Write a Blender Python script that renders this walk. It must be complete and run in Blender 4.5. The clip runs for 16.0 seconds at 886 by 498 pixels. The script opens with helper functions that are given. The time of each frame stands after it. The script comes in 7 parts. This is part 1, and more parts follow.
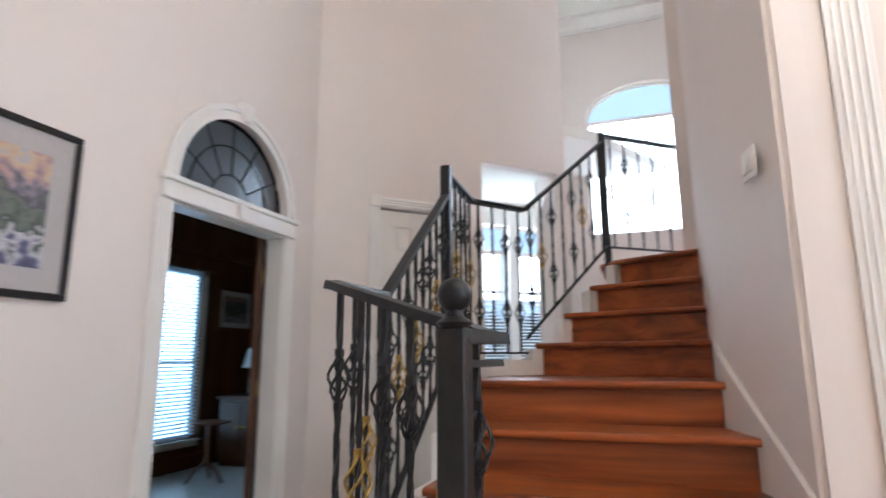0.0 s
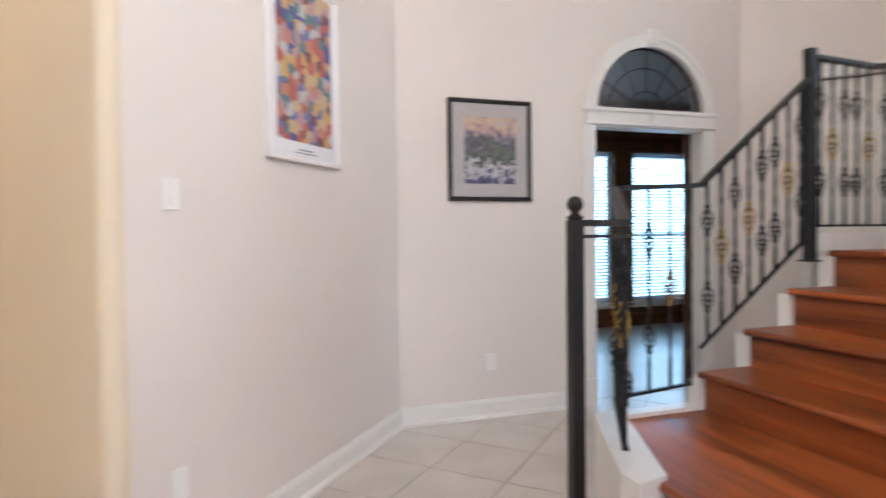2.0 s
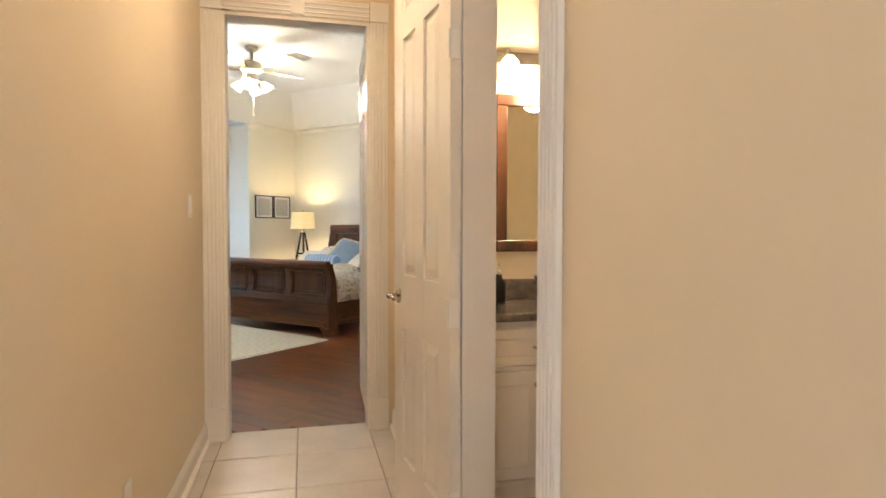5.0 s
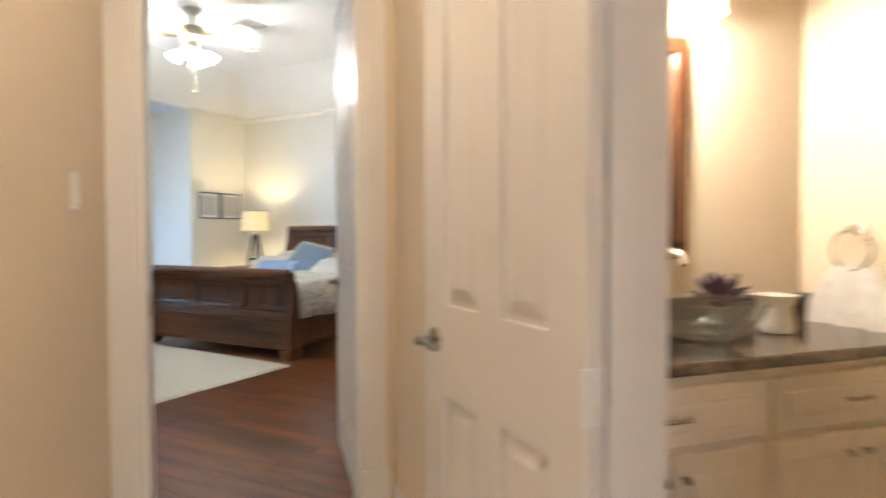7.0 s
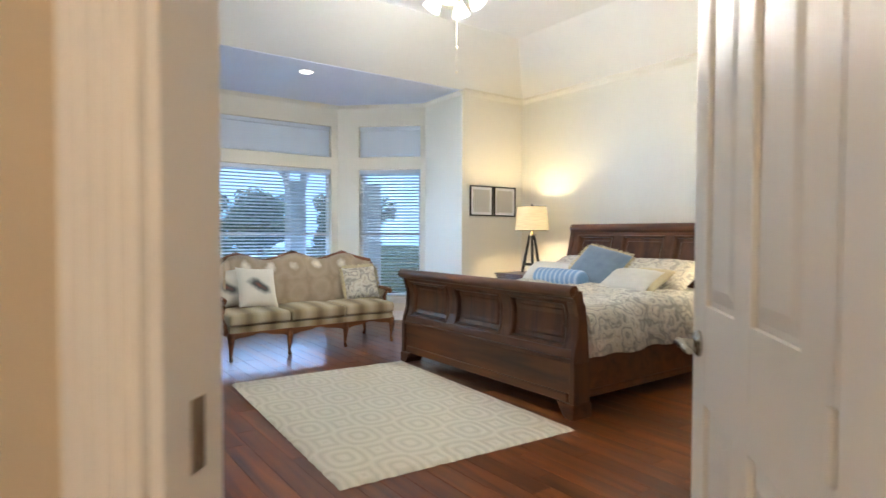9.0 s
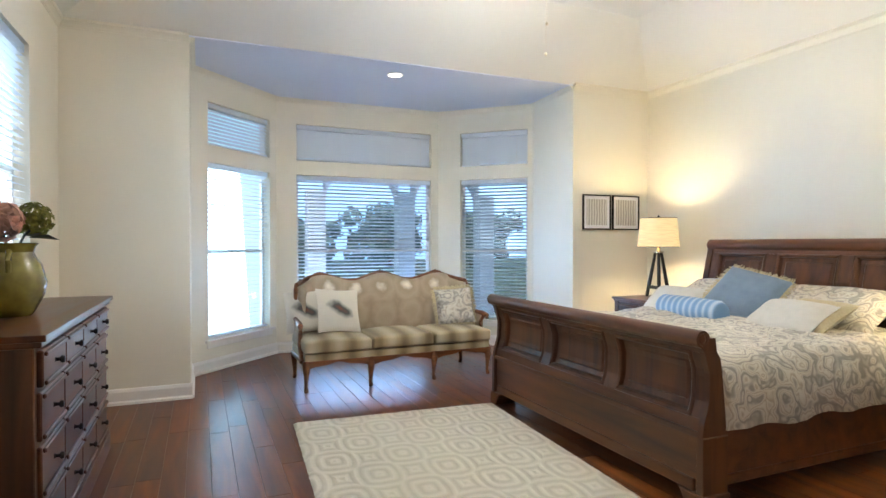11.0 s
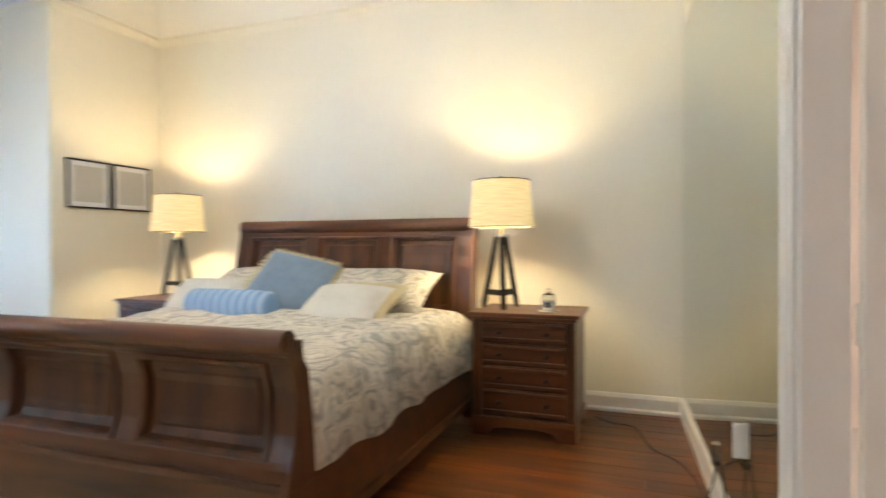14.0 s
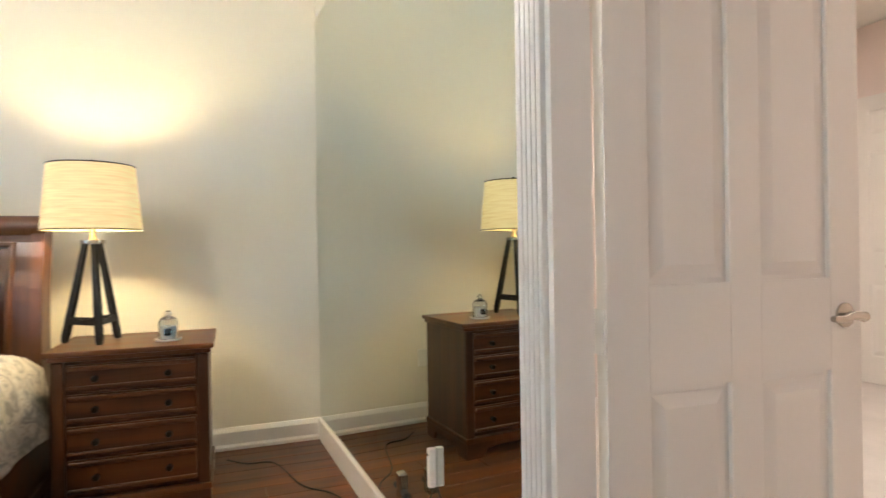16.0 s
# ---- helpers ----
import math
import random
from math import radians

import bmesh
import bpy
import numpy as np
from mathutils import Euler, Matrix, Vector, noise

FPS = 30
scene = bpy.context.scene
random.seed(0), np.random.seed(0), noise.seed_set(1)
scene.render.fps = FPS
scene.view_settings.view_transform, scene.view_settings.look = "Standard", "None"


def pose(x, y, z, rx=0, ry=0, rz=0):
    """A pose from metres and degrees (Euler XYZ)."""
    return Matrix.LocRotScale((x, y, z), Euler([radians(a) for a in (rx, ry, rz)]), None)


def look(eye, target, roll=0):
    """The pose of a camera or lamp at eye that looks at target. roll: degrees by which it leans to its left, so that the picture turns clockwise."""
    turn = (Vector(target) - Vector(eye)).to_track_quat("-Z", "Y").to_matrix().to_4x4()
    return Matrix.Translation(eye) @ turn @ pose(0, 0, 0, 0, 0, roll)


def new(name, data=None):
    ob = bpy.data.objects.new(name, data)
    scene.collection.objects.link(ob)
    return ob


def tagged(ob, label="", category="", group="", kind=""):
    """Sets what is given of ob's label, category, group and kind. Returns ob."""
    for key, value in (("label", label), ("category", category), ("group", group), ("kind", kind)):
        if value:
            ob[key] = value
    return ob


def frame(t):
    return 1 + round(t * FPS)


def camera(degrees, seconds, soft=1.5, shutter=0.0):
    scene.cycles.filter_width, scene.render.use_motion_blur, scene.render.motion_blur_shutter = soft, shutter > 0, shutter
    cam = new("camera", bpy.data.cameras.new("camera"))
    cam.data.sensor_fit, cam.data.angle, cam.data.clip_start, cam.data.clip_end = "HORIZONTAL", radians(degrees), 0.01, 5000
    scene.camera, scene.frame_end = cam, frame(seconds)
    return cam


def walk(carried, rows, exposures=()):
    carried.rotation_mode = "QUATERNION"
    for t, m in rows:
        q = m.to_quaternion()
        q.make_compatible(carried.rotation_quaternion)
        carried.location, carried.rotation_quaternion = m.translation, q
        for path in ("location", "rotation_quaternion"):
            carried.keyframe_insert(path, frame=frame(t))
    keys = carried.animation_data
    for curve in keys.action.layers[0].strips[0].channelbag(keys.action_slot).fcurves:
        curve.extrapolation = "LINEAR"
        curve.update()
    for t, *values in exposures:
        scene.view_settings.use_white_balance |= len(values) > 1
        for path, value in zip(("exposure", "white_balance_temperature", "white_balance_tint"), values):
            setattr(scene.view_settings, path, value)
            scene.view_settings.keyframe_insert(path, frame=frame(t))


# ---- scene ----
cam = camera(75.4, 16.0, shutter=0.5)
PATH = [
    (0, (-0.227, 0.323, 1.239), (-0.873, 2.179, 1.612), -0.3),
    (0.5, (0.17, 0.225, 1.217), (-0.942, 1.861, 1.51), -0.3),
    (1, (0.586, 0.208, 1.213), (-0.882, 1.557, 1.368), -0.2),
    (1.5, (0.959, 0.192, 1.185), (-0.765, 1.205, 1.231), -0.4),
    (2, (1.185, 0.182, 1.241), (-0.719, 0.791, 1.191), -0.7),
    (2.5, (1.22, 0.215, 1.265), (-0.779, 0.234, 1.201), -0.8),
    (3, (1.099, 0.205, 1.249), (-0.853, -0.227, 1.19), -0.5),
    (3.5, (0.791, 0.091, 1.209), (-1.071, -0.637, 1.147), -0.4),
    (4, (0.386, -0.101, 1.212), (-1.341, -1.108, 1.145), -0.3),
    (4.5, (-0.034, -0.351, 1.214), (-1.723, -1.42, 1.146), 0.1),
    (4.7, (-0.189, -0.467, 1.226), (-1.88, -1.533, 1.158), 0.1),
    (6.8, (-1.033, -1.325, 1.275), (-2.89, -2.064, 1.217), 0.2),
    (7, (-1.126, -1.426, 1.234), (-2.911, -2.325, 1.174), -0.1),
    (7.5, (-1.402, -1.751, 1.183), (-2.971, -2.99, 1.126), 0.2),
    (8, (-1.687, -2.048, 1.203), (-3.128, -3.433, 1.144), 0.3),
    (8.5, (-2.025, -2.346, 1.228), (-3.348, -3.845, 1.167), 0.2),
    (9, (-2.446, -2.677, 1.221), (-3.622, -4.294, 1.164), 0.2),
    (9.5, (-2.785, -2.916, 1.266), (-3.781, -4.649, 1.209), -0.1),
    (9.7, (-2.903, -2.994, 1.281), (-3.79, -4.786, 1.228), -0.1),
    (11.8, (-3.209, -3.287, 1.288), (-3.982, -5.132, 1.273), 0.0),
    (12, (-3.241, -3.347, 1.271), (-4.089, -5.158, 1.259), -0.0),
    (12.5, (-3.378, -3.57, 1.197), (-4.416, -5.28, 1.187), -0.0),
    (13, (-3.532, -3.77, 1.171), (-4.856, -5.269, 1.155), -0.2),
    (13.5, (-3.669, -3.958, 1.158), (-5.274, -5.151, 1.143), -0.3),
    (14, (-3.826, -4.125, 1.141), (-5.706, -4.806, 1.125), -0.2),
    (14.5, (-4.017, -4.225, 1.143), (-6.007, -4.43, 1.124), -0.4),
    (15, (-4.167, -4.274, 1.124), (-6.164, -4.161, 1.119), -0.8),
    (15.5, (-4.264, -4.383, 1.139), (-6.215, -3.941, 1.143), -0.8),
    (16, (-4.353, -4.426, 1.138), (-6.228, -3.731, 1.138), -0.9),
]
# the film's own white balance drifts a little: warmer in the hall, cooler at the doorway
EXPOSURES = [(0, 0.0, 6200, 10), (2, 0.0, 6400, 10), (3, 0.0, 6650, 10), (4.5, -0.12, 7050, 10), (7, 0.0, 6050, 10), (8.5, 0.0, 6150, 10), (9.5, 0.03, 6450, 10), (12.5, 0.08, 6400, 10), (13.5, 0.03, 6700, 10), (15, 0.03, 6900, 10), (16, 0.05, 6700, 10)]
walk(cam, [(t, look(eye, target, roll)) for t, eye, target, roll in PATH], EXPOSURES)

# ---- light ----
world = bpy.data.worlds.new("sky")
scene.world = world
world.use_nodes = True
_n = world.node_tree.nodes
_sky = _n.new("ShaderNodeTexSky")
_sky.sky_type, _sky.sun_disc = "NISHITA", False
_sky.sun_elevation, _sky.sun_rotation = radians(50), radians(22)
world.node_tree.links.new(_sky.outputs[0], _n["Background"].inputs[0])
_n["Background"].inputs[1].default_value = 0.15


def lamp(name, kind, place, watts, colour, size=0.1, target=None, size_y=None):
    d = bpy.data.lights.new(name, kind)
    d.energy, d.color = watts, colour
    if kind == "AREA":
        d.size = size
        if size_y:
            d.shape, d.size_y = "RECTANGLE", size_y
    elif kind == "SUN":
        d.angle = radians(size)
    else:
        d.shadow_soft_size = size
    ob = new(name, d)
    ob.matrix_world = look(place, target) if target else Matrix.Translation(place)
    return ob


WARM, DAY = (1.0, 0.78, 0.44), (0.72, 0.85, 1.0)
lamp("sun", "SUN", (0, 0, 30), 4.5, (0.90, 0.95, 1.0), 8, (-9, -22, 2))
# sky light in the window openings, with two unseen fills among them
lamp("bay_window_light", "AREA", (-3.29, -9.907, 1.21), 54, (0.50, 0.78, 1.0), 0.95, (-4.147, -9.068, 1.30), 1.80)
lamp("bay_window_light", "AREA", (-5.0, -10.31, 0.62), 135, (0.38, 0.60, 1.0), 1.6, (-5.0, -9.4, 2.4), 0.4)
lamp("east_window_light", "AREA", (-2.03, -6.955, 1.75), 32, (0.62, 0.8, 1.0), 1.2, (-6, -6.955, 1.75), 1.5)
lamp("arch_window_light", "AREA", (-0.055, 7.04, 3.28), 90, DAY, 1.3, (-0.055, 3.5, 3.28), 1.3)
# foyer fill, added through an unseen opening in the entry wall
lamp("entry_fill_light", "AREA", (3.25, 0.15, 2.65), 84, (0.86, 0.91, 1.0), 2.2, (-2, 0.15, 2.65), 3.4)
# no window here: unseen overhead lamp added to brighten the bath past its door
lamp("master_bath_fill", "AREA", (-6.0, -1.6, 2.85), 60, (1.0, 0.95, 0.9), 1.0, (-6.0, -1.6, 0), 1.0)
lamp("office_window_light", "AREA", (-5.45, 5.45, 1.3), 34, (0.42, 0.72, 1.0), 1.1, (-3, 5.45, 1.3), 1.9)
lamp("office_window_light", "AREA", (-5.45, 4.05, 1.3), 34, (0.42, 0.72, 1.0), 1.1, (-3, 4.05, 1.3), 1.9)
lamp("dining_window_light", "AREA", (-1.693, 8.182, 2.45), 40, DAY, 0.60, (-0.693, 7.182, 2.35), 1.0)
lamp("dining_window_light", "AREA", (-2.323, 7.552, 2.45), 50, DAY, 0.80, (-1.323, 6.552, 2.35), 1.0)
# bulbs
lamp("table_lamp_bulb", "POINT", (-7.39, -5.02, 1.425), 42, WARM, 0.04)
lamp("table_lamp_bulb", "POINT", (-7.48, -7.74, 1.425), 36, WARM, 0.04)
lamp("fan_bulb", "POINT", (-5.05, -6.12, 2.84), 120, (1.0, 0.95, 0.87), 0.11)
lamp("recessed_bulb", "AREA", (-4.97, -8.73, 2.965), 9, (1.0, 0.9, 0.75), 0.12, (-4.97, -8.73, 0))
lamp("vanity_bulb", "POINT", (-3.19, -1.67, 1.97), 80, (1.0, 0.87, 0.68), 0.08)
# unseen and without a fixture, added for the hall's warm light
lamp("unseen_hall_bulb", "AREA", (-1.95, -2.22, 2.97), 25, (1.0, 0.80, 0.56), 0.2, (-1.95, -2.22, 0))
lamp("chandelier_bulb", "POINT", (0.75, 0.9, 3.55), 100, (1.0, 0.91, 0.85), 0.25)


# ---- materials ----
def material(name, colour, rough=0.6, metal=0.0, vary=0.06, scale=6.0, bump=0.0, bump_scale=180.0, coat=0.0, stretch=(1, 1, 1), fine=0.0, tint=None, spec=0.5):
    """Base colour with slow and fine noise variation, fine relief, and optional clear coat."""
    m = bpy.data.materials.new(name)
    m.use_nodes = True
    nt = m.node_tree
    n, l = nt.nodes, nt.links
    b = n["Principled BSDF"]
    tc = n.new("ShaderNodeTexCoord")
    mp = n.new("ShaderNodeMapping")
    mp.inputs["Scale"].default_value = stretch
    l.new(tc.outputs["Object"], mp.inputs[0])
    big = n.new("ShaderNodeTexNoise")
    big.inputs["Scale"].default_value, big.inputs["Detail"].default_value = scale, 5
    l.new(mp.outputs[0], big.inputs["Vector"])
    r = n.new("ShaderNodeValToRGB")
    dark = tint or tuple(c * (1 - 2.2 * vary) for c in colour)
    r.color_ramp.elements[0].position, r.color_ramp.elements[1].position = 0.3, 0.72
    r.color_ramp.elements[0].color = (*dark, 1)
    r.color_ramp.elements[1].color = (*(min(1, c * (1 + vary)) for c in colour), 1)
    l.new(big.outputs[0], r.inputs[0])
    out = r.outputs[0]
    if fine:
        f = n.new("ShaderNodeTexNoise")
        f.inputs["Scale"].default_value, f.inputs["Detail"].default_value = scale * 14, 3
        l.new(mp.outputs[0], f.inputs["Vector"])
        mx = n.new("ShaderNodeMix")
        mx.data_type, mx.blend_type = "RGBA", "MULTIPLY"
        mx.inputs[0].default_value = fine
        l.new(out, mx.inputs[6])
        l.new(f.outputs[0], mx.inputs[7])
        out = mx.outputs[2]
    l.new(out, b.inputs["Base Color"])
    b.inputs["Roughness"].default_value, b.inputs["Metallic"].default_value = rough, metal
    b.inputs["Specular IOR Level"].default_value = spec
    b.inputs["Coat Weight"].default_value, b.inputs["Coat Roughness"].default_value = coat, 0.12
    if bump:
        bn = n.new("ShaderNodeTexNoise")
        bn.inputs["Scale"].default_value, bn.inputs["Detail"].default_value = bump_scale, 3
        l.new(mp.outputs[0], bn.inputs["Vector"])
        bp = n.new("ShaderNodeBump")
        bp.inputs["Strength"].default_value, bp.inputs["Distance"].default_value = bump, 0.004
        l.new(bn.outputs[0], bp.inputs["Height"])
        l.new(bp.outputs[0], b.inputs["Normal"])
    return m


def plank_wood(name, dark, light, rough=0.3, coat=0.2, grain_axis=0, ring=5.0, piece=0.0):
    """Stained timber with streaks along one axis; piece: how much each piece differs."""
    m = bpy.data.materials.new(name)
    m.use_nodes = True
    nt = m.node_tree
    n, l = nt.nodes, nt.links
    b = n["Principled BSDF"]
    tc = n.new("ShaderNodeTexCoord")
    mp = n.new("ShaderNodeMapping")
    sc = [ring * 4, ring * 4, ring * 4]
    sc[grain_axis] = ring * 0.35
    mp.inputs["Scale"].default_value = sc
    info = n.new("ShaderNodeObjectInfo")
    off = n.new("ShaderNodeVectorMath")
    off.operation = "MULTIPLY_ADD"
    off.inputs[1].default_value, off.inputs[2].default_value = (31, 17, 23), (0, 0, 0)
    l.new(info.outputs["Random"], off.inputs[0])
    l.new(off.outputs[0], mp.inputs["Location"])
    l.new(tc.outputs["Object"], mp.inputs[0])
    no = n.new("ShaderNodeTexNoise")
    no.inputs["Scale"].default_value, no.inputs["Detail"].default_value, no.inputs["Distortion"].default_value = 1.0, 8, 0.6
    l.new(mp.outputs[0], no.inputs["Vector"])
    r = n.new("ShaderNodeValToRGB")
    r.color_ramp.elements[0].position, r.color_ramp.elements[1].position = 0.28, 0.74
    r.color_ramp.elements[0].color, r.color_ramp.elements[1].color = (*dark, 1), (*light, 1)
    l.new(no.outputs[0], r.inputs[0])
    out = r.outputs[0]
    if piece:
        mr = n.new("ShaderNodeMapRange")
        mr.inputs[3].default_value, mr.inputs[4].default_value = 1 - piece, 1 + piece
        l.new(info.outputs["Random"], mr.inputs[0])
        hs = n.new("ShaderNodeHueSaturation")
        l.new(mr.outputs[0], hs.inputs["Value"])
        l.new(out, hs.inputs["Color"])
        out = hs.outputs[0]
    l.new(out, b.inputs["Base Color"])
    rr = n.new("ShaderNodeMapRange")
    rr.inputs[3].default_value, rr.inputs[4].default_value = rough * 0.8, rough * 1.35
    l.new(no.outputs[0], rr.inputs[0])
    l.new(rr.outputs[0], b.inputs["Roughness"])
    b.inputs["Coat Weight"].default_value, b.inputs["Coat Roughness"].default_value = coat, 0.15
    b.inputs["Specular IOR Level"].default_value = 0.32
    bp = n.new("ShaderNodeBump")
    bp.inputs["Strength"].default_value, bp.inputs["Distance"].default_value = 0.12, 0.003
    l.new(no.outputs[0], bp.inputs["Height"])
    l.new(bp.outputs[0], b.inputs["Normal"])
    return m


def glow(name, colour, strength, base=(0.8, 0.8, 0.8)):
    m = bpy.data.materials.new(name)
    m.use_nodes = True
    b = m.node_tree.nodes["Principled BSDF"]
    b.inputs["Base Color"].default_value = (*base, 1)
    b.inputs["Emission Color"].default_value = (*colour, 1)
    b.inputs["Emission Strength"].default_value = strength
    return m


def glass(name, colour=(0.95, 0.98, 1.0), rough=0.0):
    m = bpy.data.materials.new(name)
    m.use_nodes = True
    b = m.node_tree.nodes["Principled BSDF"]
    b.inputs["Base Color"].default_value = (*colour, 1)
    b.inputs["Transmission Weight"].default_value, b.inputs["Roughness"].default_value = 1.0, rough
    b.inputs["IOR"].default_value = 1.45
    return m


PAINT = material("foyer_wall_paint", (0.76, 0.685, 0.635), 0.62, vary=0.015, scale=1.2, bump=0.10, bump_scale=260)
HALL_PAINT = material("hall_wall_paint", (0.745, 0.63, 0.475), 0.60, vary=0.015, scale=1.2, bump=0.12, bump_scale=220)
BED_PAINT = material("bedroom_wall_paint", (0.775, 0.73, 0.615), 0.65, vary=0.012, scale=1.0, bump=0.08, bump_scale=240)
TRIM = material("white_trim_enamel", (0.80, 0.77, 0.73), 0.32, vary=0.012, scale=3, bump=0.03, bump_scale=60)
DOOR_WHITE = material("white_door_enamel", (0.78, 0.74, 0.685), 0.42, vary=0.012, scale=3, bump=0.04, bump_scale=90)
CEIL = material("ceiling_paint", (0.80, 0.78, 0.72), 0.8, vary=0.01, scale=1.0, bump=0.12, bump_scale=150)
# ceiling paint with the bay windows' blue daylight put into its colour
BAY_CEIL_DAYLIT = material("bay_ceiling_daylight_blue", (0.72, 0.75, 0.84), 0.8, vary=0.01, scale=1.0, bump=0.12, bump_scale=150)
TILE = material("cream_floor_tile", (0.66, 0.60, 0.55), 0.28, vary=0.06, scale=3.0, fine=0.12, bump=0.03, bump_scale=40)
GROUT = material("tile_grout", (0.36, 0.31, 0.26), 0.9, vary=0.1, scale=20)
DARK_TILE = material("dark_bath_floor", (0.035, 0.022, 0.016), 0.35, vary=0.2, scale=5)
FLOOR_WOOD = plank_wood("hand_scraped_floor_board", (0.048, 0.010, 0.0030), (0.205, 0.063, 0.0145), 0.30, 0.10, 1, 3.0, 0.26)
STAIR_WOOD = plank_wood("cherry_stair_wood", (0.11, 0.022, 0.006), (0.44, 0.115, 0.030), 0.34, 0.08, 0, 3.0)
WALNUT = plank_wood("walnut_furniture", (0.034, 0.0105, 0.0040), (0.138, 0.047, 0.0135), 0.33, 0.15, 1, 3.0)
WALNUT_V = plank_wood("walnut_panel", (0.030, 0.0095, 0.0040), (0.118, 0.042, 0.0135), 0.33, 0.15, 2, 3.0)
OFFICE_WOOD = plank_wood("office_panelling", (0.085, 0.033, 0.010), (0.21, 0.083, 0.027), 0.45, 0.1, 2, 2.0)
SOFA_WOOD = plank_wood("carved_fruitwood", (0.09, 0.030, 0.010), (0.24, 0.09, 0.035), 0.35, 0.2, 0, 6.0)
IRON = material("black_wrought_iron", (0.012, 0.012, 0.013), 0.42, 0.3, vary=0.2, scale=40, bump=0.08, bump_scale=120)
GOLD = material("aged_gold_paint", (0.42, 0.27, 0.07), 0.38, 0.8, vary=0.2, scale=60)
BRONZE = material("dark_bronze", (0.02, 0.015, 0.012), 0.4, 0.8, vary=0.2, scale=50)
NICKEL = material("brushed_nickel", (0.50, 0.46, 0.40), 0.25, 1.0, vary=0.05, scale=80)
BRASS = material("brass", (0.52, 0.34, 0.10), 0.3, 1.0, vary=0.08, scale=80)
WHITE_PLASTIC = material("white_plastic", (0.82, 0.80, 0.76), 0.35, vary=0.01, scale=4)
BLACK_RUBBER = material("black_cable", (0.012, 0.012, 0.012), 0.5, vary=0.1, scale=30)
BLIND = material("white_blind_slat", (0.80, 0.83, 0.86), 0.4, vary=0.02, scale=4)
_bn = BLIND.node_tree
_tr = _bn.nodes.new("ShaderNodeBsdfTranslucent")
_tr.inputs[0].default_value = (0.80, 0.88, 0.95, 1)
_mx = _bn.nodes.new("ShaderNodeMixShader")
_mx.inputs[0].default_value = 0.4
_bn.links.new(_bn.nodes["Principled BSDF"].outputs[0], _mx.inputs[1])
_bn.links.new(_tr.outputs[0], _mx.inputs[2])
_bn.links.new(_mx.outputs[0], _bn.nodes["Material Output"].inputs[0])
PANE = glass("window_pane")


# ---- mesh helpers ----
def part(name, bm, mat, parent=None, label="", smooth=False, m=None):
    """Links a bmesh as one mesh object, under a thing or a part."""
    me = bpy.data.meshes.new(name)
    bmesh.ops.recalc_face_normals(bm, faces=bm.faces)
    if smooth:
        for f in bm.faces:
            f.smooth = True
        for e in bm.edges:
            if len(e.link_faces) == 2 and e.calc_face_angle(0) > 0.65:
                e.smooth = False
    bm.to_mesh(me)
    bm.free()
    me.materials.append(mat)
    ob = new(name, me)
    if m is not None:
        ob.matrix_basis = m
    if parent is not None:
        ob.parent = parent
    if label:
        ob["label"] = label
    return ob


def same_mesh(name, src, parent, m):
    ob = new(name, src.data)
    ob.parent = parent
    ob.matrix_basis = m
    return ob


def thing(name, m, label, category, group=""):
    ob = new(name)
    ob.empty_display_size = 0.1
    ob.matrix_basis = m
    return tagged(ob, label, category, group)


def box(bm, lo, hi, bevel=0.0, seg=1):
    """Adds a box to bm, its edges rounded."""
    vs = [bm.verts.new((x, y, z)) for x in (lo[0], hi[0]) for y in (lo[1], hi[1]) for z in (lo[2], hi[2])]
    fs = [bm.faces.new([vs[i] for i in q]) for q in ((0, 1, 3, 2), (4, 6, 7, 5), (0, 4, 5, 1), (2, 3, 7, 6), (0, 2, 6, 4), (1, 5, 7, 3))]
    if bevel:
        es = list({e for f in fs for e in f.edges})
        bmesh.ops.bevel(bm, geom=es, offset=bevel, segments=seg, profile=0.6, affect="EDGES")
    return bm


def B(lo, hi, bevel=0.0, seg=1):
    return box(bmesh.new(), lo, hi, bevel, seg)


def prism(bm, pts, vec):
    """A closed outline pushed along vec."""
    a = [bm.verts.new(p) for p in pts]
    b = [bm.verts.new(Vector(p) + Vector(vec)) for p in pts]
    k = len(pts)
    bm.faces.new(a)
    bm.faces.new(b[::-1])
    for i in range(k):
        bm.faces.new((a[i], b[i], b[(i + 1) % k], a[(i + 1) % k]))
    return bm


def lathe(bm, prof, seg=20, c=(0, 0, 0)):
    rings = []
    for r, z in prof:
        rings.append([bm.verts.new((c[0] + r * math.cos(2 * math.pi * i / seg), c[1] + r * math.sin(2 * math.pi * i / seg), c[2] + z)) for i in range(seg)])
    for a, b in zip(rings, rings[1:]):
        for i in range(seg):
            bm.faces.new((a[i], a[(i + 1) % seg], b[(i + 1) % seg], b[i]))
    for ring in (rings[0], rings[-1]):
        bm.faces.new(ring)
    return bm


def tube(bm, pts, r, seg=8, taper=None):
    """A round bar along points."""
    pts = [Vector(p) for p in pts]
    rings = []
    for i, p in enumerate(pts):
        d = (pts[min(i + 1, len(pts) - 1)] - pts[max(i - 1, 0)]).normalized()
        up = Vector((0, 0, 1)) if abs(d.z) < 0.9 else Vector((1, 0, 0))
        u = d.cross(up).normalized()
        v = d.cross(u)
        rr = taper[i] if taper else r
        rings.append([bm.verts.new(p + rr * (math.cos(2 * math.pi * k / seg) * u + math.sin(2 * math.pi * k / seg) * v)) for k in range(seg)])
    for a, b in zip(rings, rings[1:]):
        for i in range(seg):
            bm.faces.new((a[i], a[(i + 1) % seg], b[(i + 1) % seg], b[i]))
    bm.faces.new(rings[0])
    bm.faces.new(rings[-1])
    return bm


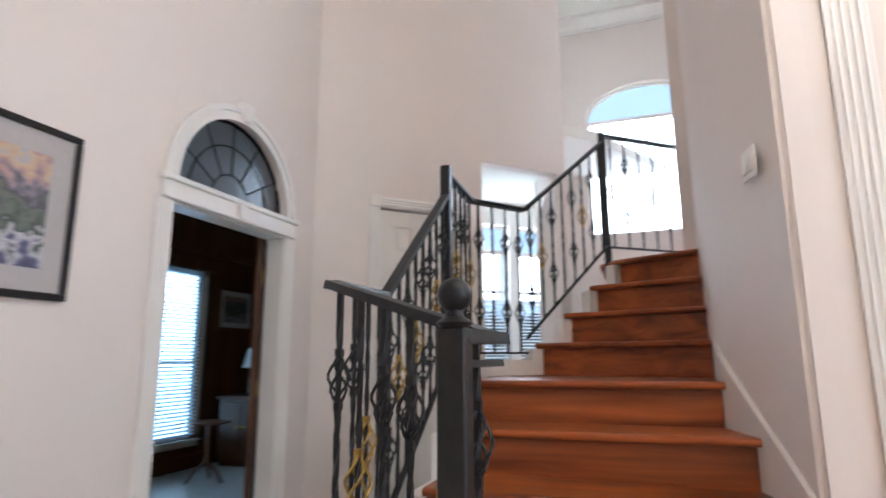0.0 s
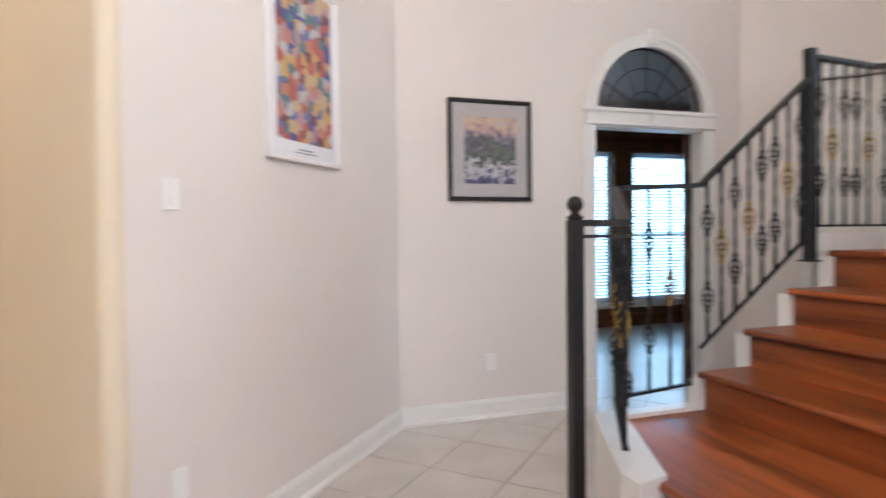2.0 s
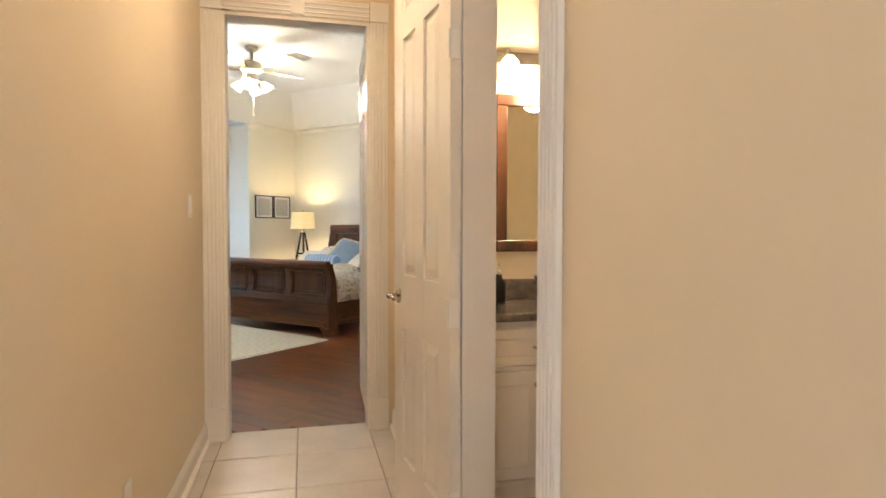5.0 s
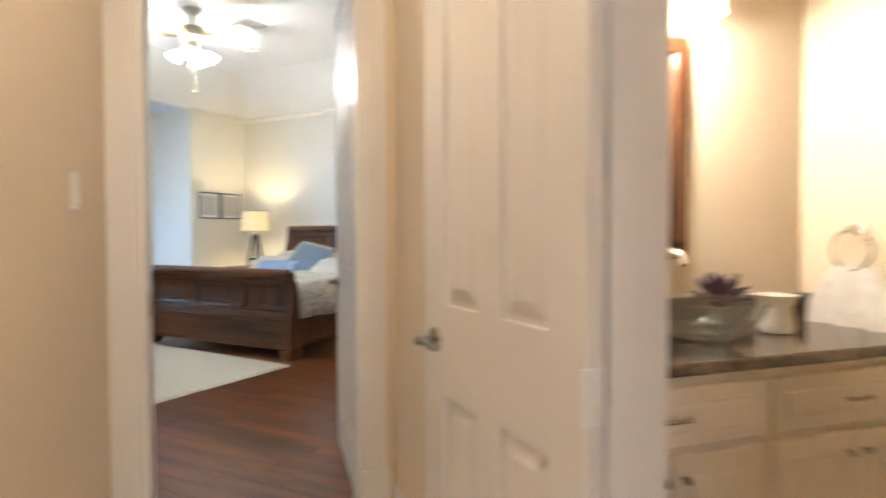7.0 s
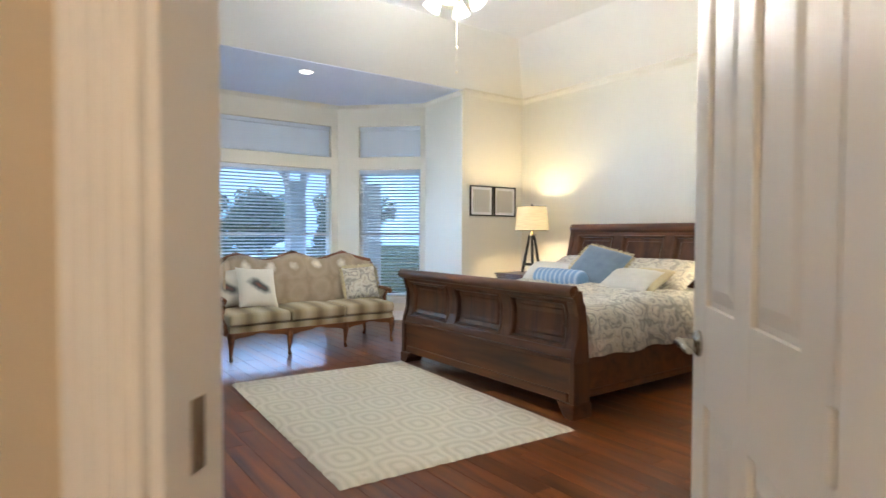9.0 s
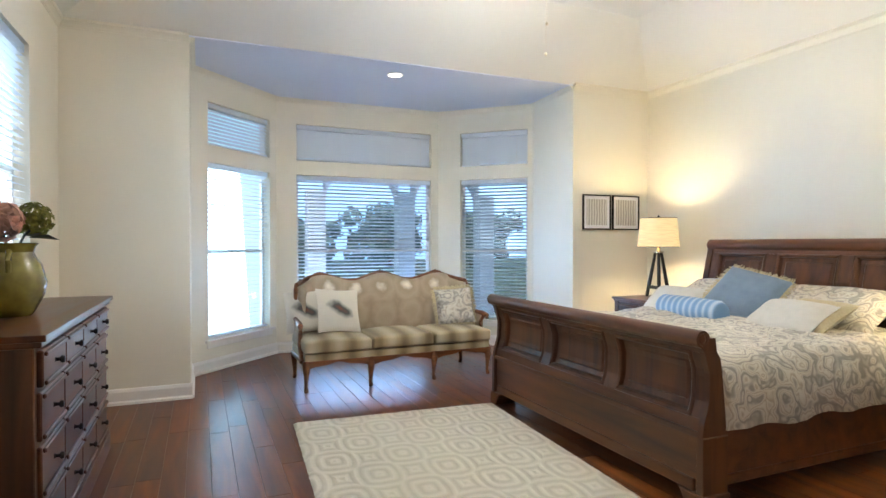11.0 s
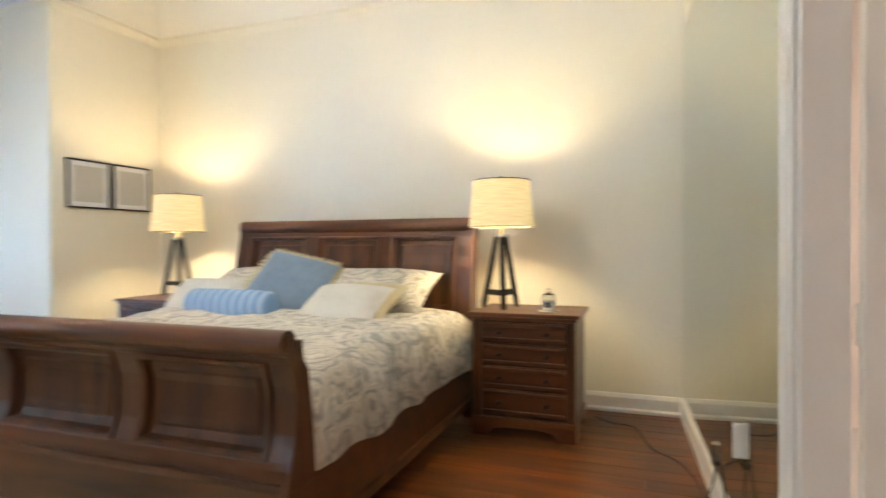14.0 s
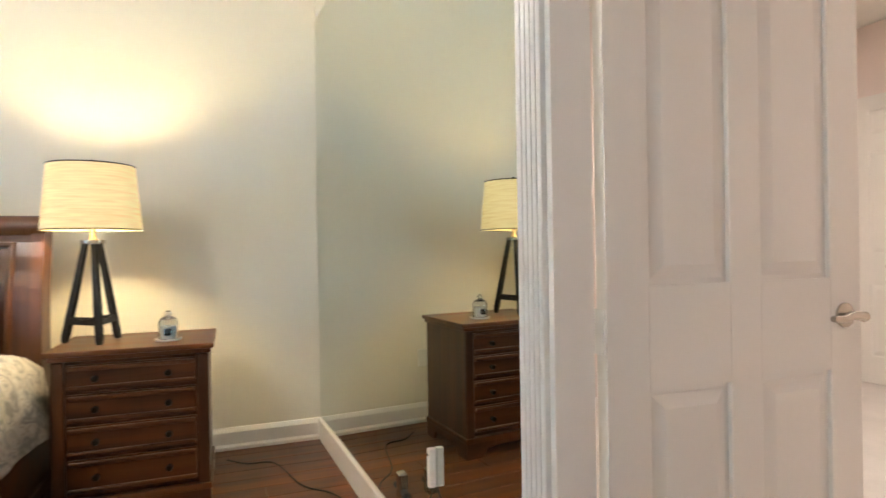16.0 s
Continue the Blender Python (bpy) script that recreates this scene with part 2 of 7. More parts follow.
def place_on(p0, p1):
    """A pose at p0 with x along p0 to p1, and y to its right turned outwards (-y is the room)."""
    d = (Vector(p1) - Vector(p0)).normalized()
    ang = math.atan2(d.y, d.x)
    return Matrix.Translation((p0[0], p0[1], 0)) @ Matrix.Rotation(ang, 4, "Z") @ Matrix.Diagonal((1, -1, 1, 1))


def wall(name, p0, p1, z0, z1, mat, holes=(), t=0.12, trim0=0.0, trim1=0.0):
    """A wall whose room lies left of p0 to p1; holes are (from, to, low, high). Returns its pose frame."""
    length = (Vector(p1) - Vector(p0)).length
    d = (Vector(p1) - Vector(p0)).normalized()
    nrm = Vector((d.y, -d.x))
    m = Matrix(((d.x, nrm.x, 0, p0[0]), (d.y, nrm.y, 0, p0[1]), (0, 0, 1, 0), (0, 0, 0, 1)))
    s = sorted({trim0, length - trim1, *(h[0] for h in holes), *(h[1] for h in holes)})
    bm = bmesh.new()
    for a, b in zip(s, s[1:]):
        cuts = sorted([(h[2], h[3]) for h in holes if h[0] < (a + b) / 2 < h[1]])
        z = z0
        for lo, hi in cuts:
            if lo > z + 1e-4:
                box(bm, (a, 0, z), (b, t, lo))
            z = hi
        if z < z1 - 1e-4:
            box(bm, (a, 0, z), (b, t, z1))
    bmesh.ops.transform(bm, matrix=m, verts=bm.verts)
    ob = part(name, bm, mat)
    tagged(ob, kind="structure")
    return m


def run_of_trim(name, m, spans, prof, mat, up=0.0):
    """A moulding on a wall's room face: prof is (out, height) points; spans are along the wall."""
    bm = bmesh.new()
    for a, b in spans:
        prism(bm, [(a, -o, up + h) for o, h in prof], (b - a, 0, 0))
    bmesh.ops.transform(bm, matrix=m, verts=bm.verts)
    return tagged(part(name, bm, mat), kind="structure")


BASE_PROF = [(0.002, 0.0), (0.03, 0.0), (0.03, 0.018), (0.016, 0.03), (0.016, 0.098), (0.011, 0.112), (0.006, 0.124), (0.002, 0.126)]
CROWN_PROF = [(0.002, 0.004), (0.085, 0.036), (0.085, -0.014), (0.068, -0.022), (0.04, -0.05), (0.022, -0.078), (0.012, -0.082), (0.012, -0.098), (0.002, -0.10)]


def bed_xy(a, b):
    """Plan place from metres along the hall axis, past the bedroom door, and across it."""
    q = 0.5 ** 0.5
    return (-2.75 - q * a - q * b, -3.45 - q * a + q * b)


def hall_xy(a, b):
    """The same for the hall itself, whose walls lie a little aside of the bedroom's."""
    return bed_xy(a, b - 0.10)


HALL0 = -3.62


# ---- floors and ceilings ----
def slab(name, pts, z0, z1, mat):
    bm = prism(bmesh.new(), [(x, y, z0) for x, y in pts], (0, 0, z1 - z0))
    return tagged(part(name, bm, mat), kind="structure")


BAY = [(-3.07, -8.38), (-3.07, -9.20), (-3.97, -10.12), (-6.02, -10.12), (-6.92, -9.25), (-6.87, -8.36)]
slab("bedroom_subfloor", [(-7.9, -8.37), (-6.87, -8.37), *BAY[::-1][1:-1], (-3.07, -8.37), (-2.15, -8.37), (-2.15, -3.92), (-2.37, -3.92), bed_xy(0.06, -0.45), bed_xy(0.06, 1.0), bed_xy(1.40, 1.0), (-4.45, -3.68), (-7.9, -3.86)][::-1], -0.12, -0.018, GROUT)
slab("foyer_subfloor", [(-2.45, 3.9), (-2.45, 1.03), hall_xy(HALL0, 0.97), hall_xy(0.0, 0.97), hall_xy(0.0, -0.15), hall_xy(HALL0, -0.15), (1.1, -2.5), (3.2, -2.5), (3.2, 6.4), (0.3, 6.4)], -0.12, -0.006, GROUT)
# tray ceiling: sloped border rising to a flat middle
TRAY = [(-7.9, -8.36), (-2.15, -8.36), (-2.15, -3.92), (-2.37, -3.92), bed_xy(0.0, 1.0), bed_xy(1.40, 1.0), (-7.9, -3.92)]
INNER = [(-6.95, -7.45), (-3.05, -7.45), (-3.05, -4.85), (-3.15, -4.80), (-3.6, -4.78), (-4.5, -4.80), (-6.95, -4.85)]
bm = bmesh.new()
lo = [bm.verts.new((x, y, 3.0)) for x, y in TRAY]
mid = [bm.verts.new((x, y, 3.40)) for x, y in INNER]
for i in range(7):
    bm.faces.new((lo[i], lo[(i + 1) % 7], mid[(i + 1) % 7], mid[i]))
bm.faces.new(mid)
ext = bmesh.ops.extrude_face_region(bm, geom=list(bm.faces))
bmesh.ops.translate(bm, vec=(0, 0, 0.12), verts=[v for v in ext["geom"] if isinstance(v, bmesh.types.BMVert)])
tagged(part("bedroom_ceiling", bm, CEIL), kind="structure")
slab("bay_ceiling", [(-7.1, -10.3), (-2.9, -10.3), (-2.9, -8.36), (-7.1, -8.36)], 2.992, 3.12, BAY_CEIL_DAYLIT)
slab("hall_ceiling", [hall_xy(HALL0, -0.25), hall_xy(0.12, -0.25), hall_xy(0.12, 1.0), hall_xy(HALL0, 1.0)], 3.0, 3.1, HALL_PAINT)
slab("foyer_ceiling", [(-4.0, -2.7), (3.4, -2.7), (3.4, 7.2), (-4.0, 7.2)], 5.3, 5.4, CEIL)

# ---- foyer walls ----
C3 = (-2.40, 3.78)
P1 = (-2.40, 1.03)
Q = 0.5 ** 0.5


def w3_xy(s, out=0.0):
    return (C3[0] + Q * s + Q * out, C3[1] + Q * s - Q * out)


HALL_H = 3.0
m_w3 = wall("wall_diagonal", w3_xy(2.25), C3, 0, 5.3, PAINT, [(0.10, 0.87, 0, 2.85), (1.13, 1.76, 0, 2.36)])
m_office = wall("wall_office", C3, P1, 0, 5.3, PAINT, [(0.345, 1.315, 0, 2.02), (0.335, 1.325, 2.13, 2.622)])
HE = hall_xy(HALL0, 0.97)
m_pic = wall("wall_picture", P1, HE, 0, 5.3, PAINT, trim1=0.05)
m_hr = wall("wall_hall_right", HE, hall_xy(-0.02, 0.97), 0, HALL_H, HALL_PAINT, [(1.19, 1.91, 0, 2.53)], trim0=0.05)
m_bd = wall("wall_bedroom_door", hall_xy(-0.13, 1.12), hall_xy(-0.13, -0.30), 0, HALL_H, HALL_PAINT, [(0.30, 1.15, 0, 2.50)])
HL = hall_xy(HALL0, -0.14)
m_hl = wall("wall_hall_left", hall_xy(-0.02, -0.14), HL, 0, HALL_H, HALL_PAINT, trim1=0.05)
m_fl = wall("wall_foyer_left", hall_xy(HALL0 - 0.04, -0.035), hall_xy(HALL0 - 0.04, -2.1), 0, 5.3, HALL_PAINT, t=0.20)
wall("wall_over_hall", HE, HL, HALL_H, 5.3, PAINT)
wall("wall_foyer_south", hall_xy(HALL0 - 0.04, -2.1), (3.2, -2.55), 0, 5.3, PAINT)
# unseen closing wall; its opening is added to admit the foyer fill
wall("wall_entry", (3.2, -2.55), (3.2, 2.45), 0, 5.3, PAINT, [(1.6, 3.8, 0.9, 4.4)])
m_ne = wall("wall_foyer_north", (3.2, 2.45), (0.35, 2.45), 0, 5.3, PAINT)
# stair wall, with its rounded end
bm = bmesh.new()
prism(bm, [(0.075, 3.10, 0), (0.245, 2.42, 0), (0.36, 2.43, 0), (0.20, 3.10, 0), (0.24, 4.16, 0), (0.117, 4.16, 0)], (0, 0, 5.3))
bmesh.ops.bevel(bm, geom=[e for e in bm.edges if abs(e.verts[0].co.z - e.verts[1].co.z) > 1 and e.verts[0].co.y < 2.5], offset=0.02, segments=3, affect="EDGES")
tagged(part("wall_stair", bm, PAINT, smooth=True), kind="structure")
for nm, p, mt in (("hall_corner_right", hall_xy(HALL0 + 0.05, 1.02), HALL_PAINT), ("hall_corner_left", hall_xy(-3.56, -0.035), HALL_PAINT)):
    tagged(part(nm, lathe(bmesh.new(), [(0.05 if "right" in nm else 0.10, 0), (0.05 if "right" in nm else 0.10, HALL_H)], 32, (p[0], p[1], 0)), mt, smooth=True), kind="structure")
# upper stair hall
m_up = wall("wall_arch_window", (3.2, 6.9), (-1.35, 6.9), 0, 5.3, PAINT, [(2.58, 3.93, 2.58, 4.38)])
wall("wall_upper_east", (3.2, 2.57), (3.2, 6.9), 0, 5.3, PAINT)
wall("wall_upper_west", (-1.20, 6.9), w3_xy(2.25), 2.86, 5.3, PAINT)

# ---- bedroom walls ----
m_bed = wall("wall_bed", (-7.9, -3.92), (-7.9, -8.36), 0, 3.0, BED_PAINT)
m_s1 = wall("wall_south", (-7.9, -8.36), (-6.87, -8.36), 0, 3.0, BED_PAINT)
m_b0 = wall("wall_bay_return_west", BAY[5], BAY[4], 0, 3.0, BED_PAINT, trim0=0.004)
LOW, HIGH = (0.32, 2.10), (2.27, 2.70)
m_bR = wall("wall_bay_west", BAY[4], BAY[3], 0, 3.0, BED_PAINT, [(0.07, 0.95, *LOW), (0.07, 0.95, *HIGH)])
m_bC = wall("wall_bay_centre", BAY[3], BAY[2], 0, 3.0, BED_PAINT, [(0.10, 1.82, *LOW), (0.10, 1.82, *HIGH)])
m_bL = wall("wall_bay_east", BAY[2], BAY[1], 0, 3.0, BED_PAINT, [(0.12, 1.07, *LOW), (0.12, 1.07, *HIGH)])
m_b1 = wall("wall_bay_return_east", BAY[1], BAY[0], 0, 3.0, BED_PAINT, trim1=0.004)
m_s2 = wall("wall_pier", (-3.07, -8.38), (-2.15, -8.38), 0, 3.0, BED_PAINT)
m_e = wall("wall_east", (-2.15, -8.38), (-2.15, -3.92), 0, 3.0, BED_PAINT, [(0.80, 2.05, 0.95, 2.55)])
wall("wall_north_east", (-2.15, -3.92), (-2.30, -3.92), 0, 3.0, BED_PAINT)
m_bd2 = wall("wall_bedroom_door_inner", bed_xy(0.0, -0.50), bed_xy(0.0, 1.0), 0, 3.0, BED_PAINT, [(0.37, 1.22, 0, 2.50)], t=0.008)
m_rec = wall("wall_entry_recess", bed_xy(0.0, 1.0), bed_xy(1.40, 1.0), 0, 3.0, BED_PAINT)
NORTH = ((-4.447, -3.733), (-7.9, -3.92))
m_n = wall("wall_mirror", *NORTH, 0, 3.0, BED_PAINT, [(0.165, 0.98, 0, 2.44)], t=0.10)

# trim along the walls
run_of_trim("baseboard", m_office, [(0.0, 0.25), (1.37, 2.75)], BASE_PROF, TRIM)
run_of_trim("baseboard", m_pic, [(0.0, (Vector(P1) - Vector(HE)).length - 0.05)], BASE_PROF, TRIM)
run_of_trim("baseboard", m_hr, [(0.05, 1.08), (2.03, 3.48)], BASE_PROF, TRIM)
run_of_trim("baseboard", m_hl, [(0.115, 3.40)], BASE_PROF, TRIM)
run_of_trim("baseboard", m_fl, [(0.05, 2.03)], BASE_PROF, TRIM)
run_of_trim("baseboard", m_w3, [(1.85, 2.25), (0.88, 1.04)], BASE_PROF, TRIM)
for mm, spans in ((m_bed, [(0, 4.44)]), (m_s1, [(0, 1.03)]), (m_b0, [(0, 0.89)]), (m_bR, [(0, 1.25)]), (m_bC, [(0, 2.05)]), (m_bL, [(0, 1.29)]), (m_b1, [(0, 0.82)]), (m_s2, [(-0.016, 0.92)]), (m_e, [(0, 4.46)])):
    run_of_trim("baseboard", mm, spans, BASE_PROF, TRIM)
for mm, spans in ((m_bed, [(0, 4.44)]), (m_s1, [(0, 1.03)]), (m_b0, [(0, 0.89)]), (m_bR, [(0, 1.25)]), (m_bC, [(0, 2.05)]), (m_bL, [(0, 1.29)]), (m_b1, [(0, 0.82)]), (m_s2, [(-0.0, 0.92)]), (m_e, [(0, 4.46)]), (m_n, [(0, 3.45)])):
    run_of_trim("crown_moulding", mm, spans, [(0.002 + (o - 0.002) * 0.5, h * 0.6) for o, h in CROWN_PROF], BED_PAINT, 2.998)
run_of_trim("crown_moulding", m_up, [(0, 4.4)], [(o * 1.4, h * 1.6) for o, h in CROWN_PROF], TRIM, 5.28)


# ---- doors, casings and windows ----
def casing(name, m, s0, s1, top, mat, w=0.11, keystone=True, plinth=True, sides=(True, True)):
    """Fluted door casing round an opening on a wall's room face."""
    t = thing(name, m, "white fluted door casing round the opening", "door casing")
    tagged(t, kind="structure")
    for on, a in zip(sides, (s0 - w, s1)):
        if not on:
            continue
        bm = bmesh.new()
        box(bm, (a, -0.018, 0.2), (a + w, -0.001, top), 0.002)
        for k in range(4):
            x = a + w * (0.2 + 0.2 * k)
            tube(bm, [(x, -0.018, 0.22), (x, -0.018, top - 0.01)], 0.007, 6)
        part("side_casing", bm, mat, t)
        part("plinth_block", B((a - 0.004, -0.026, 0), (a + w + 0.004, -0.001, 0.2), 0.004), mat, t)
        part("corner_block", B((a - 0.005, -0.028, top), (a + w + 0.005, -0.001, top + w + 0.01), 0.006), mat, t)
    bm = bmesh.new()
    box(bm, (s0 + 0.005, -0.018, top + 0.004), (s1 - 0.005, -0.001, top + w), 0.003)
    for z in (0.25, 0.5, 0.75):
        tube(bm, [(s0, -0.018, top + w * z), (s1, -0.018, top + w * z)], 0.007, 6)
    part("head_casing", bm, mat, t)
    if keystone:
        c = (s0 + s1) / 2
        part("keystone", prism(bmesh.new(), [(c - 0.035, -0.034, top + 0.01), (c + 0.035, -0.034, top + 0.01), (c + 0.05, -0.034, top + w + 0.035), (c - 0.05, -0.034, top + w + 0.035)], (0, 0.03, 0)), mat, t)
    return t


def jamb(name, m, s0, s1, top, depth, mat):
    bm = bmesh.new()
    box(bm, (s0 - 0.001, -0.002, 0), (s0 + 0.018, depth + 0.002, top))
    box(bm, (s1 - 0.018, -0.002, 0), (s1 + 0.001, depth + 0.002, top))
    box(bm, (s0 + 0.018, -0.002, top - 0.018), (s1 - 0.018, depth + 0.002, top + 0.001))
    return tagged(part(name, bm, mat, m=m), kind="structure")


def door_leaf(name, m, w, h, label, knob_side=1, hinge_side=-1):
    """Six-panel door: x along its width, y through it, rails and stiles round raised panels, a lever on both faces."""
    t = thing(name, m, label, "door")
    tagged(t, kind="structure")
    th, st = 0.038, 0.115
    zs = [0.0, 0.22, 0.80, 1.04, h - 0.44, h - 0.32, h - 0.12, h]
    bm = bmesh.new()
    for a, b in ((0, st), (w / 2 - 0.05, w / 2 + 0.05), (w - st, w)):
        box(bm, (a, -th / 2, 0), (b, th / 2, h), 0.0015)
    for z0, z1 in ((zs[0], zs[1]), (zs[2], zs[3]), (zs[4], zs[5]), (zs[6], zs[7])):
        box(bm, (st, -th / 2 + 0.0006, z0 + 0.001), (w / 2 - 0.05, th / 2 - 0.0006, z1 - 0.001))
        box(bm, (w / 2 + 0.05, -th / 2 + 0.0006, z0 + 0.001), (w - st, th / 2 - 0.0006, z1 - 0.001))
    part("frame", bm, DOOR_WHITE, t)
    for z0, z1 in ((zs[1], zs[2]), (zs[3], zs[4]), (zs[5], zs[6])):
        for a, b in ((st, w / 2 - 0.05), (w / 2 + 0.05, w - st)):
            bm = bmesh.new()
            box(bm, (a - 0.002, -0.006, z0 - 0.002), (b + 0.002, 0.006, z1 + 0.002))
            for sg in (-1, 1):
                g = 0.045
                lo = [(a + 0.012, sg * 0.006, z0 + 0.012), (b - 0.012, sg * 0.006, z0 + 0.012), (b - 0.012, sg * 0.006, z1 - 0.012), (a + 0.012, sg * 0.006, z1 - 0.012)]
                hi = [(a + g, sg * 0.0165, z0 + g), (b - g, sg * 0.0165, z0 + g), (b - g, sg * 0.0165, z1 - g), (a + g, sg * 0.0165, z1 - g)]
                L, H = [bm.verts.new(p) for p in lo], [bm.verts.new(p) for p in hi]
                bm.faces.new(H)
                for i in range(4):
                    bm.faces.new((L[i], L[(i + 1) % 4], H[(i + 1) % 4], H[i]))
            part("panel", bm, DOOR_WHITE, t)
    kx = w - 0.065 if knob_side > 0 else 0.065
    for sg in (-1, 1):
        bm = lathe(bmesh.new(), [(0.033, 0), (0.033, 0.006), (0.026, 0.012), (0.012, 0.016), (0.011, 0.045), (0.014, 0.05)], 20)
        bmesh.ops.rotate(bm, cent=(0, 0, 0), matrix=Matrix.Rotation(radians(90 * -sg), 3, "X"), verts=bm.verts)
        bmesh.ops.translate(bm, vec=(kx, sg * th / 2, 0.94), verts=bm.verts)
        y = sg * (th / 2 + 0.046)
        tube(bm, [(kx + 0.012 * knob_side, y, 0.94), (kx - 0.03 * knob_side, y, 0.945), (kx - 0.075 * knob_side, y, 0.936), (kx - 0.105 * knob_side, y, 0.94)], 0.01, 10, [0.013, 0.012, 0.010, 0.008])
        part("door_handle", bm, NICKEL, t, "brushed nickel lever handle", smooth=True)
    hx = 0.0 if hinge_side < 0 else w
    for z in (0.25, 0.94, h - 0.62, h - 0.2):
        bm = B((hx - 0.004, -th / 2 + 0.004, z - 0.05), (hx + 0.004, th / 2, z + 0.05))
        lathe(bm, [(0.007, -0.05), (0.007, 0.05)], 10, (hx, th / 2 + 0.004, z))
        part("hinge", bm, WHITE_PLASTIC, t)
    return t


# hall: bedroom door and powder room door
casing("bedroom_door_casing", m_bd, 0.30, 1.15, 2.50, TRIM)
jamb("bedroom_door_jamb", m_bd, 0.30, 1.15, 2.50, 0.13, TRIM)
casing("bedroom_inner_casing", m_bd2, 0.37, 1.22, 2.50, TRIM, keystone=False)


def on_plan(p, q, thick_up=1):
    """A pose at p with x towards q, z up."""
    d = Vector(q) - Vector(p)
    return Matrix.Translation((p[0], p[1], 0.008)) @ Matrix.Rotation(math.atan2(d.y, d.x), 4, "Z")


tagged(part("strike_plate", B((1.1295, 0.055, 0.90), (1.1325, 0.085, 1.0), 0.001), NICKEL, m=m_bd), kind="structure")
door_leaf("bedroom_door", on_plan(bed_xy(0.035, 0.735), bed_xy(0.86, 0.765)), 0.77, 2.47, "white six-panel bedroom door standing open with nickel lever")
jamb("powder_door_jamb", m_hr, 1.19, 1.91, 2.53, 0.12, TRIM)
casing("powder_door_casing", m_hr, 1.19, 1.91, 2.53, TRIM, w=0.10, keystone=False)
door_leaf("powder_room_door", on_plan(hall_xy(-1.73, 0.94), hall_xy(-1.07, 0.85)), 0.67, 2.50, "white six-panel powder room door swung back into hall")
# mirror wall: door to the bath
jamb("bath_door_jamb", m_n, 0.165, 0.98, 2.44, 0.10, TRIM)
casing("bath_door_casing", m_n, 0.165, 0.98, 2.44, TRIM, w=0.10, keystone=False)
door_leaf("master_bath_door", on_plan((-5.42, -3.66), (-5.42, -2.8)), 0.81, 2.42, "white six-panel bath door open beside wall mirror")


def blind(name, m, s0, s1, z0, z1, tilt=18, pitch=0.043, depth=0.05, inset=0.05, label="white slatted window blind, lowered"):
    """Slatted blind hung inside an opening, a little behind the wall face."""
    t = thing(name, m @ Matrix.Translation((0, inset, 0)), label, "window blind", "bay window blinds")
    part("headrail", B((s0 + 0.008, -0.028, z1 - 0.058), (s1 - 0.008, 0.028, z1 - 0.004), 0.003), BLIND, t)
    n = max(2, int((z1 - z0 - 0.09) / pitch))
    a = radians(tilt)
    bm = bmesh.new()
    c, s = math.cos(a) * 0.025, math.sin(a) * 0.025
    prism(bm, [(s0 + 0.012, -c, -s - 0.0013), (s0 + 0.012, c, s - 0.0013), (s0 + 0.012, c, s + 0.0013), (s0 + 0.012, 0, 0.0035), (s0 + 0.012, -c, -s + 0.0013)], (s1 - s0 - 0.024, 0, 0))
    first = None
    for k in range(n):
        mm = Matrix.Translation((0, 0, z1 - 0.075 - pitch * k))
        if first is None:
            first = part("slat", bm, BLIND, t, m=mm)
        else:
            same_mesh("slat", first, t, mm)
    zb = z1 - 0.075 - pitch * n
    part("bottom_rail", B((s0 + 0.012, -0.024, zb - 0.012), (s1 - 0.012, 0.024, zb + 0.008), 0.003), BLIND, t)
    for x in (s0 + 0.14, s1 - 0.14):
        bm = tube(bmesh.new(), [(x, -0.027, zb), (x, -0.027, z1 - 0.06)], 0.0012, 4)
        part("ladder_cord", bm, WHITE_PLASTIC, t)
    return t


def window(name, m, s0, s1, z0, z1, rail=None, sill=True):
    t = thing(name, m, "white framed window in painted wall", "window")
    tagged(t, kind="structure")
    f = 0.035
    bm = bmesh.new()
    for lo, hi in (((s0, z0), (s0 + f, z1)), ((s1 - f, z0), (s1, z1)), ((s0 + f, z0), (s1 - f, z0 + f)), ((s0 + f, z1 - f), (s1 - f, z1))):
        box(bm, (lo[0], 0.085, lo[1]), (hi[0], 0.118, hi[1]))
    if rail:
        box(bm, (s0 + f, 0.087, rail - 0.02), (s1 - f, 0.116, rail + 0.02))
    part("window_frame", bm, TRIM, t)
    p = part("pane", B((s0 + f - 0.004, 0.099, z0 + f - 0.004), (s1 - f + 0.004, 0.103, z1 - f + 0.004)), PANE, t)
    p.visible_shadow = False
    if sill:
        bm = bmesh.new()
        box(bm, (s0 - 0.05, -0.035, z0 - 0.028), (s1 + 0.05, 0.08, z0 - 0.001), 0.006, 2)
        box(bm, (s0 - 0.03, -0.016, z0 - 0.085), (s1 + 0.03, -0.001, z0 - 0.030), 0.004)
        part("window_sill", bm, TRIM, t)
    return t


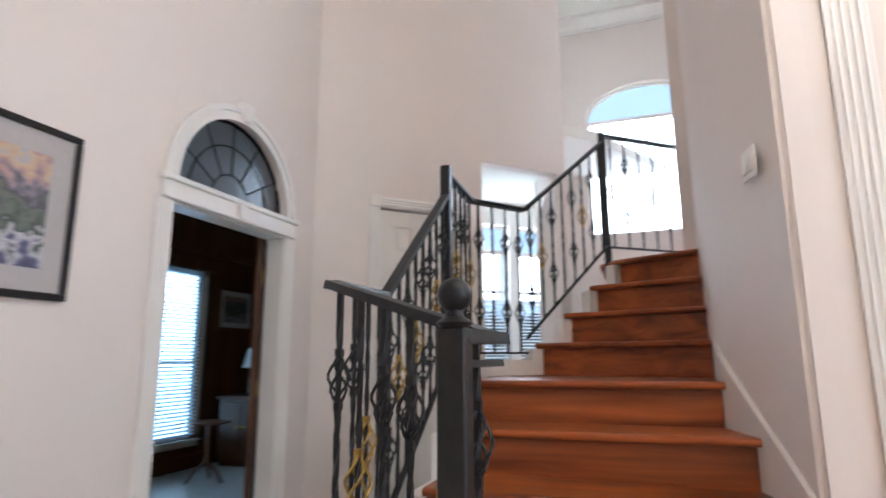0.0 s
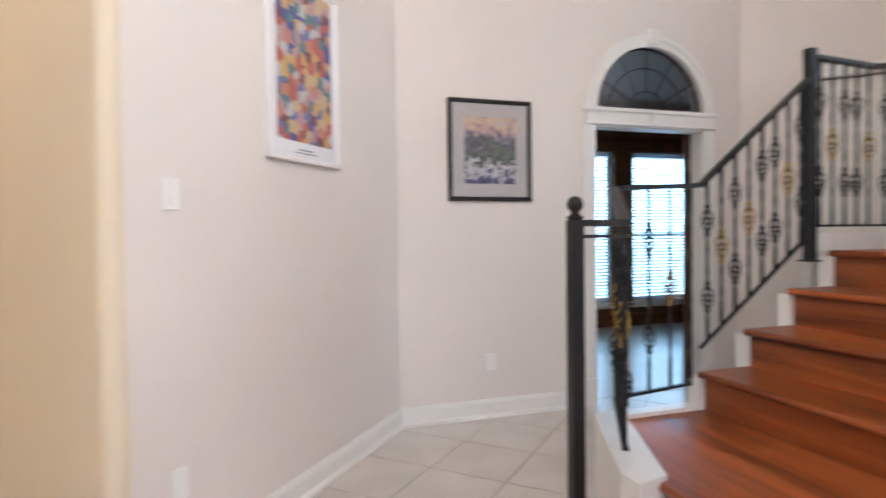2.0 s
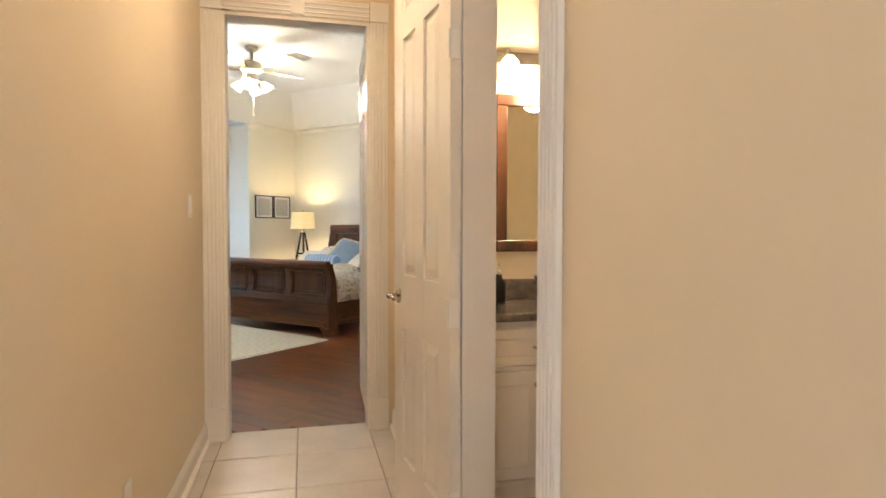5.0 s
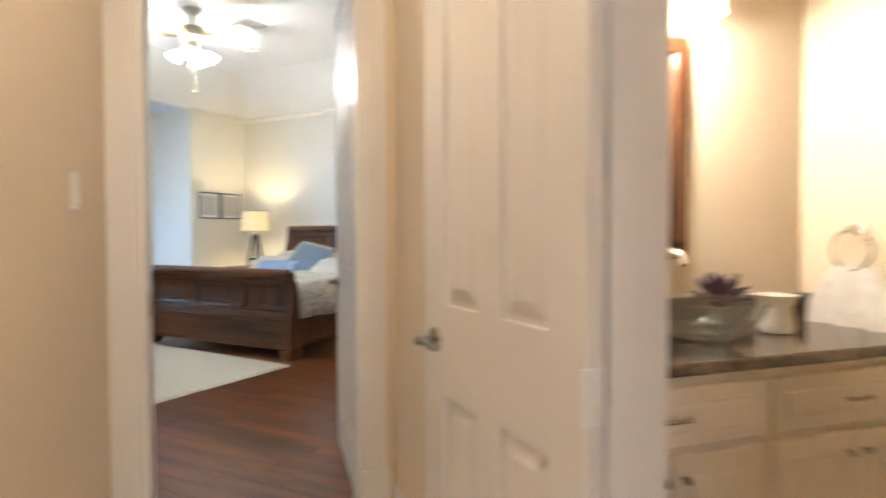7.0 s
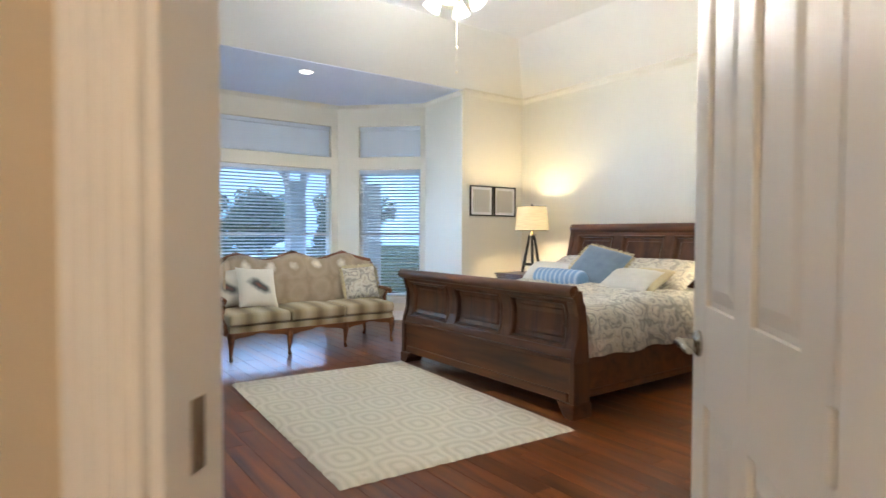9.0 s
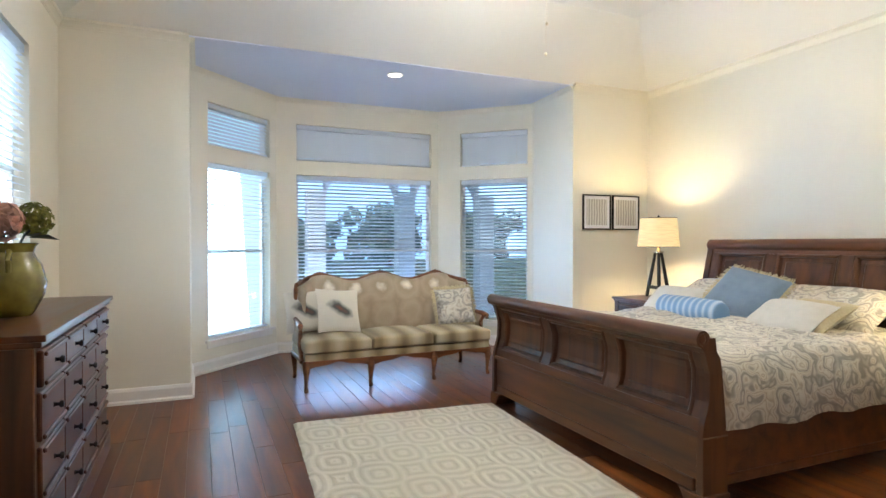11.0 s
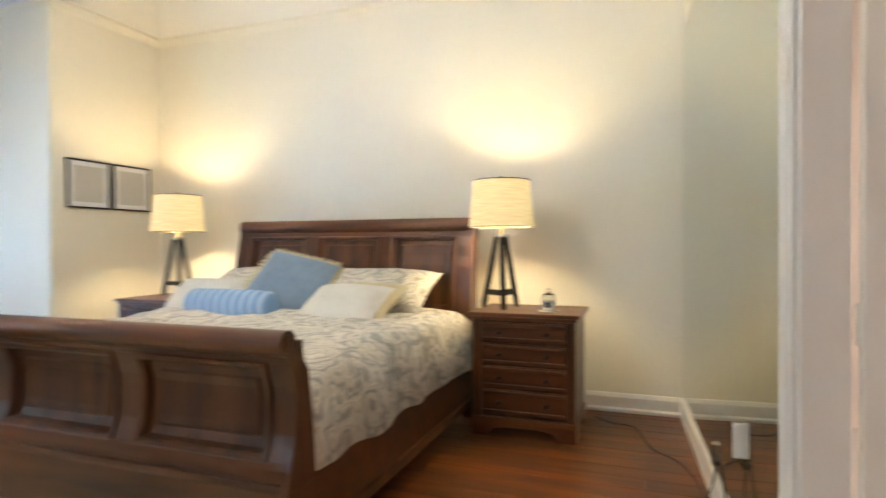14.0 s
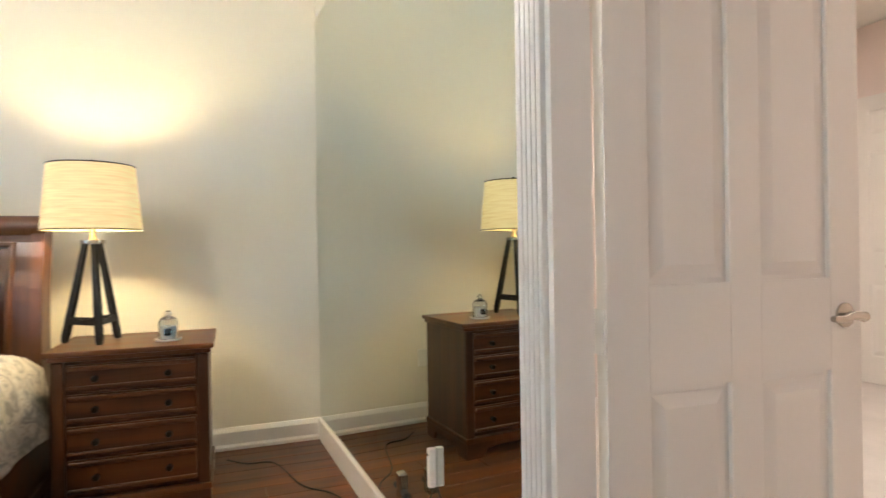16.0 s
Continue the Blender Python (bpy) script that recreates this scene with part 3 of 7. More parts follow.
for i, (mm, s0, s1) in enumerate(((m_bR, 0.07, 0.95), (m_bC, 0.10, 1.82), (m_bL, 0.12, 1.07))):
    window("window_%d" % (2 * i + 1), mm, s0, s1, *LOW, rail=1.2)
    window("window_%d" % (2 * i + 2), mm, s0, s1, *HIGH, sill=False)
    blind("window_blind", mm, s0, s1, LOW[0] + 0.01, LOW[1], tilt=(-17, -17, -8)[i])
    blind("window_blind", mm, s0, s1, HIGH[0], HIGH[1], pitch=0.037, tilt=(78, 76, 48)[i], label="white slatted blind closed over upper pane")
window("window_7", m_e, 0.80, 2.05, 0.95, 2.55, rail=1.75)
blind("window_blind", m_e, 0.80, 2.05, 0.96, 2.55, tilt=12)


# ---- foyer: office door with arched transom ----
def arch_pts(c, z, r, n=16, ry=None):
    ry = ry or r
    return [(c + r * math.cos(math.pi * i / n), z + ry * math.sin(math.pi * i / n)) for i in range(n + 1)]


t = thing("arched_transom", m_office, "white arched door surround with leaded glass fanlight", "door surround")
tagged(t, kind="structure")
AC, AZ, AR = 0.83, 2.13, 0.48
# spandrels close the square hole round the arch
bm = bmesh.new()
inner = arch_pts(AC, AZ, AR, 20)
for sgn in (1, -1):
    pts = [p for p in inner if (p[0] - AC) * sgn >= -1e-6]
    pts = pts if sgn > 0 else pts[::-1]
    prism(bm, [(x, 0.0, z) for x, z in pts] + [(AC, 0.0, 2.622), (AC + sgn * 0.492, 0.0, 2.622), (AC + sgn * 0.492, 0.0, AZ)], (0, 0.12, 0))
part("spandrel", bm, PAINT, t)
bm = bmesh.new()
for r0, r1, d in ((0.472, 0.54, 0.022), (0.52, 0.552, 0.034), (0.467, 0.492, 0.03)):
    A, Bp = arch_pts(AC, AZ, r0, 24), arch_pts(AC, AZ, r1, 24)
    for i in range(24):
        prism(bm, [(x, -d, z) for x, z in (A[i], Bp[i], Bp[i + 1], A[i + 1])], (0, d - 0.002, 0))
part("arch_casing", bm, TRIM, t)
part("keystone", prism(bmesh.new(), [(AC - 0.03, -0.05, AZ + 0.48), (AC + 0.03, -0.05, AZ + 0.48), (AC + 0.05, -0.05, AZ + 0.59), (AC - 0.05, -0.05, AZ + 0.59)], (0, 0.048, 0)), TRIM, t)
bm = bmesh.new()
box(bm, (AC - 0.555, -0.03, 2.02), (AC + 0.555, 0.10, 2.13), 0.004)
box(bm, (AC - 0.575, -0.05, 2.105), (AC + 0.575, -0.0, 2.135), 0.006)
box(bm, (AC - 0.565, -0.04, 2.012), (AC + 0.565, -0.0, 2.03), 0.004)
part("transom_ledge", bm, TRIM, t)
part("ledge_keystone", prism(bmesh.new(), [(AC - 0.022, -0.06, 2.025), (AC + 0.022, -0.06, 2.025), (AC + 0.032, -0.06, 2.10), (AC - 0.032, -0.06, 2.10)], (0, 0.055, 0)), TRIM, t)
for a in (AC - 0.575, AC + 0.475):
    bm = bmesh.new()
    box(bm, (a, -0.018, 0.2), (a + 0.10, -0.001, 2.02), 0.002)
    for k in range(4):
        tube(bm, [(a + 0.02 + 0.02 * k, -0.018, 0.21), (a + 0.02 + 0.02 * k, -0.018, 2.01)], 0.007, 6)
    box(bm, (a - 0.004, -0.026, 0), (a + 0.104, -0.001, 0.2), 0.004)
    part("side_casing", bm, TRIM, t)
LEAD_GLASS = glass("textured_leaded_glass", (0.80, 0.84, 0.90), 0.12)
bm = prism(bmesh.new(), [(x, 0.05, z) for x, z in arch_pts(AC, AZ + 0.005, AR, 24)], (0, 0.006, 0))
p = part("fanlight_glass", bm, LEAD_GLASS, t)
p.visible_shadow = False
bm = bmesh.new()
tube(bm, [(x, 0.05, z) for x, z in arch_pts(AC, AZ + 0.005, AR - 0.01, 24)], 0.014, 6)
for ang in (30, 60, 90, 120, 150):
    ca, sa = math.cos(radians(ang)), math.sin(radians(ang))
    tube(bm, [(AC + 0.16 * ca, 0.047, AZ + 0.16 * sa), (AC + AR * ca, 0.047, AZ + AR * sa)], 0.004, 5)
for r in (0.16, 0.33):
    tube(bm, [(x, 0.047, z) for x, z in arch_pts(AC, AZ, r, 16)], 0.004, 5)
part("lead_came", bm, BRONZE, t)
jamb("office_door_jamb", m_office, 0.345, 1.315, 2.02, 0.12, TRIM)

# office beyond
slab("office_floor", [(-2.52, 6.9), (-6.6, 6.9), (-6.6, 1.6), (-2.52, 1.6)], -0.1, 0.004, TILE)
slab("office_ceiling", [(-2.57, 6.9), (-6.7, 6.9), (-6.7, 1.4), (-2.57, 1.4)], 3.0, 3.1, CEIL)
OFFX = -5.3
wall("wall_office_west", (OFFX, 6.9), (OFFX, 1.5), 0, 3.0, OFFICE_WOOD, [(0.90, 2.00, 0.33, 2.30), (2.30, 3.40, 0.33, 2.30)])
wall("wall_office_south", (OFFX, 1.5), (-2.57, 1.5), 0, 3.0, OFFICE_WOOD)
wall("wall_office_north", (-2.6, 6.9), (OFFX, 6.9), 0, 3.0, OFFICE_WOOD)
wall("wall_office_east", (-2.535, 1.5), (-2.535, 2.50), 0, 3.0, OFFICE_WOOD, t=0.004)
wall("wall_office_east_far", (-2.535, 3.44), (-2.535, 6.9), 0, 3.0, OFFICE_WOOD, t=0.004)
bm = bmesh.new()
for y0, y1 in ((4.90, 6.0), (3.50, 4.60)):
    box(bm, (OFFX + 0.002, y0 - 0.1, 0.28), (OFFX + 0.03, y0, 2.36), 0.004)
    box(bm, (OFFX + 0.002, y1, 0.28), (OFFX + 0.03, y1 + 0.1, 2.36), 0.004)
    box(bm, (OFFX + 0.002, y0 - 0.12, 2.30), (OFFX + 0.06, y1 + 0.12, 2.42), 0.006)
box(bm, (OFFX + 0.002, 1.6, 2.50), (OFFX + 0.05, 6.85, 2.58), 0.006)
box(bm, (OFFX + 0.002, 1.6, 0.0), (OFFX + 0.03, 6.85, 0.16), 0.004)
tagged(part("office_trim", bm, OFFICE_WOOD), kind="structure")
m_off_in = Matrix(((0, -1, 0, OFFX), (-1, 0, 0, 6.9), (0, 0, 1, 0), (0, 0, 0, 1)))
window("window_8", m_off_in, 0.90, 2.00, 0.33, 2.30, rail=1.2)
window("window_9", m_off_in, 2.30, 3.40, 0.33, 2.30, rail=1.2)
blind("office_blind", m_off_in, 0.90, 2.00, 0.34, 2.30, tilt=20)
blind("office_blind", m_off_in, 2.30, 3.40, 0.34, 2.30, tilt=20)
# dark office door folded back, brass hinges
t = thing("office_door", on_plan((-2.56, 3.40), (-3.06, 4.25)), "dark stained wooden office door with brass hinges, open", "door")
tagged(t, kind="structure")
part("leaf", B((0, -0.02, 0), (0.88, 0.02, 2.0), 0.003), WALNUT_V, t)
for z in (0.25, 1.05, 1.75):
    part("hinge", B((-0.012, -0.026, z - 0.05), (0.05, -0.0205, z + 0.05), 0.002), BRASS, t, "brass hinge")
bm = lathe(bmesh.new(), [(0.028, 0), (0.028, 0.01), (0.012, 0.02), (0.012, 0.04), (0.028, 0.055), (0.02, 0.075), (0.0, 0.078)], 16)
bmesh.ops.rotate(bm, cent=(0, 0, 0), matrix=Matrix.Rotation(radians(90), 3, "X"), verts=bm.verts)
bmesh.ops.translate(bm, vec=(0.82, -0.02, 0.95), verts=bm.verts)
part("knob", bm, BRASS, t, "brass door knob", smooth=True)


def framed(name, m, w, h, fw, mat_frame, mat_mat, mat_art, border, label, drop=0.0):
    """A framed picture, hung with its middle at m; x across, y towards the room is minus, z up."""
    t = thing(name, m, label, "picture")
    bm = bmesh.new()
    for a, b, c, d in ((-w / 2, -h / 2, w / 2, -h / 2 + fw), (-w / 2, h / 2 - fw, w / 2, h / 2), (-w / 2, -h / 2 + fw, -w / 2 + fw, h / 2 - fw), (w / 2 - fw, -h / 2 + fw, w / 2, h / 2 - fw)):
        box(bm, (a, -0.03, b), (c, -0.002, d), 0.004)
    part("frame", bm, mat_frame, t)
    part("mat_board", B((-w / 2 + fw - 0.003, -0.016, -h / 2 + fw - 0.003), (w / 2 - fw + 0.003, -0.004, h / 2 - fw + 0.003)), mat_mat, t)
    part("print", B((-w / 2 + border, -0.019, -h / 2 + border + drop), (w / 2 - border, -0.0165, h / 2 - border + drop)), mat_art, t)
    return t


def art(name, kind):
    """Painted prints: patchwork of bold colours, dusk landscape, birch trunks."""
    m = bpy.data.materials.new(name)
    m.use_nodes = True
    n, l = m.node_tree.nodes, m.node_tree.links
    b = n["Principled BSDF"]
    b.inputs["Roughness"].default_value = 0.35
    tc = n.new("ShaderNodeTexCoord")
    r = n.new("ShaderNodeValToRGB")
    if kind == "patch":
        v = n.new("ShaderNodeTexVoronoi")
        v.inputs["Scale"].default_value = 21
        v.distance = "CHEBYCHEV"
        l.new(tc.outputs["Object"], v.inputs["Vector"])
        sep = n.new("ShaderNodeSeparateColor")
        l.new(v.outputs["Color"], sep.inputs[0])
        r.color_ramp.interpolation = "CONSTANT"
        cols = ((0.42, 0.11, 0.08), (0.07, 0.09, 0.26), (0.55, 0.34, 0.13), (0.10, 0.20, 0.20), (0.50, 0.20, 0.14), (0.48, 0.45, 0.45), (0.17, 0.06, 0.08), (0.52, 0.38, 0.22), (0.15, 0.17, 0.34), (0.45, 0.27, 0.27))
        r.color_ramp.elements.remove(r.color_ramp.elements[1])
        r.color_ramp.elements[0].color = (*cols[0], 1)
        for i, c in enumerate(cols[1:]):
            e = r.color_ramp.elements.new((i + 1) / len(cols))
            e.color = (*c, 1)
        l.new(sep.outputs[0], r.inputs[0])
        l.new(r.outputs[0], b.inputs["Base Color"])
    elif kind == "dusk":
        g = n.new("ShaderNodeSeparateXYZ")
        no = n.new("ShaderNodeTexNoise")
        no.inputs["Scale"].default_value, no.inputs["Detail"].default_value = 19, 9
        l.new(tc.outputs["Object"], g.inputs[0])
        l.new(tc.outputs["Object"], no.inputs["Vector"])
        ma = n.new("ShaderNodeMath")
        ma.operation = "MULTIPLY_ADD"
        ma.inputs[1].default_value = 0.75
        l.new(no.outputs[0], ma.inputs[0])
        mz = n.new("ShaderNodeMapRange")
        mz.inputs[1].default_value, mz.inputs[2].default_value, mz.inputs[3].default_value, mz.inputs[4].default_value = -0.2, 0.2, -0.16, 0.46
        l.new(g.outputs[2], mz.inputs[0])
        l.new(mz.outputs[0], ma.inputs[2])
        cols = ((0.0, (0.03, 0.03, 0.05)), (0.22, (0.10, 0.10, 0.18)), (0.32, (0.55, 0.52, 0.55)), (0.40, (0.05, 0.07, 0.06)), (0.50, (0.16, 0.18, 0.15)), (0.60, (0.09, 0.08, 0.10)), (0.68, (0.20, 0.19, 0.23)), (0.76, (0.46, 0.30, 0.28)), (0.84, (0.58, 0.42, 0.26)), (0.95, (0.36, 0.40, 0.52)))
        r.color_ramp.elements.remove(r.color_ramp.elements[1])
        r.color_ramp.elements[0].color = (*cols[0][1], 1)
        for p, c in cols[1:]:
            e = r.color_ramp.elements.new(p)
            e.color = (*c, 1)
        l.new(ma.outputs[0], r.inputs[0])
        l.new(r.outputs[0], b.inputs["Base Color"])
    else:
        w = n.new("ShaderNodeTexWave")
        w.bands_direction = "X"
        w.inputs["Scale"].default_value, w.inputs["Distortion"].default_value, w.inputs["Detail"].default_value = 9, 2.5, 3
        l.new(tc.outputs["Object"], w.inputs["Vector"])
        r.color_ramp.elements[0].color, r.color_ramp.elements[1].color = (0.34, 0.32, 0.28, 1), (0.68, 0.66, 0.62, 1)
        l.new(w.outputs[0], r.inputs[0])
        l.new(r.outputs[0], b.inputs["Base Color"])
    return m


def at_wall(m, s, z):
    return m @ Matrix.Translation((s, 0, z))


BLACK_FRAME = material("black_lacquer_frame", (0.012, 0.011, 0.012), 0.3, vary=0.1, scale=20)
WHITE_FRAME = material("white_lacquer_frame", (0.80, 0.78, 0.76), 0.35, vary=0.01, scale=10)
GREY_MAT = material("grey_mat_board", (0.46, 0.43, 0.42), 0.8, vary=0.02, scale=30)
WHITE_MAT = material("white_mat_board", (0.76, 0.76, 0.78), 0.8, vary=0.02, scale=30)
ART_PATCH, ART_DUSK, ART_BIRCH = art("patchwork_print", "patch"), art("dusk_print", "dusk"), art("birch_print", "birch")
framed("framed_picture", at_wall(m_office, 3.78 - 1.665, 1.80), 0.60, 0.675, 0.028, BLACK_FRAME, GREY_MAT, ART_DUSK, 0.115, "black framed dusk landscape print with grey mat")
pa = framed("framed_poster", at_wall(m_pic, 1.01, 2.015), 0.56, 0.86, 0.022, WHITE_FRAME, WHITE_MAT, ART_PATCH, 0.065, "white framed poster of bold colour patches", 0.03)
part("caption_line", B((-0.05, -0.0185, -0.373), (0.06, -0.0165, -0.369)), IRON, pa)
part("caption_line", B((-0.08, -0.0185, -0.387), (0.09, -0.0165, -0.384)), IRON, pa)
framed("office_picture", pose(OFFX + 0.004, 6.55, 1.87, 0, 0, 90), 0.66, 0.54, 0.035, SOFA_WOOD, WHITE_MAT, ART_DUSK, 0.10, "red-brown framed photograph on panelled office wall")


def switch_plate(name, m, gang=1, label="white rocker light switch plate on painted wall", outlet=False):
    t = thing(name, m, label, "outlet" if outlet else "light switch")
    w = 0.072 + 0.046 * (gang - 1)
    part("plate", B((-w / 2, -0.008, -0.058), (w / 2, -0.001, 0.058), 0.003), WHITE_PLASTIC, t)
    for g in range(gang):
        x = (g - (gang - 1) / 2) * 0.046
        if outlet:
            for z in (-0.02, 0.02):
                bm = lathe(bmesh.new(), [(0.0165, 0), (0.0165, 0.003)], 16)
                bmesh.ops.rotate(bm, cent=(0, 0, 0), matrix=Matrix.Rotation(radians(90), 3, "X"), verts=bm.verts)
                bmesh.ops.translate(bm, vec=(x, -0.0075, z), verts=bm.verts)
                for sx in (-0.006, 0.006):
                    box(bm, (x + sx - 0.001, -0.0112, z - 0.004), (x + sx + 0.001, -0.0104, z + 0.006))
                part("socket", bm, WHITE_PLASTIC, t)
        else:
            part("rocker", prism(bmesh.new(), [(x - 0.016, -0.0075, -0.033), (x - 0.016, -0.016, -0.033), (x - 0.016, -0.0085, 0.033), (x - 0.016, -0.0075, 0.033)], (0.032, 0, 0)), WHITE_PLASTIC, t)
    return t


switch_plate("light_switch", at_wall(m_pic, 1.80, 1.395))
switch_plate("wall_outlet", at_wall(m_pic, 1.79, 0.37), outlet=True, label="white wall outlet above baseboard")
switch_plate("wall_outlet", at_wall(m_office, 3.78 - 1.653, 0.375), outlet=True, label="white wall outlet above baseboard")
switch_plate("light_switch", at_wall(m_hl, 0.53, 1.36), 1)
switch_plate("wall_outlet", at_wall(m_hl, 1.64, 0.37), outlet=True, label="white wall outlet low on hall wall")
switch_plate("light_switch", Matrix(((-0.206, 0.98, 0, 0.178), (0.98, 0.206, 0, 2.59), (0, 0, 1, 1.93), (0, 0, 0, 1))) @ Matrix.Diagonal((1, 1, 1, 1)), 2, "two-gang switch plate on stair wall")
# return-air grille high on the wall
t = thing("air_grille", at_wall(m_office, 3.78 - 1.72, 2.98), "white return air grille high on wall", "vent")
bm = bmesh.new()
for lo, hi in (((-0.26, -0.12), (0.26, -0.095)), ((-0.26, 0.095), (0.26, 0.12)), ((-0.26, -0.095), (-0.235, 0.095)), ((0.235, -0.095), (0.26, 0.095))):
    box(bm, (lo[0], -0.012, lo[1]), (hi[0], -0.001, hi[1]), 0.002)
part("frame", bm, TRIM, t)
s0 = None
for k in range(11):
    mm = Matrix.Translation((0, -0.007, -0.085 + 0.017 * k))
    if s0 is None:
        s0 = part("slat", prism(bmesh.new(), [(-0.236, -0.004, -0.005), (-0.236, 0.004, 0.003), (-0.236, 0.004, 0.005), (-0.236, -0.004, -0.003)], (0.472, 0, 0)), TRIM, t, m=mm)
    else:
        same_mesh("slat", s0, t, mm)

# white closet door and dining opening in the diagonal wall
door_leaf("closet_door", m_w3 @ Matrix.Translation((1.145, 0.05, 0.008)), 0.60, 2.34, "white six-panel closet door, closed, in diagonal wall")
casing("closet_door_casing", m_w3, 1.13, 1.76, 2.36, TRIM, w=0.08, keystone=False)


casing("side_room_casing", m_ne, 0.60, 2.65, 2.45, TRIM, w=0.13, keystone=False)


# ---- staircase ----
R = 0.189
stair = thing("staircase", Matrix.Identity(4), "cherry wood staircase with white stringer, turning at a landing", "staircase")
tagged(stair, kind="structure")


def step(pts, k, nose):
    """One tread with rounded nosing, and the riser under it. pts: plan outline, its first edge is the front."""
    z = R * k
    a, b = Vector(pts[0]), Vector(pts[1])
    d = (b - a).normalized()
    out = Vector((d.y, -d.x))
    bm = prism(bmesh.new(), [(x, y, z - 0.032) for x, y in pts], (0, 0, 0.032))
    nz = []
    for i in range(7):
        an = math.pi * (i / 6) - math.pi / 2
        nz.append((0.030 + 0.016 * math.cos(an), -0.016 + 0.016 * math.sin(an)))
    sec = [(a.x + out.x * o, a.y + out.y * o, z + h) for o, h in [(-0.002, -0.032)] + nz + [(-0.002, 0.0)]]
    prism(bm, sec, ((b - a).x, (b - a).y, 0))
    part("tread", bm, STAIR_WOOD, stair)
    q = [(a.x, a.y, z - R), (a.x - out.x * 0.02, a.y - out.y * 0.02, z - R), (a.x - out.x * 0.02, a.y - out.y * 0.02, z - 0.032), (a.x, a.y, z - 0.032)]
    part("riser", prism(bmesh.new(), q, ((b - a).x, (b - a).y, 0)), STAIR_WOOD, stair)


XL, XR = -1.06, 0.115
for i, y in enumerate((2.225, 2.505, 2.785)):
    xr = 0.075 + 0.24 * (3.10 - y)
    step([(XL, y), (xr, y), (xr - 0.06, y + 0.30), (XL, y + 0.30)], 3 + i, 0.02)
# flared starting steps
step([(-0.46, 1.52), (0.75, 1.52), (0.75, 2.44), (0.24, 2.44), (XL, 2.28), (XL, 1.78)], 2, 0.02)
part("flared_riser", prism(bmesh.new(), [(XL, 1.78, R), (-0.46, 1.52, R), (-0.44, 1.54, R), (XL + 0.02, 1.80, R)], (0, 0, R - 0.032)), STAIR_WOOD, stair)
step([(-0.38, 1.20), (0.95, 1.20), (0.95, 2.44), (-0.9, 2.0), (-0.9, 1.72)], 1, 0.02)
# middle landing and the angled upper flight
step([(XL, 3.065), (0.08, 3.065), (0.10, 3.70), (-0.86, 4.05), (XL, 3.62)], 6, 0.02)
for i, ((x0, y0), (x1, y1)) in enumerate((((-0.846, 3.87), (XR, 3.56)), ((-0.69, 4.05), (XR, 3.78)), ((-0.535, 4.23), (XR, 3.96)), ((-0.38, 4.40), (XR, 4.12)))):
    if i < 3:
        step([(x0, y0), (x1, y1), (x1, y1 + 0.30), (x0 + 0.20, y0 + 0.24)], 7 + i, 0.02)
    else:
        step([(x0, y0), (x1, y1), (2.82, 6.88), (-0.5, 6.88), (-0.5, 4.55)], 10, 0.02)
wall("wall_stair_diagonal", (2.85, 6.88), (0.125, 4.155), 0, 5.3, PAINT)
# white stepped stringer and curb
bm = bmesh.new()
prof = [(2.19, 0.0), (2.19, 3 * R - 0.05)]
for i, y in enumerate((2.225, 2.505, 2.785, 3.065)):
    prof += [(y - 0.02, R * (3 + i) - 0.033), (y + 0.26 if i < 3 else 3.64, R * (3 + i) - 0.033)]
prof += [(3.64, 0.0)]
prism(bm, [(XL - 0.075, y, z) for y, z in prof], (0.074, 0, 0))
part("stringer", bm, TRIM, stair, "white painted stair stringer")
bm = bmesh.new()
prism(bm, [(XL - 0.075, 2.185, 0.0), (XL - 0.001, 2.185, 0.0), (XL - 0.001, 1.775, 0), (-0.46, 1.515, 0), (-0.42, 1.38, 0), (-0.52, 1.37, 0), (XL - 0.075, 1.66, 0)], (0, 0, 2 * R + 0.02))
part("curb", bm, TRIM, stair, "white painted curb under the railing")
bm = bmesh.new()
prism(bm, [(XL - 0.095, 3.03, 6 * R + 0.001), (XL - 0.001, 3.03, 6 * R + 0.001), (XL - 0.001, 3.58, 6 * R + 0.001), (-0.86, 3.80, 6 * R + 0.001), (-0.94, 3.86, 6 * R + 0.001), (XL - 0.095, 3.64, 6 * R + 0.001)], (0, 0, 0.09))
part("landing_curb", bm, TRIM, stair, "white painted landing curb")
pts = [(-0.93, 3.86), (-0.765, 4.05), (-0.61, 4.23), (-0.455, 4.40), (-0.37, 4.52)]
for i in range(4):
    (xa, ya), (xb, yb) = pts[i], pts[i + 1]
    d = Vector((xb - xa, yb - ya)).normalized() * 0.012
    prism(bm := bmesh.new(), [(xa, ya, 0.6), (xb + d.x * 0, yb, 0.6), (xb + 0.06, yb - 0.06, 0.6), (xa + 0.06, ya - 0.06, 0.6)], (0, 0, R * (7 + i) - 0.6 - 0.034))
    part("upper_stringer", bm, TRIM, stair)
# skirt board along the stair wall
bm = prism(bmesh.new(), [(0.222, 2.44, 3 * R - 0.1), (0.222, 2.44, 0.80), (0.055, 3.10, 1.26), (0.055, 3.10, 5 * R)], (0.02, 0, 0))
prism(bm, [(0.056, 3.105, 5 * R), (0.056, 3.105, 1.265), (0.09, 3.56, 1.34), (0.117, 4.14, 10 * R + 0.14), (0.117, 4.14, 9 * R), (0.09, 3.56, 6 * R)], (0.02, 0, 0))
part("skirt_board", bm, TRIM, stair)


# ---- wrought iron railing ----
rail = thing("iron_railing", Matrix.Identity(4), "black wrought iron stair railing with basket-twist balusters, some gold", "railing")


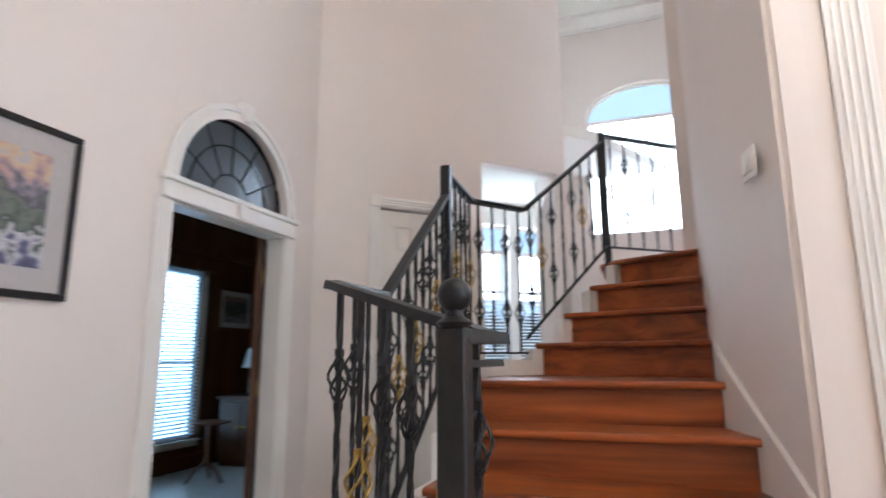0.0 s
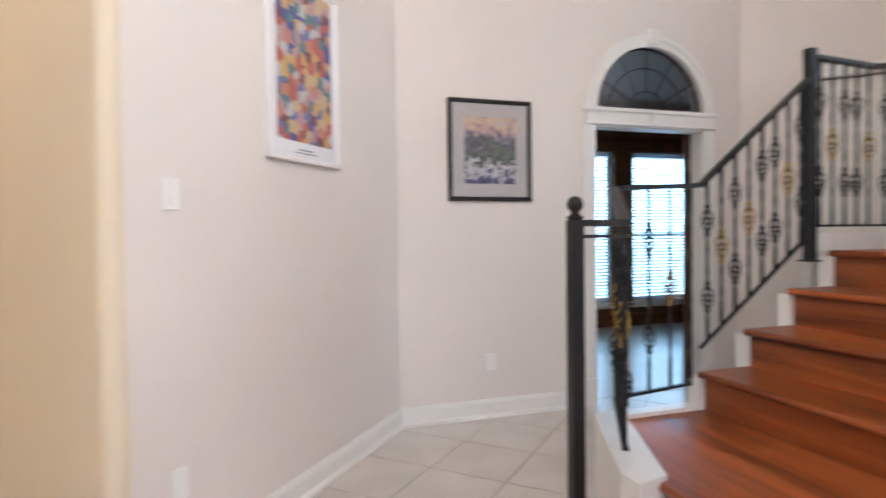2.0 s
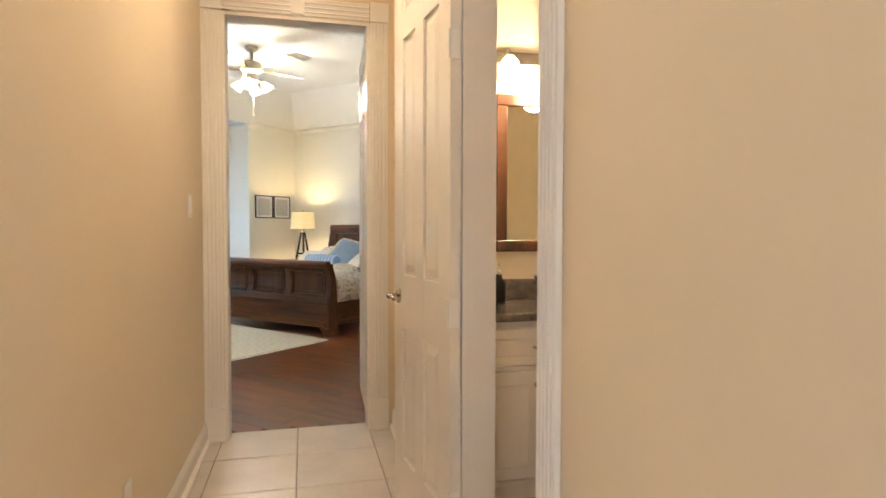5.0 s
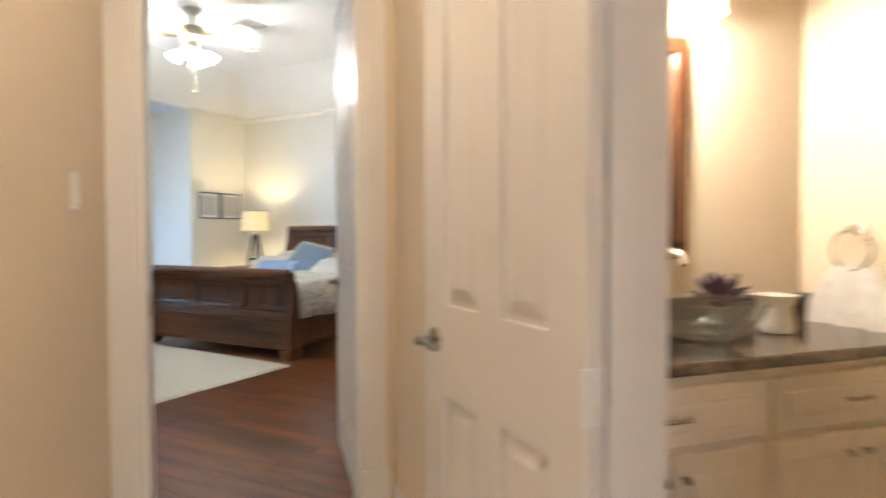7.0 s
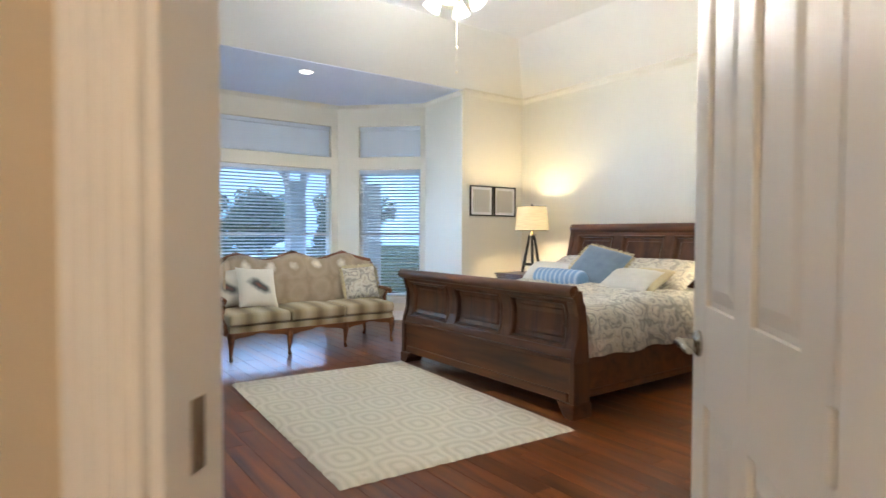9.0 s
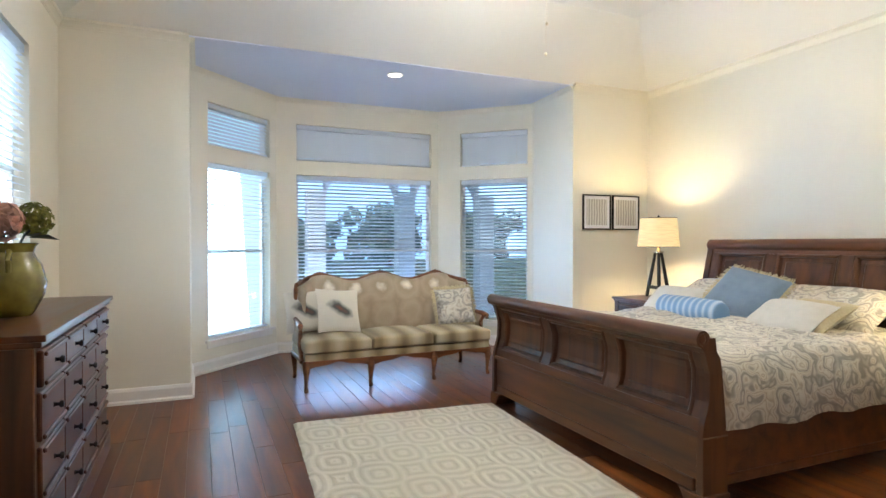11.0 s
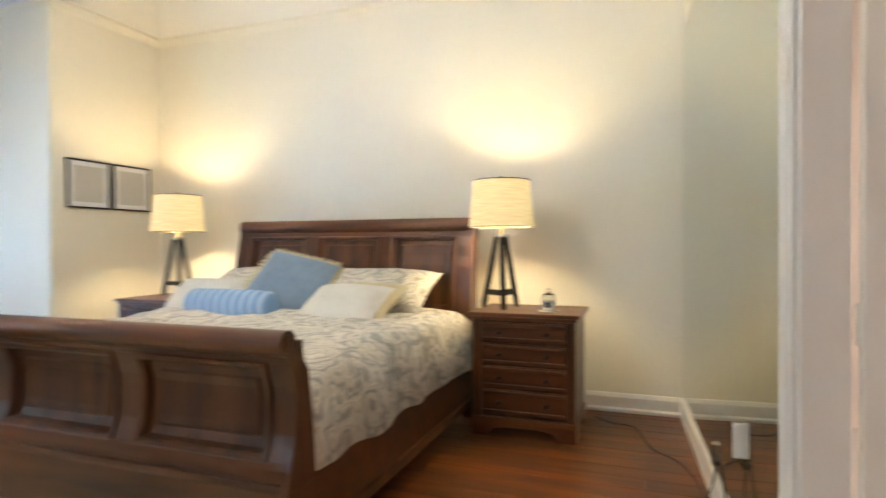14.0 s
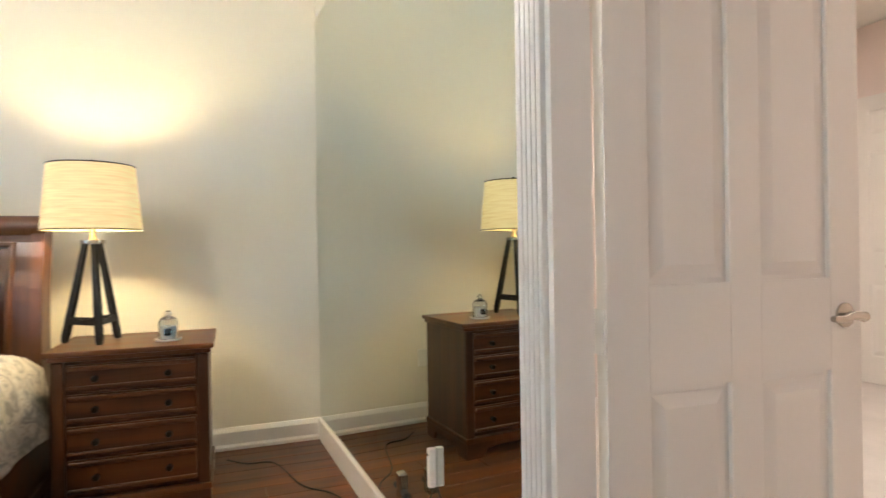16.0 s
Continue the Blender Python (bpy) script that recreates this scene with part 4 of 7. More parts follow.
def basket(bm, x, y, z, s=1.0):
    """A twisted basket of four thin bars."""
    for k in range(4):
        pts = []
        for i in range(9):
            u = i / 8
            a = math.pi / 2 * k + u * math.pi * 1.1
            r = 0.026 * s * math.sin(math.pi * u) + 0.003
            pts.append((x + r * math.cos(a), y + r * math.sin(a), z + (u - 0.5) * 0.125 * s))
        tube(bm, pts, 0.0042 * s, 5)
    for dz in (-0.068, 0.068):
        box(bm, (x - 0.009, y - 0.009, z + dz * s - 0.01), (x + 0.009, y + 0.009, z + dz * s + 0.01))
    return bm


def baluster(x, y, z0, z1, kind):
    """A twisted square bar; kind 0 plain, 1 one basket high and one low, 2 one gold basket in the middle."""
    bm = bmesh.new()
    h = 0.0065
    n = 14
    rings = []
    for i in range(n + 1):
        u = i / n
        a = (u * 14.0) if 0.12 < u < 0.88 else 0
        c, s = math.cos(a) * h, math.sin(a) * h
        rings.append([bm.verts.new((x + p, y + q, z0 + (z1 - z0) * u)) for p, q in ((c - s, s + c), (-c - s, -s + c), (-c + s, -s - c), (c + s, s - c))])
    for a, b in zip(rings, rings[1:]):
        for i in range(4):
            bm.faces.new((a[i], a[(i + 1) % 4], b[(i + 1) % 4], b[i]))
    b = part("baluster", bm, IRON, rail)
    L = z1 - z0
    if kind == 1:
        part("basket", basket(bmesh.new(), x, y, z0 + L * 0.75), IRON, b)
        part("basket", basket(bmesh.new(), x, y, z0 + L * 0.27), IRON, b)
    elif kind == 2:
        part("basket", basket(bmesh.new(), x, y, z0 + L * 0.5, 1.1), GOLD, b, "gold painted basket")


def newel(x, y, z0, z1, w=0.05, ball=False):
    bm = B((x - w / 2, y - w / 2, z0), (x + w / 2, y + w / 2, z1), 0.003)
    n = part("newel_post", bm, IRON, rail)
    part("foot_plate", B((x - w / 2 - 0.015, y - w / 2 - 0.015, z0), (x + w / 2 + 0.015, y + w / 2 + 0.015, z0 + 0.008)), IRON, n)
    if ball:
        prof = [(0.022, 0), (0.03, 0.008), (0.016, 0.018), (0.013, 0.028)]
        prof += [(0.028 * math.cos(a), 0.052 + 0.028 * math.sin(a)) for a in [radians(-68 + 158 * i / 10) for i in range(11)]]
        part("ball_finial", lathe(bmesh.new(), prof, 20, (x, y, z1)), IRON, n, "black ball finial", smooth=True)


def flight(p, q, n, kinds, bot=None, w=0.05, cap=True):
    """Handrail and lower rail from p to q (each x, y, top z, bottom z) with n balusters between."""
    d = Vector((q[0] - p[0], q[1] - p[1], 0)).normalized()
    s = Vector((-d.y, d.x, 0)) * w / 2
    for z_at, h, ww in ((2, 0.022, 1.0), (3, 0.012, 0.5)):
        a, b = Vector((p[0], p[1], p[z_at])), Vector((q[0], q[1], q[z_at]))
        bm = bmesh.new()
        up = Vector((0, 0, h))
        va = [bm.verts.new(v) for v in (a - s * ww - up, a + s * ww - up, a + s * ww * 0.8, a - s * ww * 0.8)]
        vb = [bm.verts.new(v) for v in (b - s * ww - up, b + s * ww - up, b + s * ww * 0.8, b - s * ww * 0.8)]
        bm.faces.new(va)
        bm.faces.new(vb)
        for i in range(4):
            bm.faces.new((va[i], va[(i + 1) % 4], vb[(i + 1) % 4], vb[i]))
        part("handrail" if z_at == 2 else "bottom_rail", bm, IRON, rail)
    for i in range(n):
        u = (i + 0.5) / n
        x, y = p[0] + (q[0] - p[0]) * u, p[1] + (q[1] - p[1]) * u
        baluster(x, y, p[3] + (q[3] - p[3]) * u - 0.006, p[2] + (q[2] - p[2]) * u - 0.02, kinds[i % len(kinds)])


newel(-0.51, 1.19, 0.0, 1.285, 0.046, True)
newel(-1.13, 2.975, 6 * R - 0.06, 2.20, 0.05)
newel(-0.437, 4.50, 10 * R - 0.04, 2.87, 0.05)
flight((-0.49, 1.37, 1.285, 0.50), (-1.03, 1.70, 1.45, 0.50), 6, (1, 2, 1))
flight((-1.03, 1.70, 1.45, 0.50), (-1.13, 2.26, 1.48, 0.50), 4, (0, 1, 2))
flight((-1.13, 2.26, 1.48, 0.67), (-1.13, 2.955, 2.05, 1.21), 8, (1, 2, 1, 2, 1))
flight((-0.51, 1.19, 1.285, 1.235), (-0.49, 1.39, 1.285, 1.235), 0, (0,))
flight((-1.13, 3.0, 2.17, 1.27), (-1.145, 3.47, 2.16, 1.27), 5, (1, 2, 1))
flight((-1.145, 3.47, 2.16, 1.27), (-0.90, 3.80, 2.16, 1.27), 4, (1, 0, 1))
flight((-0.90, 3.80, 2.16, 1.36), (-0.437, 4.48, 2.80, 2.02), 8, (1, 2, 1, 0))
flight((-0.437, 4.53, 2.87, 2.02), (0.75, 5.5, 2.86, 2.02), 12, (2, 1, 0))

# arched landing window
t = thing("window_10", m_up, "tall arched landing window with closed lower sash", "window")
tagged(t, kind="structure")
bm = bmesh.new()
ac, az, ar, ay = 3.255, 3.98, 0.675, 0.40
inner = arch_pts(ac, az, ar, 20, ay)
for sgn in (1, -1):
    pts = [p for p in inner if (p[0] - ac) * sgn >= -1e-6]
    pts = pts if sgn > 0 else pts[::-1]
    prism(bm, [(x, 0.0, z) for x, z in pts] + [(ac, 0.0, 4.382), (ac + sgn * 0.676, 0.0, 4.382), (ac + sgn * 0.676, 0.0, az)], (0, 0.12, 0))
part("spandrel", bm, PAINT, t)
bm = bmesh.new()
for lo, hi in (((2.58, 2.58), (2.615, 3.98)), ((3.895, 2.58), (3.93, 3.98)), ((2.615, 2.58), (3.895, 2.62)), ((2.615, 3.94), (3.895, 3.98))):
    box(bm, (lo[0], 0.07, lo[1]), (hi[0], 0.11, hi[1]))
tube(bm, [(x, 0.09, z) for x, z in arch_pts(ac, az, ar - 0.015, 20, ay - 0.015)], 0.018, 6)
box(bm, (ac - 0.012, 0.08, 2.62), (ac + 0.012, 0.10, 3.94))
part("window_frame", bm, TRIM, t)
part("pane", B((2.61, 0.088, 2.615), (3.90, 0.092, 3.945)), PANE, t).visible_shadow = False
part("arch_pane", prism(bmesh.new(), [(x, 0.088, z) for x, z in arch_pts(ac, az, ar - 0.02, 20, ay - 0.02)], (0, 0.004, 0)), PANE, t).visible_shadow = False

# dining room past the opening: pale walls and arched windows
DW = 2.5
m_dw = wall("wall_dining", w3_xy(4.9, -DW), w3_xy(2.33, -DW), 0, 3.5, TRIM, [(0.90, 1.52, 0.7, 3.0), (1.68, 2.52, 0.7, 3.0)])
slab("dining_floor", [w3_xy(4.9, -DW), w3_xy(2.33, -DW), w3_xy(1.25, -0.13), w3_xy(4.9, -0.13)], -0.05, 0.004, TILE)
slab("dining_ceiling", [w3_xy(4.9, -DW - 0.1), w3_xy(2.25, -DW - 0.1), w3_xy(1.2, -0.13), w3_xy(2.75, -0.13), w3_xy(4.9, -0.8)], 3.3, 3.4, CEIL)
wall("wall_dining_end", w3_xy(2.33, -DW), w3_xy(1.25, -0.12), 0, 3.3, PAINT)
wall("wall_dining_east", w3_xy(4.85, -0.12), w3_xy(4.85, -DW), 0, 3.3, PAINT)
for i, (a, b) in enumerate(((0.90, 1.52), (1.68, 2.52))):
    window("window_%d" % (11 + i), m_dw, a, b, 0.7, 3.0, rail=2.1)
    blind("dining_shutter", m_dw, a, b, 0.72, 2.0, tilt=25, label="white slatted shutter over lower window")
    bm = B((a, 0.07, 2.60), (b, 0.115, 2.66))
    part("transom_bar", bm, TRIM, tagged(thing("window_transom", m_dw, "white bar between window panes", "window"), kind="structure"))


# ---- powder room ----
def frame_at(a, b, z=0.0):
    """A pose in the powder room: x across the hall direction, y along the hall, z up."""
    x, y = hall_xy(a, b)
    return Matrix.Translation((x, y, z)) @ Matrix.Rotation(radians(135), 4, "Z")


slab("powder_floor", [hall_xy(-2.75, 1.09), hall_xy(-0.8, 1.09), hall_xy(-0.8, 2.52), hall_xy(-2.75, 2.52)], -0.1, 0.006, DARK_TILE)
slab("powder_ceiling", [hall_xy(-2.85, 1.09), hall_xy(-0.7, 1.09), hall_xy(-0.7, 2.62), hall_xy(-2.85, 2.62)], 2.75, 2.85, CEIL)
POWDER_PAINT = material("powder_room_paint", (0.80, 0.68, 0.52), 0.6, vary=0.015, scale=1.2, bump=0.08, bump_scale=200)
wall("wall_powder_vanity", hall_xy(-0.8, 2.52), hall_xy(-0.8, 1.09), 0, 2.75, POWDER_PAINT)
m_pt = wall("wall_powder_towel", hall_xy(-2.75, 2.52), hall_xy(-0.8, 2.52), 0, 2.75, POWDER_PAINT)
wall("wall_powder_back", hall_xy(-2.75, 1.09), hall_xy(-2.75, 2.52), 0, 2.75, POWDER_PAINT)
GRANITE = material("brown_granite", (0.20, 0.15, 0.12), 0.12, vary=0.3, scale=30, fine=0.75, coat=0.3)
VANITY = material("cream_vanity_enamel", (0.76, 0.68, 0.58), 0.35, vary=0.015, scale=4)
# local frame: origin on the vanity wall at floor, x from the door wall towards the towel wall, y from the room to the wall
V0 = Matrix.Translation((*hall_xy(-0.805, 1.10), 0)) @ Matrix(((-Q, -Q, 0, 0), (Q, -Q, 0, 0), (0, 0, 1, 0), (0, 0, 0, 1)))
t = thing("bathroom_vanity", V0, "cream painted bathroom vanity with panelled drawers", "vanity")
part("body", B((0.01, -0.49, 0.10), (1.40, -0.002, 0.84), 0.003), VANITY, t)
part("toe_kick", B((0.02, -0.43, 0.0), (1.39, -0.02, 0.10)), VANITY, t)
for x0, x1 in ((0.03, 0.68), (0.71, 1.37)):
    for z0, z1 in ((0.64, 0.81),):
        d = part("drawer_front", B((x0, -0.51, z0), (x1, -0.491, z1), 0.006), VANITY, t)
        part("field", B((x0 + 0.05, -0.516, z0 + 0.045), (x1 - 0.05, -0.509, z1 - 0.045), 0.005), VANITY, d)
        part("pull", tube(bmesh.new(), [((x0 + x1) / 2 - 0.045, -0.515, (z0 + z1) / 2), ((x0 + x1) / 2 - 0.04, -0.535, (z0 + z1) / 2), ((x0 + x1) / 2 + 0.04, -0.535, (z0 + z1) / 2), ((x0 + x1) / 2 + 0.045, -0.515, (z0 + z1) / 2)], 0.006, 8), NICKEL, d, "nickel pull")
    c = (x0 + x1) / 2
    for i, (xa, xb) in enumerate(((x0, c - 0.004), (c + 0.004, x1))):
        d = part("cabinet_door", B((xa, -0.51, 0.13), (xb, -0.491, 0.62), 0.006), VANITY, t)
        part("field", B((xa + 0.06, -0.516, 0.19), (xb - 0.06, -0.509, 0.56), 0.006), VANITY, d)
        part("knob", lathe(bmesh.new(), [(0.006, 0), (0.006, 0.015), (0.013, 0.02), (0.01, 0.028), (0, 0.029)], 12), NICKEL, d, "nickel knob", smooth=True, m=pose(xb - 0.03 if i == 0 else xa + 0.03, -0.51, 0.56, 90, 0, 0))
tagged(part("countertop", B((0.0, -0.53, 0.842), (1.412, -0.001, 0.88), 0.008, 2), GRANITE, m=V0), "polished brown granite countertop on the vanity", "countertop")
tagged(part("backsplash", B((0.0, -0.022, 0.882), (1.412, -0.002, 0.985), 0.003), GRANITE, m=V0), "brown granite backsplash behind the vanity", "backsplash")
tagged(part("side_splash", B((1.392, -0.52, 0.882), (1.412, -0.024, 0.985), 0.003), GRANITE, m=V0), "brown granite side splash by towel wall", "backsplash")
# vessel sink of clear glass
prof = [(0.05, 0.0), (0.09, 0.004), (0.15, 0.04), (0.195, 0.10), (0.205, 0.135), (0.197, 0.135), (0.187, 0.102), (0.143, 0.046), (0.085, 0.012), (0.0, 0.010)]
sink = part("vessel_sink", lathe(bmesh.new(), prof, 36), glass("green_glass", (0.93, 0.98, 0.97)), smooth=True, m=V0 @ Matrix.Translation((0.62, -0.30, 0.883)))
tagged(sink, "clear green glass vessel sink on granite counter", "sink")
bm = bmesh.new()
lathe(bm, [(0.028, 0), (0.028, 0.01), (0.018, 0.02), (0.018, 0.30), (0.014, 0.31)], 16)
tube(bm, [(0, 0, 0.28), (0, -0.06, 0.29), (0, -0.14, 0.27), (0, -0.16, 0.24)], 0.016, 10)
tube(bm, [(0, 0, 0.31), (0, 0.0, 0.34), (0, -0.05, 0.37)], 0.010, 8)
tagged(part("vessel_faucet", bm, NICKEL, smooth=True, m=V0 @ Matrix.Translation((0.62, -0.085, 0.883))), "tall brushed nickel vessel faucet beside the sink", "faucet")
WHITE_CERAMIC = material("white_ceramic", (0.82, 0.79, 0.74), 0.25, vary=0.02, scale=8)
bm = lathe(bmesh.new(), [(0.055, 0), (0.062, 0.02), (0.05, 0.09), (0.07, 0.125), (0.074, 0.13), (0.06, 0.13), (0.0, 0.118)], 24)
tagged(part("wax_warmer", bm, WHITE_CERAMIC, smooth=True, m=V0 @ Matrix.Translation((1.02, -0.24, 0.882))), "white ceramic wax warmer on granite counter", "wax warmer")
pot = thing("lavender_pot", V0 @ Matrix.Translation((0.90, -0.10, 0.882)), "small pot of dark purple dried flowers", "plant")
part("pot", lathe(bmesh.new(), [(0.035, 0), (0.045, 0.07), (0.04, 0.075), (0, 0.07)], 18), GRANITE, pot, smooth=True)
PURPLE = material("dried_purple_flower", (0.055, 0.020, 0.045), 0.8, vary=0.3, scale=50)
bm = bmesh.new()
rng = random.Random(5)
for k in range(60):
    a, e, r = rng.uniform(0, 6.28), rng.uniform(0.1, 1.4), rng.uniform(0.07, 0.13)
    p = Vector((r * math.cos(a) * math.cos(e), r * math.sin(a) * math.cos(e), 0.09 + r * math.sin(e)))
    tube(bm, [(0, 0, 0.07), p * 0.7 + Vector((0, 0, 0.03)), p], 0.004, 4, [0.002, 0.006, 0.002])
part("flowers", bm, PURPLE, pot)
soap = thing("soap_bottle", V0 @ Matrix.Translation((0.27, -0.16, 0.882)), "dark soap pump bottle with pale pump", "soap dispenser")
part("bottle", lathe(bmesh.new(), [(0.032, 0), (0.034, 0.01), (0.034, 0.10), (0.015, 0.125), (0.015, 0.14), (0, 0.14)], 20), BRONZE, soap, smooth=True)
bm = lathe(bmesh.new(), [(0.012, 0.14), (0.012, 0.16), (0.005, 0.165), (0.005, 0.19)], 12)
tube(bm, [(0, 0, 0.19), (0, -0.045, 0.188)], 0.006, 8)
part("pump", bm, WHITE_PLASTIC, soap, "white pump top")
# framed mirror, light bar
MIRROR = bpy.data.materials.new("silvered_mirror")
MIRROR.use_nodes = True
_b = MIRROR.node_tree.nodes["Principled BSDF"]
_b.inputs["Base Color"].default_value, _b.inputs["Metallic"].default_value, _b.inputs["Roughness"].default_value = (0.80, 0.84, 0.78, 1), 1.0, 0.012
t = thing("vanity_mirror", V0, "rectangular mirror in dark beaded wooden frame", "mirror")
bm = bmesh.new()
for lo, hi in (((0.30, 1.13), (0.82, 1.19)), ((0.30, 1.89), (0.82, 1.95)), ((0.30, 1.19), (0.36, 1.89)), ((0.76, 1.19), (0.82, 1.89))):
    box(bm, (lo[0], -0.03, lo[1]), (hi[0], -0.002, hi[1]), 0.005)
part("frame", bm, WALNUT_V, t)
part("glass", B((0.355, -0.012, 1.185), (0.765, -0.004, 1.895)), MIRROR, t)
t = thing("vanity_light", V0, "nickel bar light with glowing glass shades over mirror", "wall lamp")
part("back_bar", B((0.22, -0.03, 2.10), (0.95, -0.002, 2.17), 0.006), NICKEL, t)
SHADE_GLOW = glow("frosted_shade_lit", (1.0, 0.80, 0.52), 5.0, (0.9, 0.85, 0.75))
for x in (0.34, 0.585, 0.83):
    a = part("arm", tube(bmesh.new(), [(x, -0.02, 2.13), (x, -0.09, 2.16), (x, -0.11, 2.12)], 0.008, 8), NICKEL, t)
    part("glass_shade", lathe(bmesh.new(), [(0.022, 0.12), (0.045, 0.09), (0.055, 0.02), (0.06, 0.0), (0.045, 0.01), (0.0, 0.02)], 18, (x, -0.11, 2.0)), SHADE_GLOW, a, "lit frosted glass shade", smooth=True)
# towel ring and towel
t = thing("towel_ring", at_wall(m_pt, 1.70, 1.24), "brushed nickel towel ring on wall", "towel ring")
part("mount", lathe(bmesh.new(), [(0.025, 0), (0.025, 0.012), (0.012, 0.02), (0.012, 0.05), (0.018, 0.055)], 16), NICKEL, t, smooth=True, m=pose(0, -0.001, 0, 90, 0, 0))
part("ring", tube(bmesh.new(), [(0.075 * math.sin(a), -0.05, -0.075 - 0.075 * -math.cos(a) * 1) for a in [2 * math.pi * i / 24 for i in range(25)]], 0.005, 8), NICKEL, t, smooth=True)
TOWEL = material("white_terry_towel", (0.80, 0.76, 0.72), 0.95, vary=0.05, scale=30, bump=0.5, bump_scale=300)
bm = bmesh.new()
grid = []
for i in range(15):
    u = i / 14
    row = []
    for j in range(13):
        w = j / 12 - 0.5
        spread = 0.07 + 0.09 * min(1, u * 3)
        row.append(bm.verts.new((w * 2 * spread, -0.055 - 0.018 * math.sin(w * 17) * min(1, u * 2), -0.13 - 0.42 * u + 0.012 * math.cos(w * 9))))
    grid.append(row)
for a, b in zip(grid, grid[1:]):
    for j in range(12):
        bm.faces.new((a[j], a[j + 1], b[j + 1], b[j]))
tw = part("hand_towel", bm, TOWEL, smooth=True, m=at_wall(m_pt, 1.70, 1.24))
sol = tw.modifiers.new("thick", "SOLIDIFY")
sol.thickness = 0.018
tagged(tw, "white terry hand towel hanging from the ring", "towel")

# ---- master bath beyond the open door ----
slab("master_bath_floor", [(-8.0, -3.70), (-4.5, -3.63), (-4.5, 0.6), (-8.0, 0.6)], -0.1, 0.003, TILE)
slab("master_bath_ceiling", [(-8.0, -3.83), (-4.5, -3.63), (-4.5, 0.7), (-8.0, 0.7)], 2.9, 3.0, CEIL)
BATH_PAINT = material("rosy_bath_paint", (0.80, 0.68, 0.62), 0.6, vary=0.015, scale=1.2, bump=0.08, bump_scale=200)
wall("wall_bath_north", (-4.5, 0.45), (-8.0, 0.45), 0, 2.9, BATH_PAINT)
wall("wall_bath_west", (-8.0, 0.45), (-8.0, -3.8), 0, 2.9, BATH_PAINT)
wall("wall_bath_east", (-4.55, -3.62), (-4.55, 0.45), 0, 2.9, BATH_PAINT)
door_leaf("closet_door", pose(-7.9, 0.40, 0.008), 0.75, 2.3, "white six-panel closet door, closed, at far bath wall")


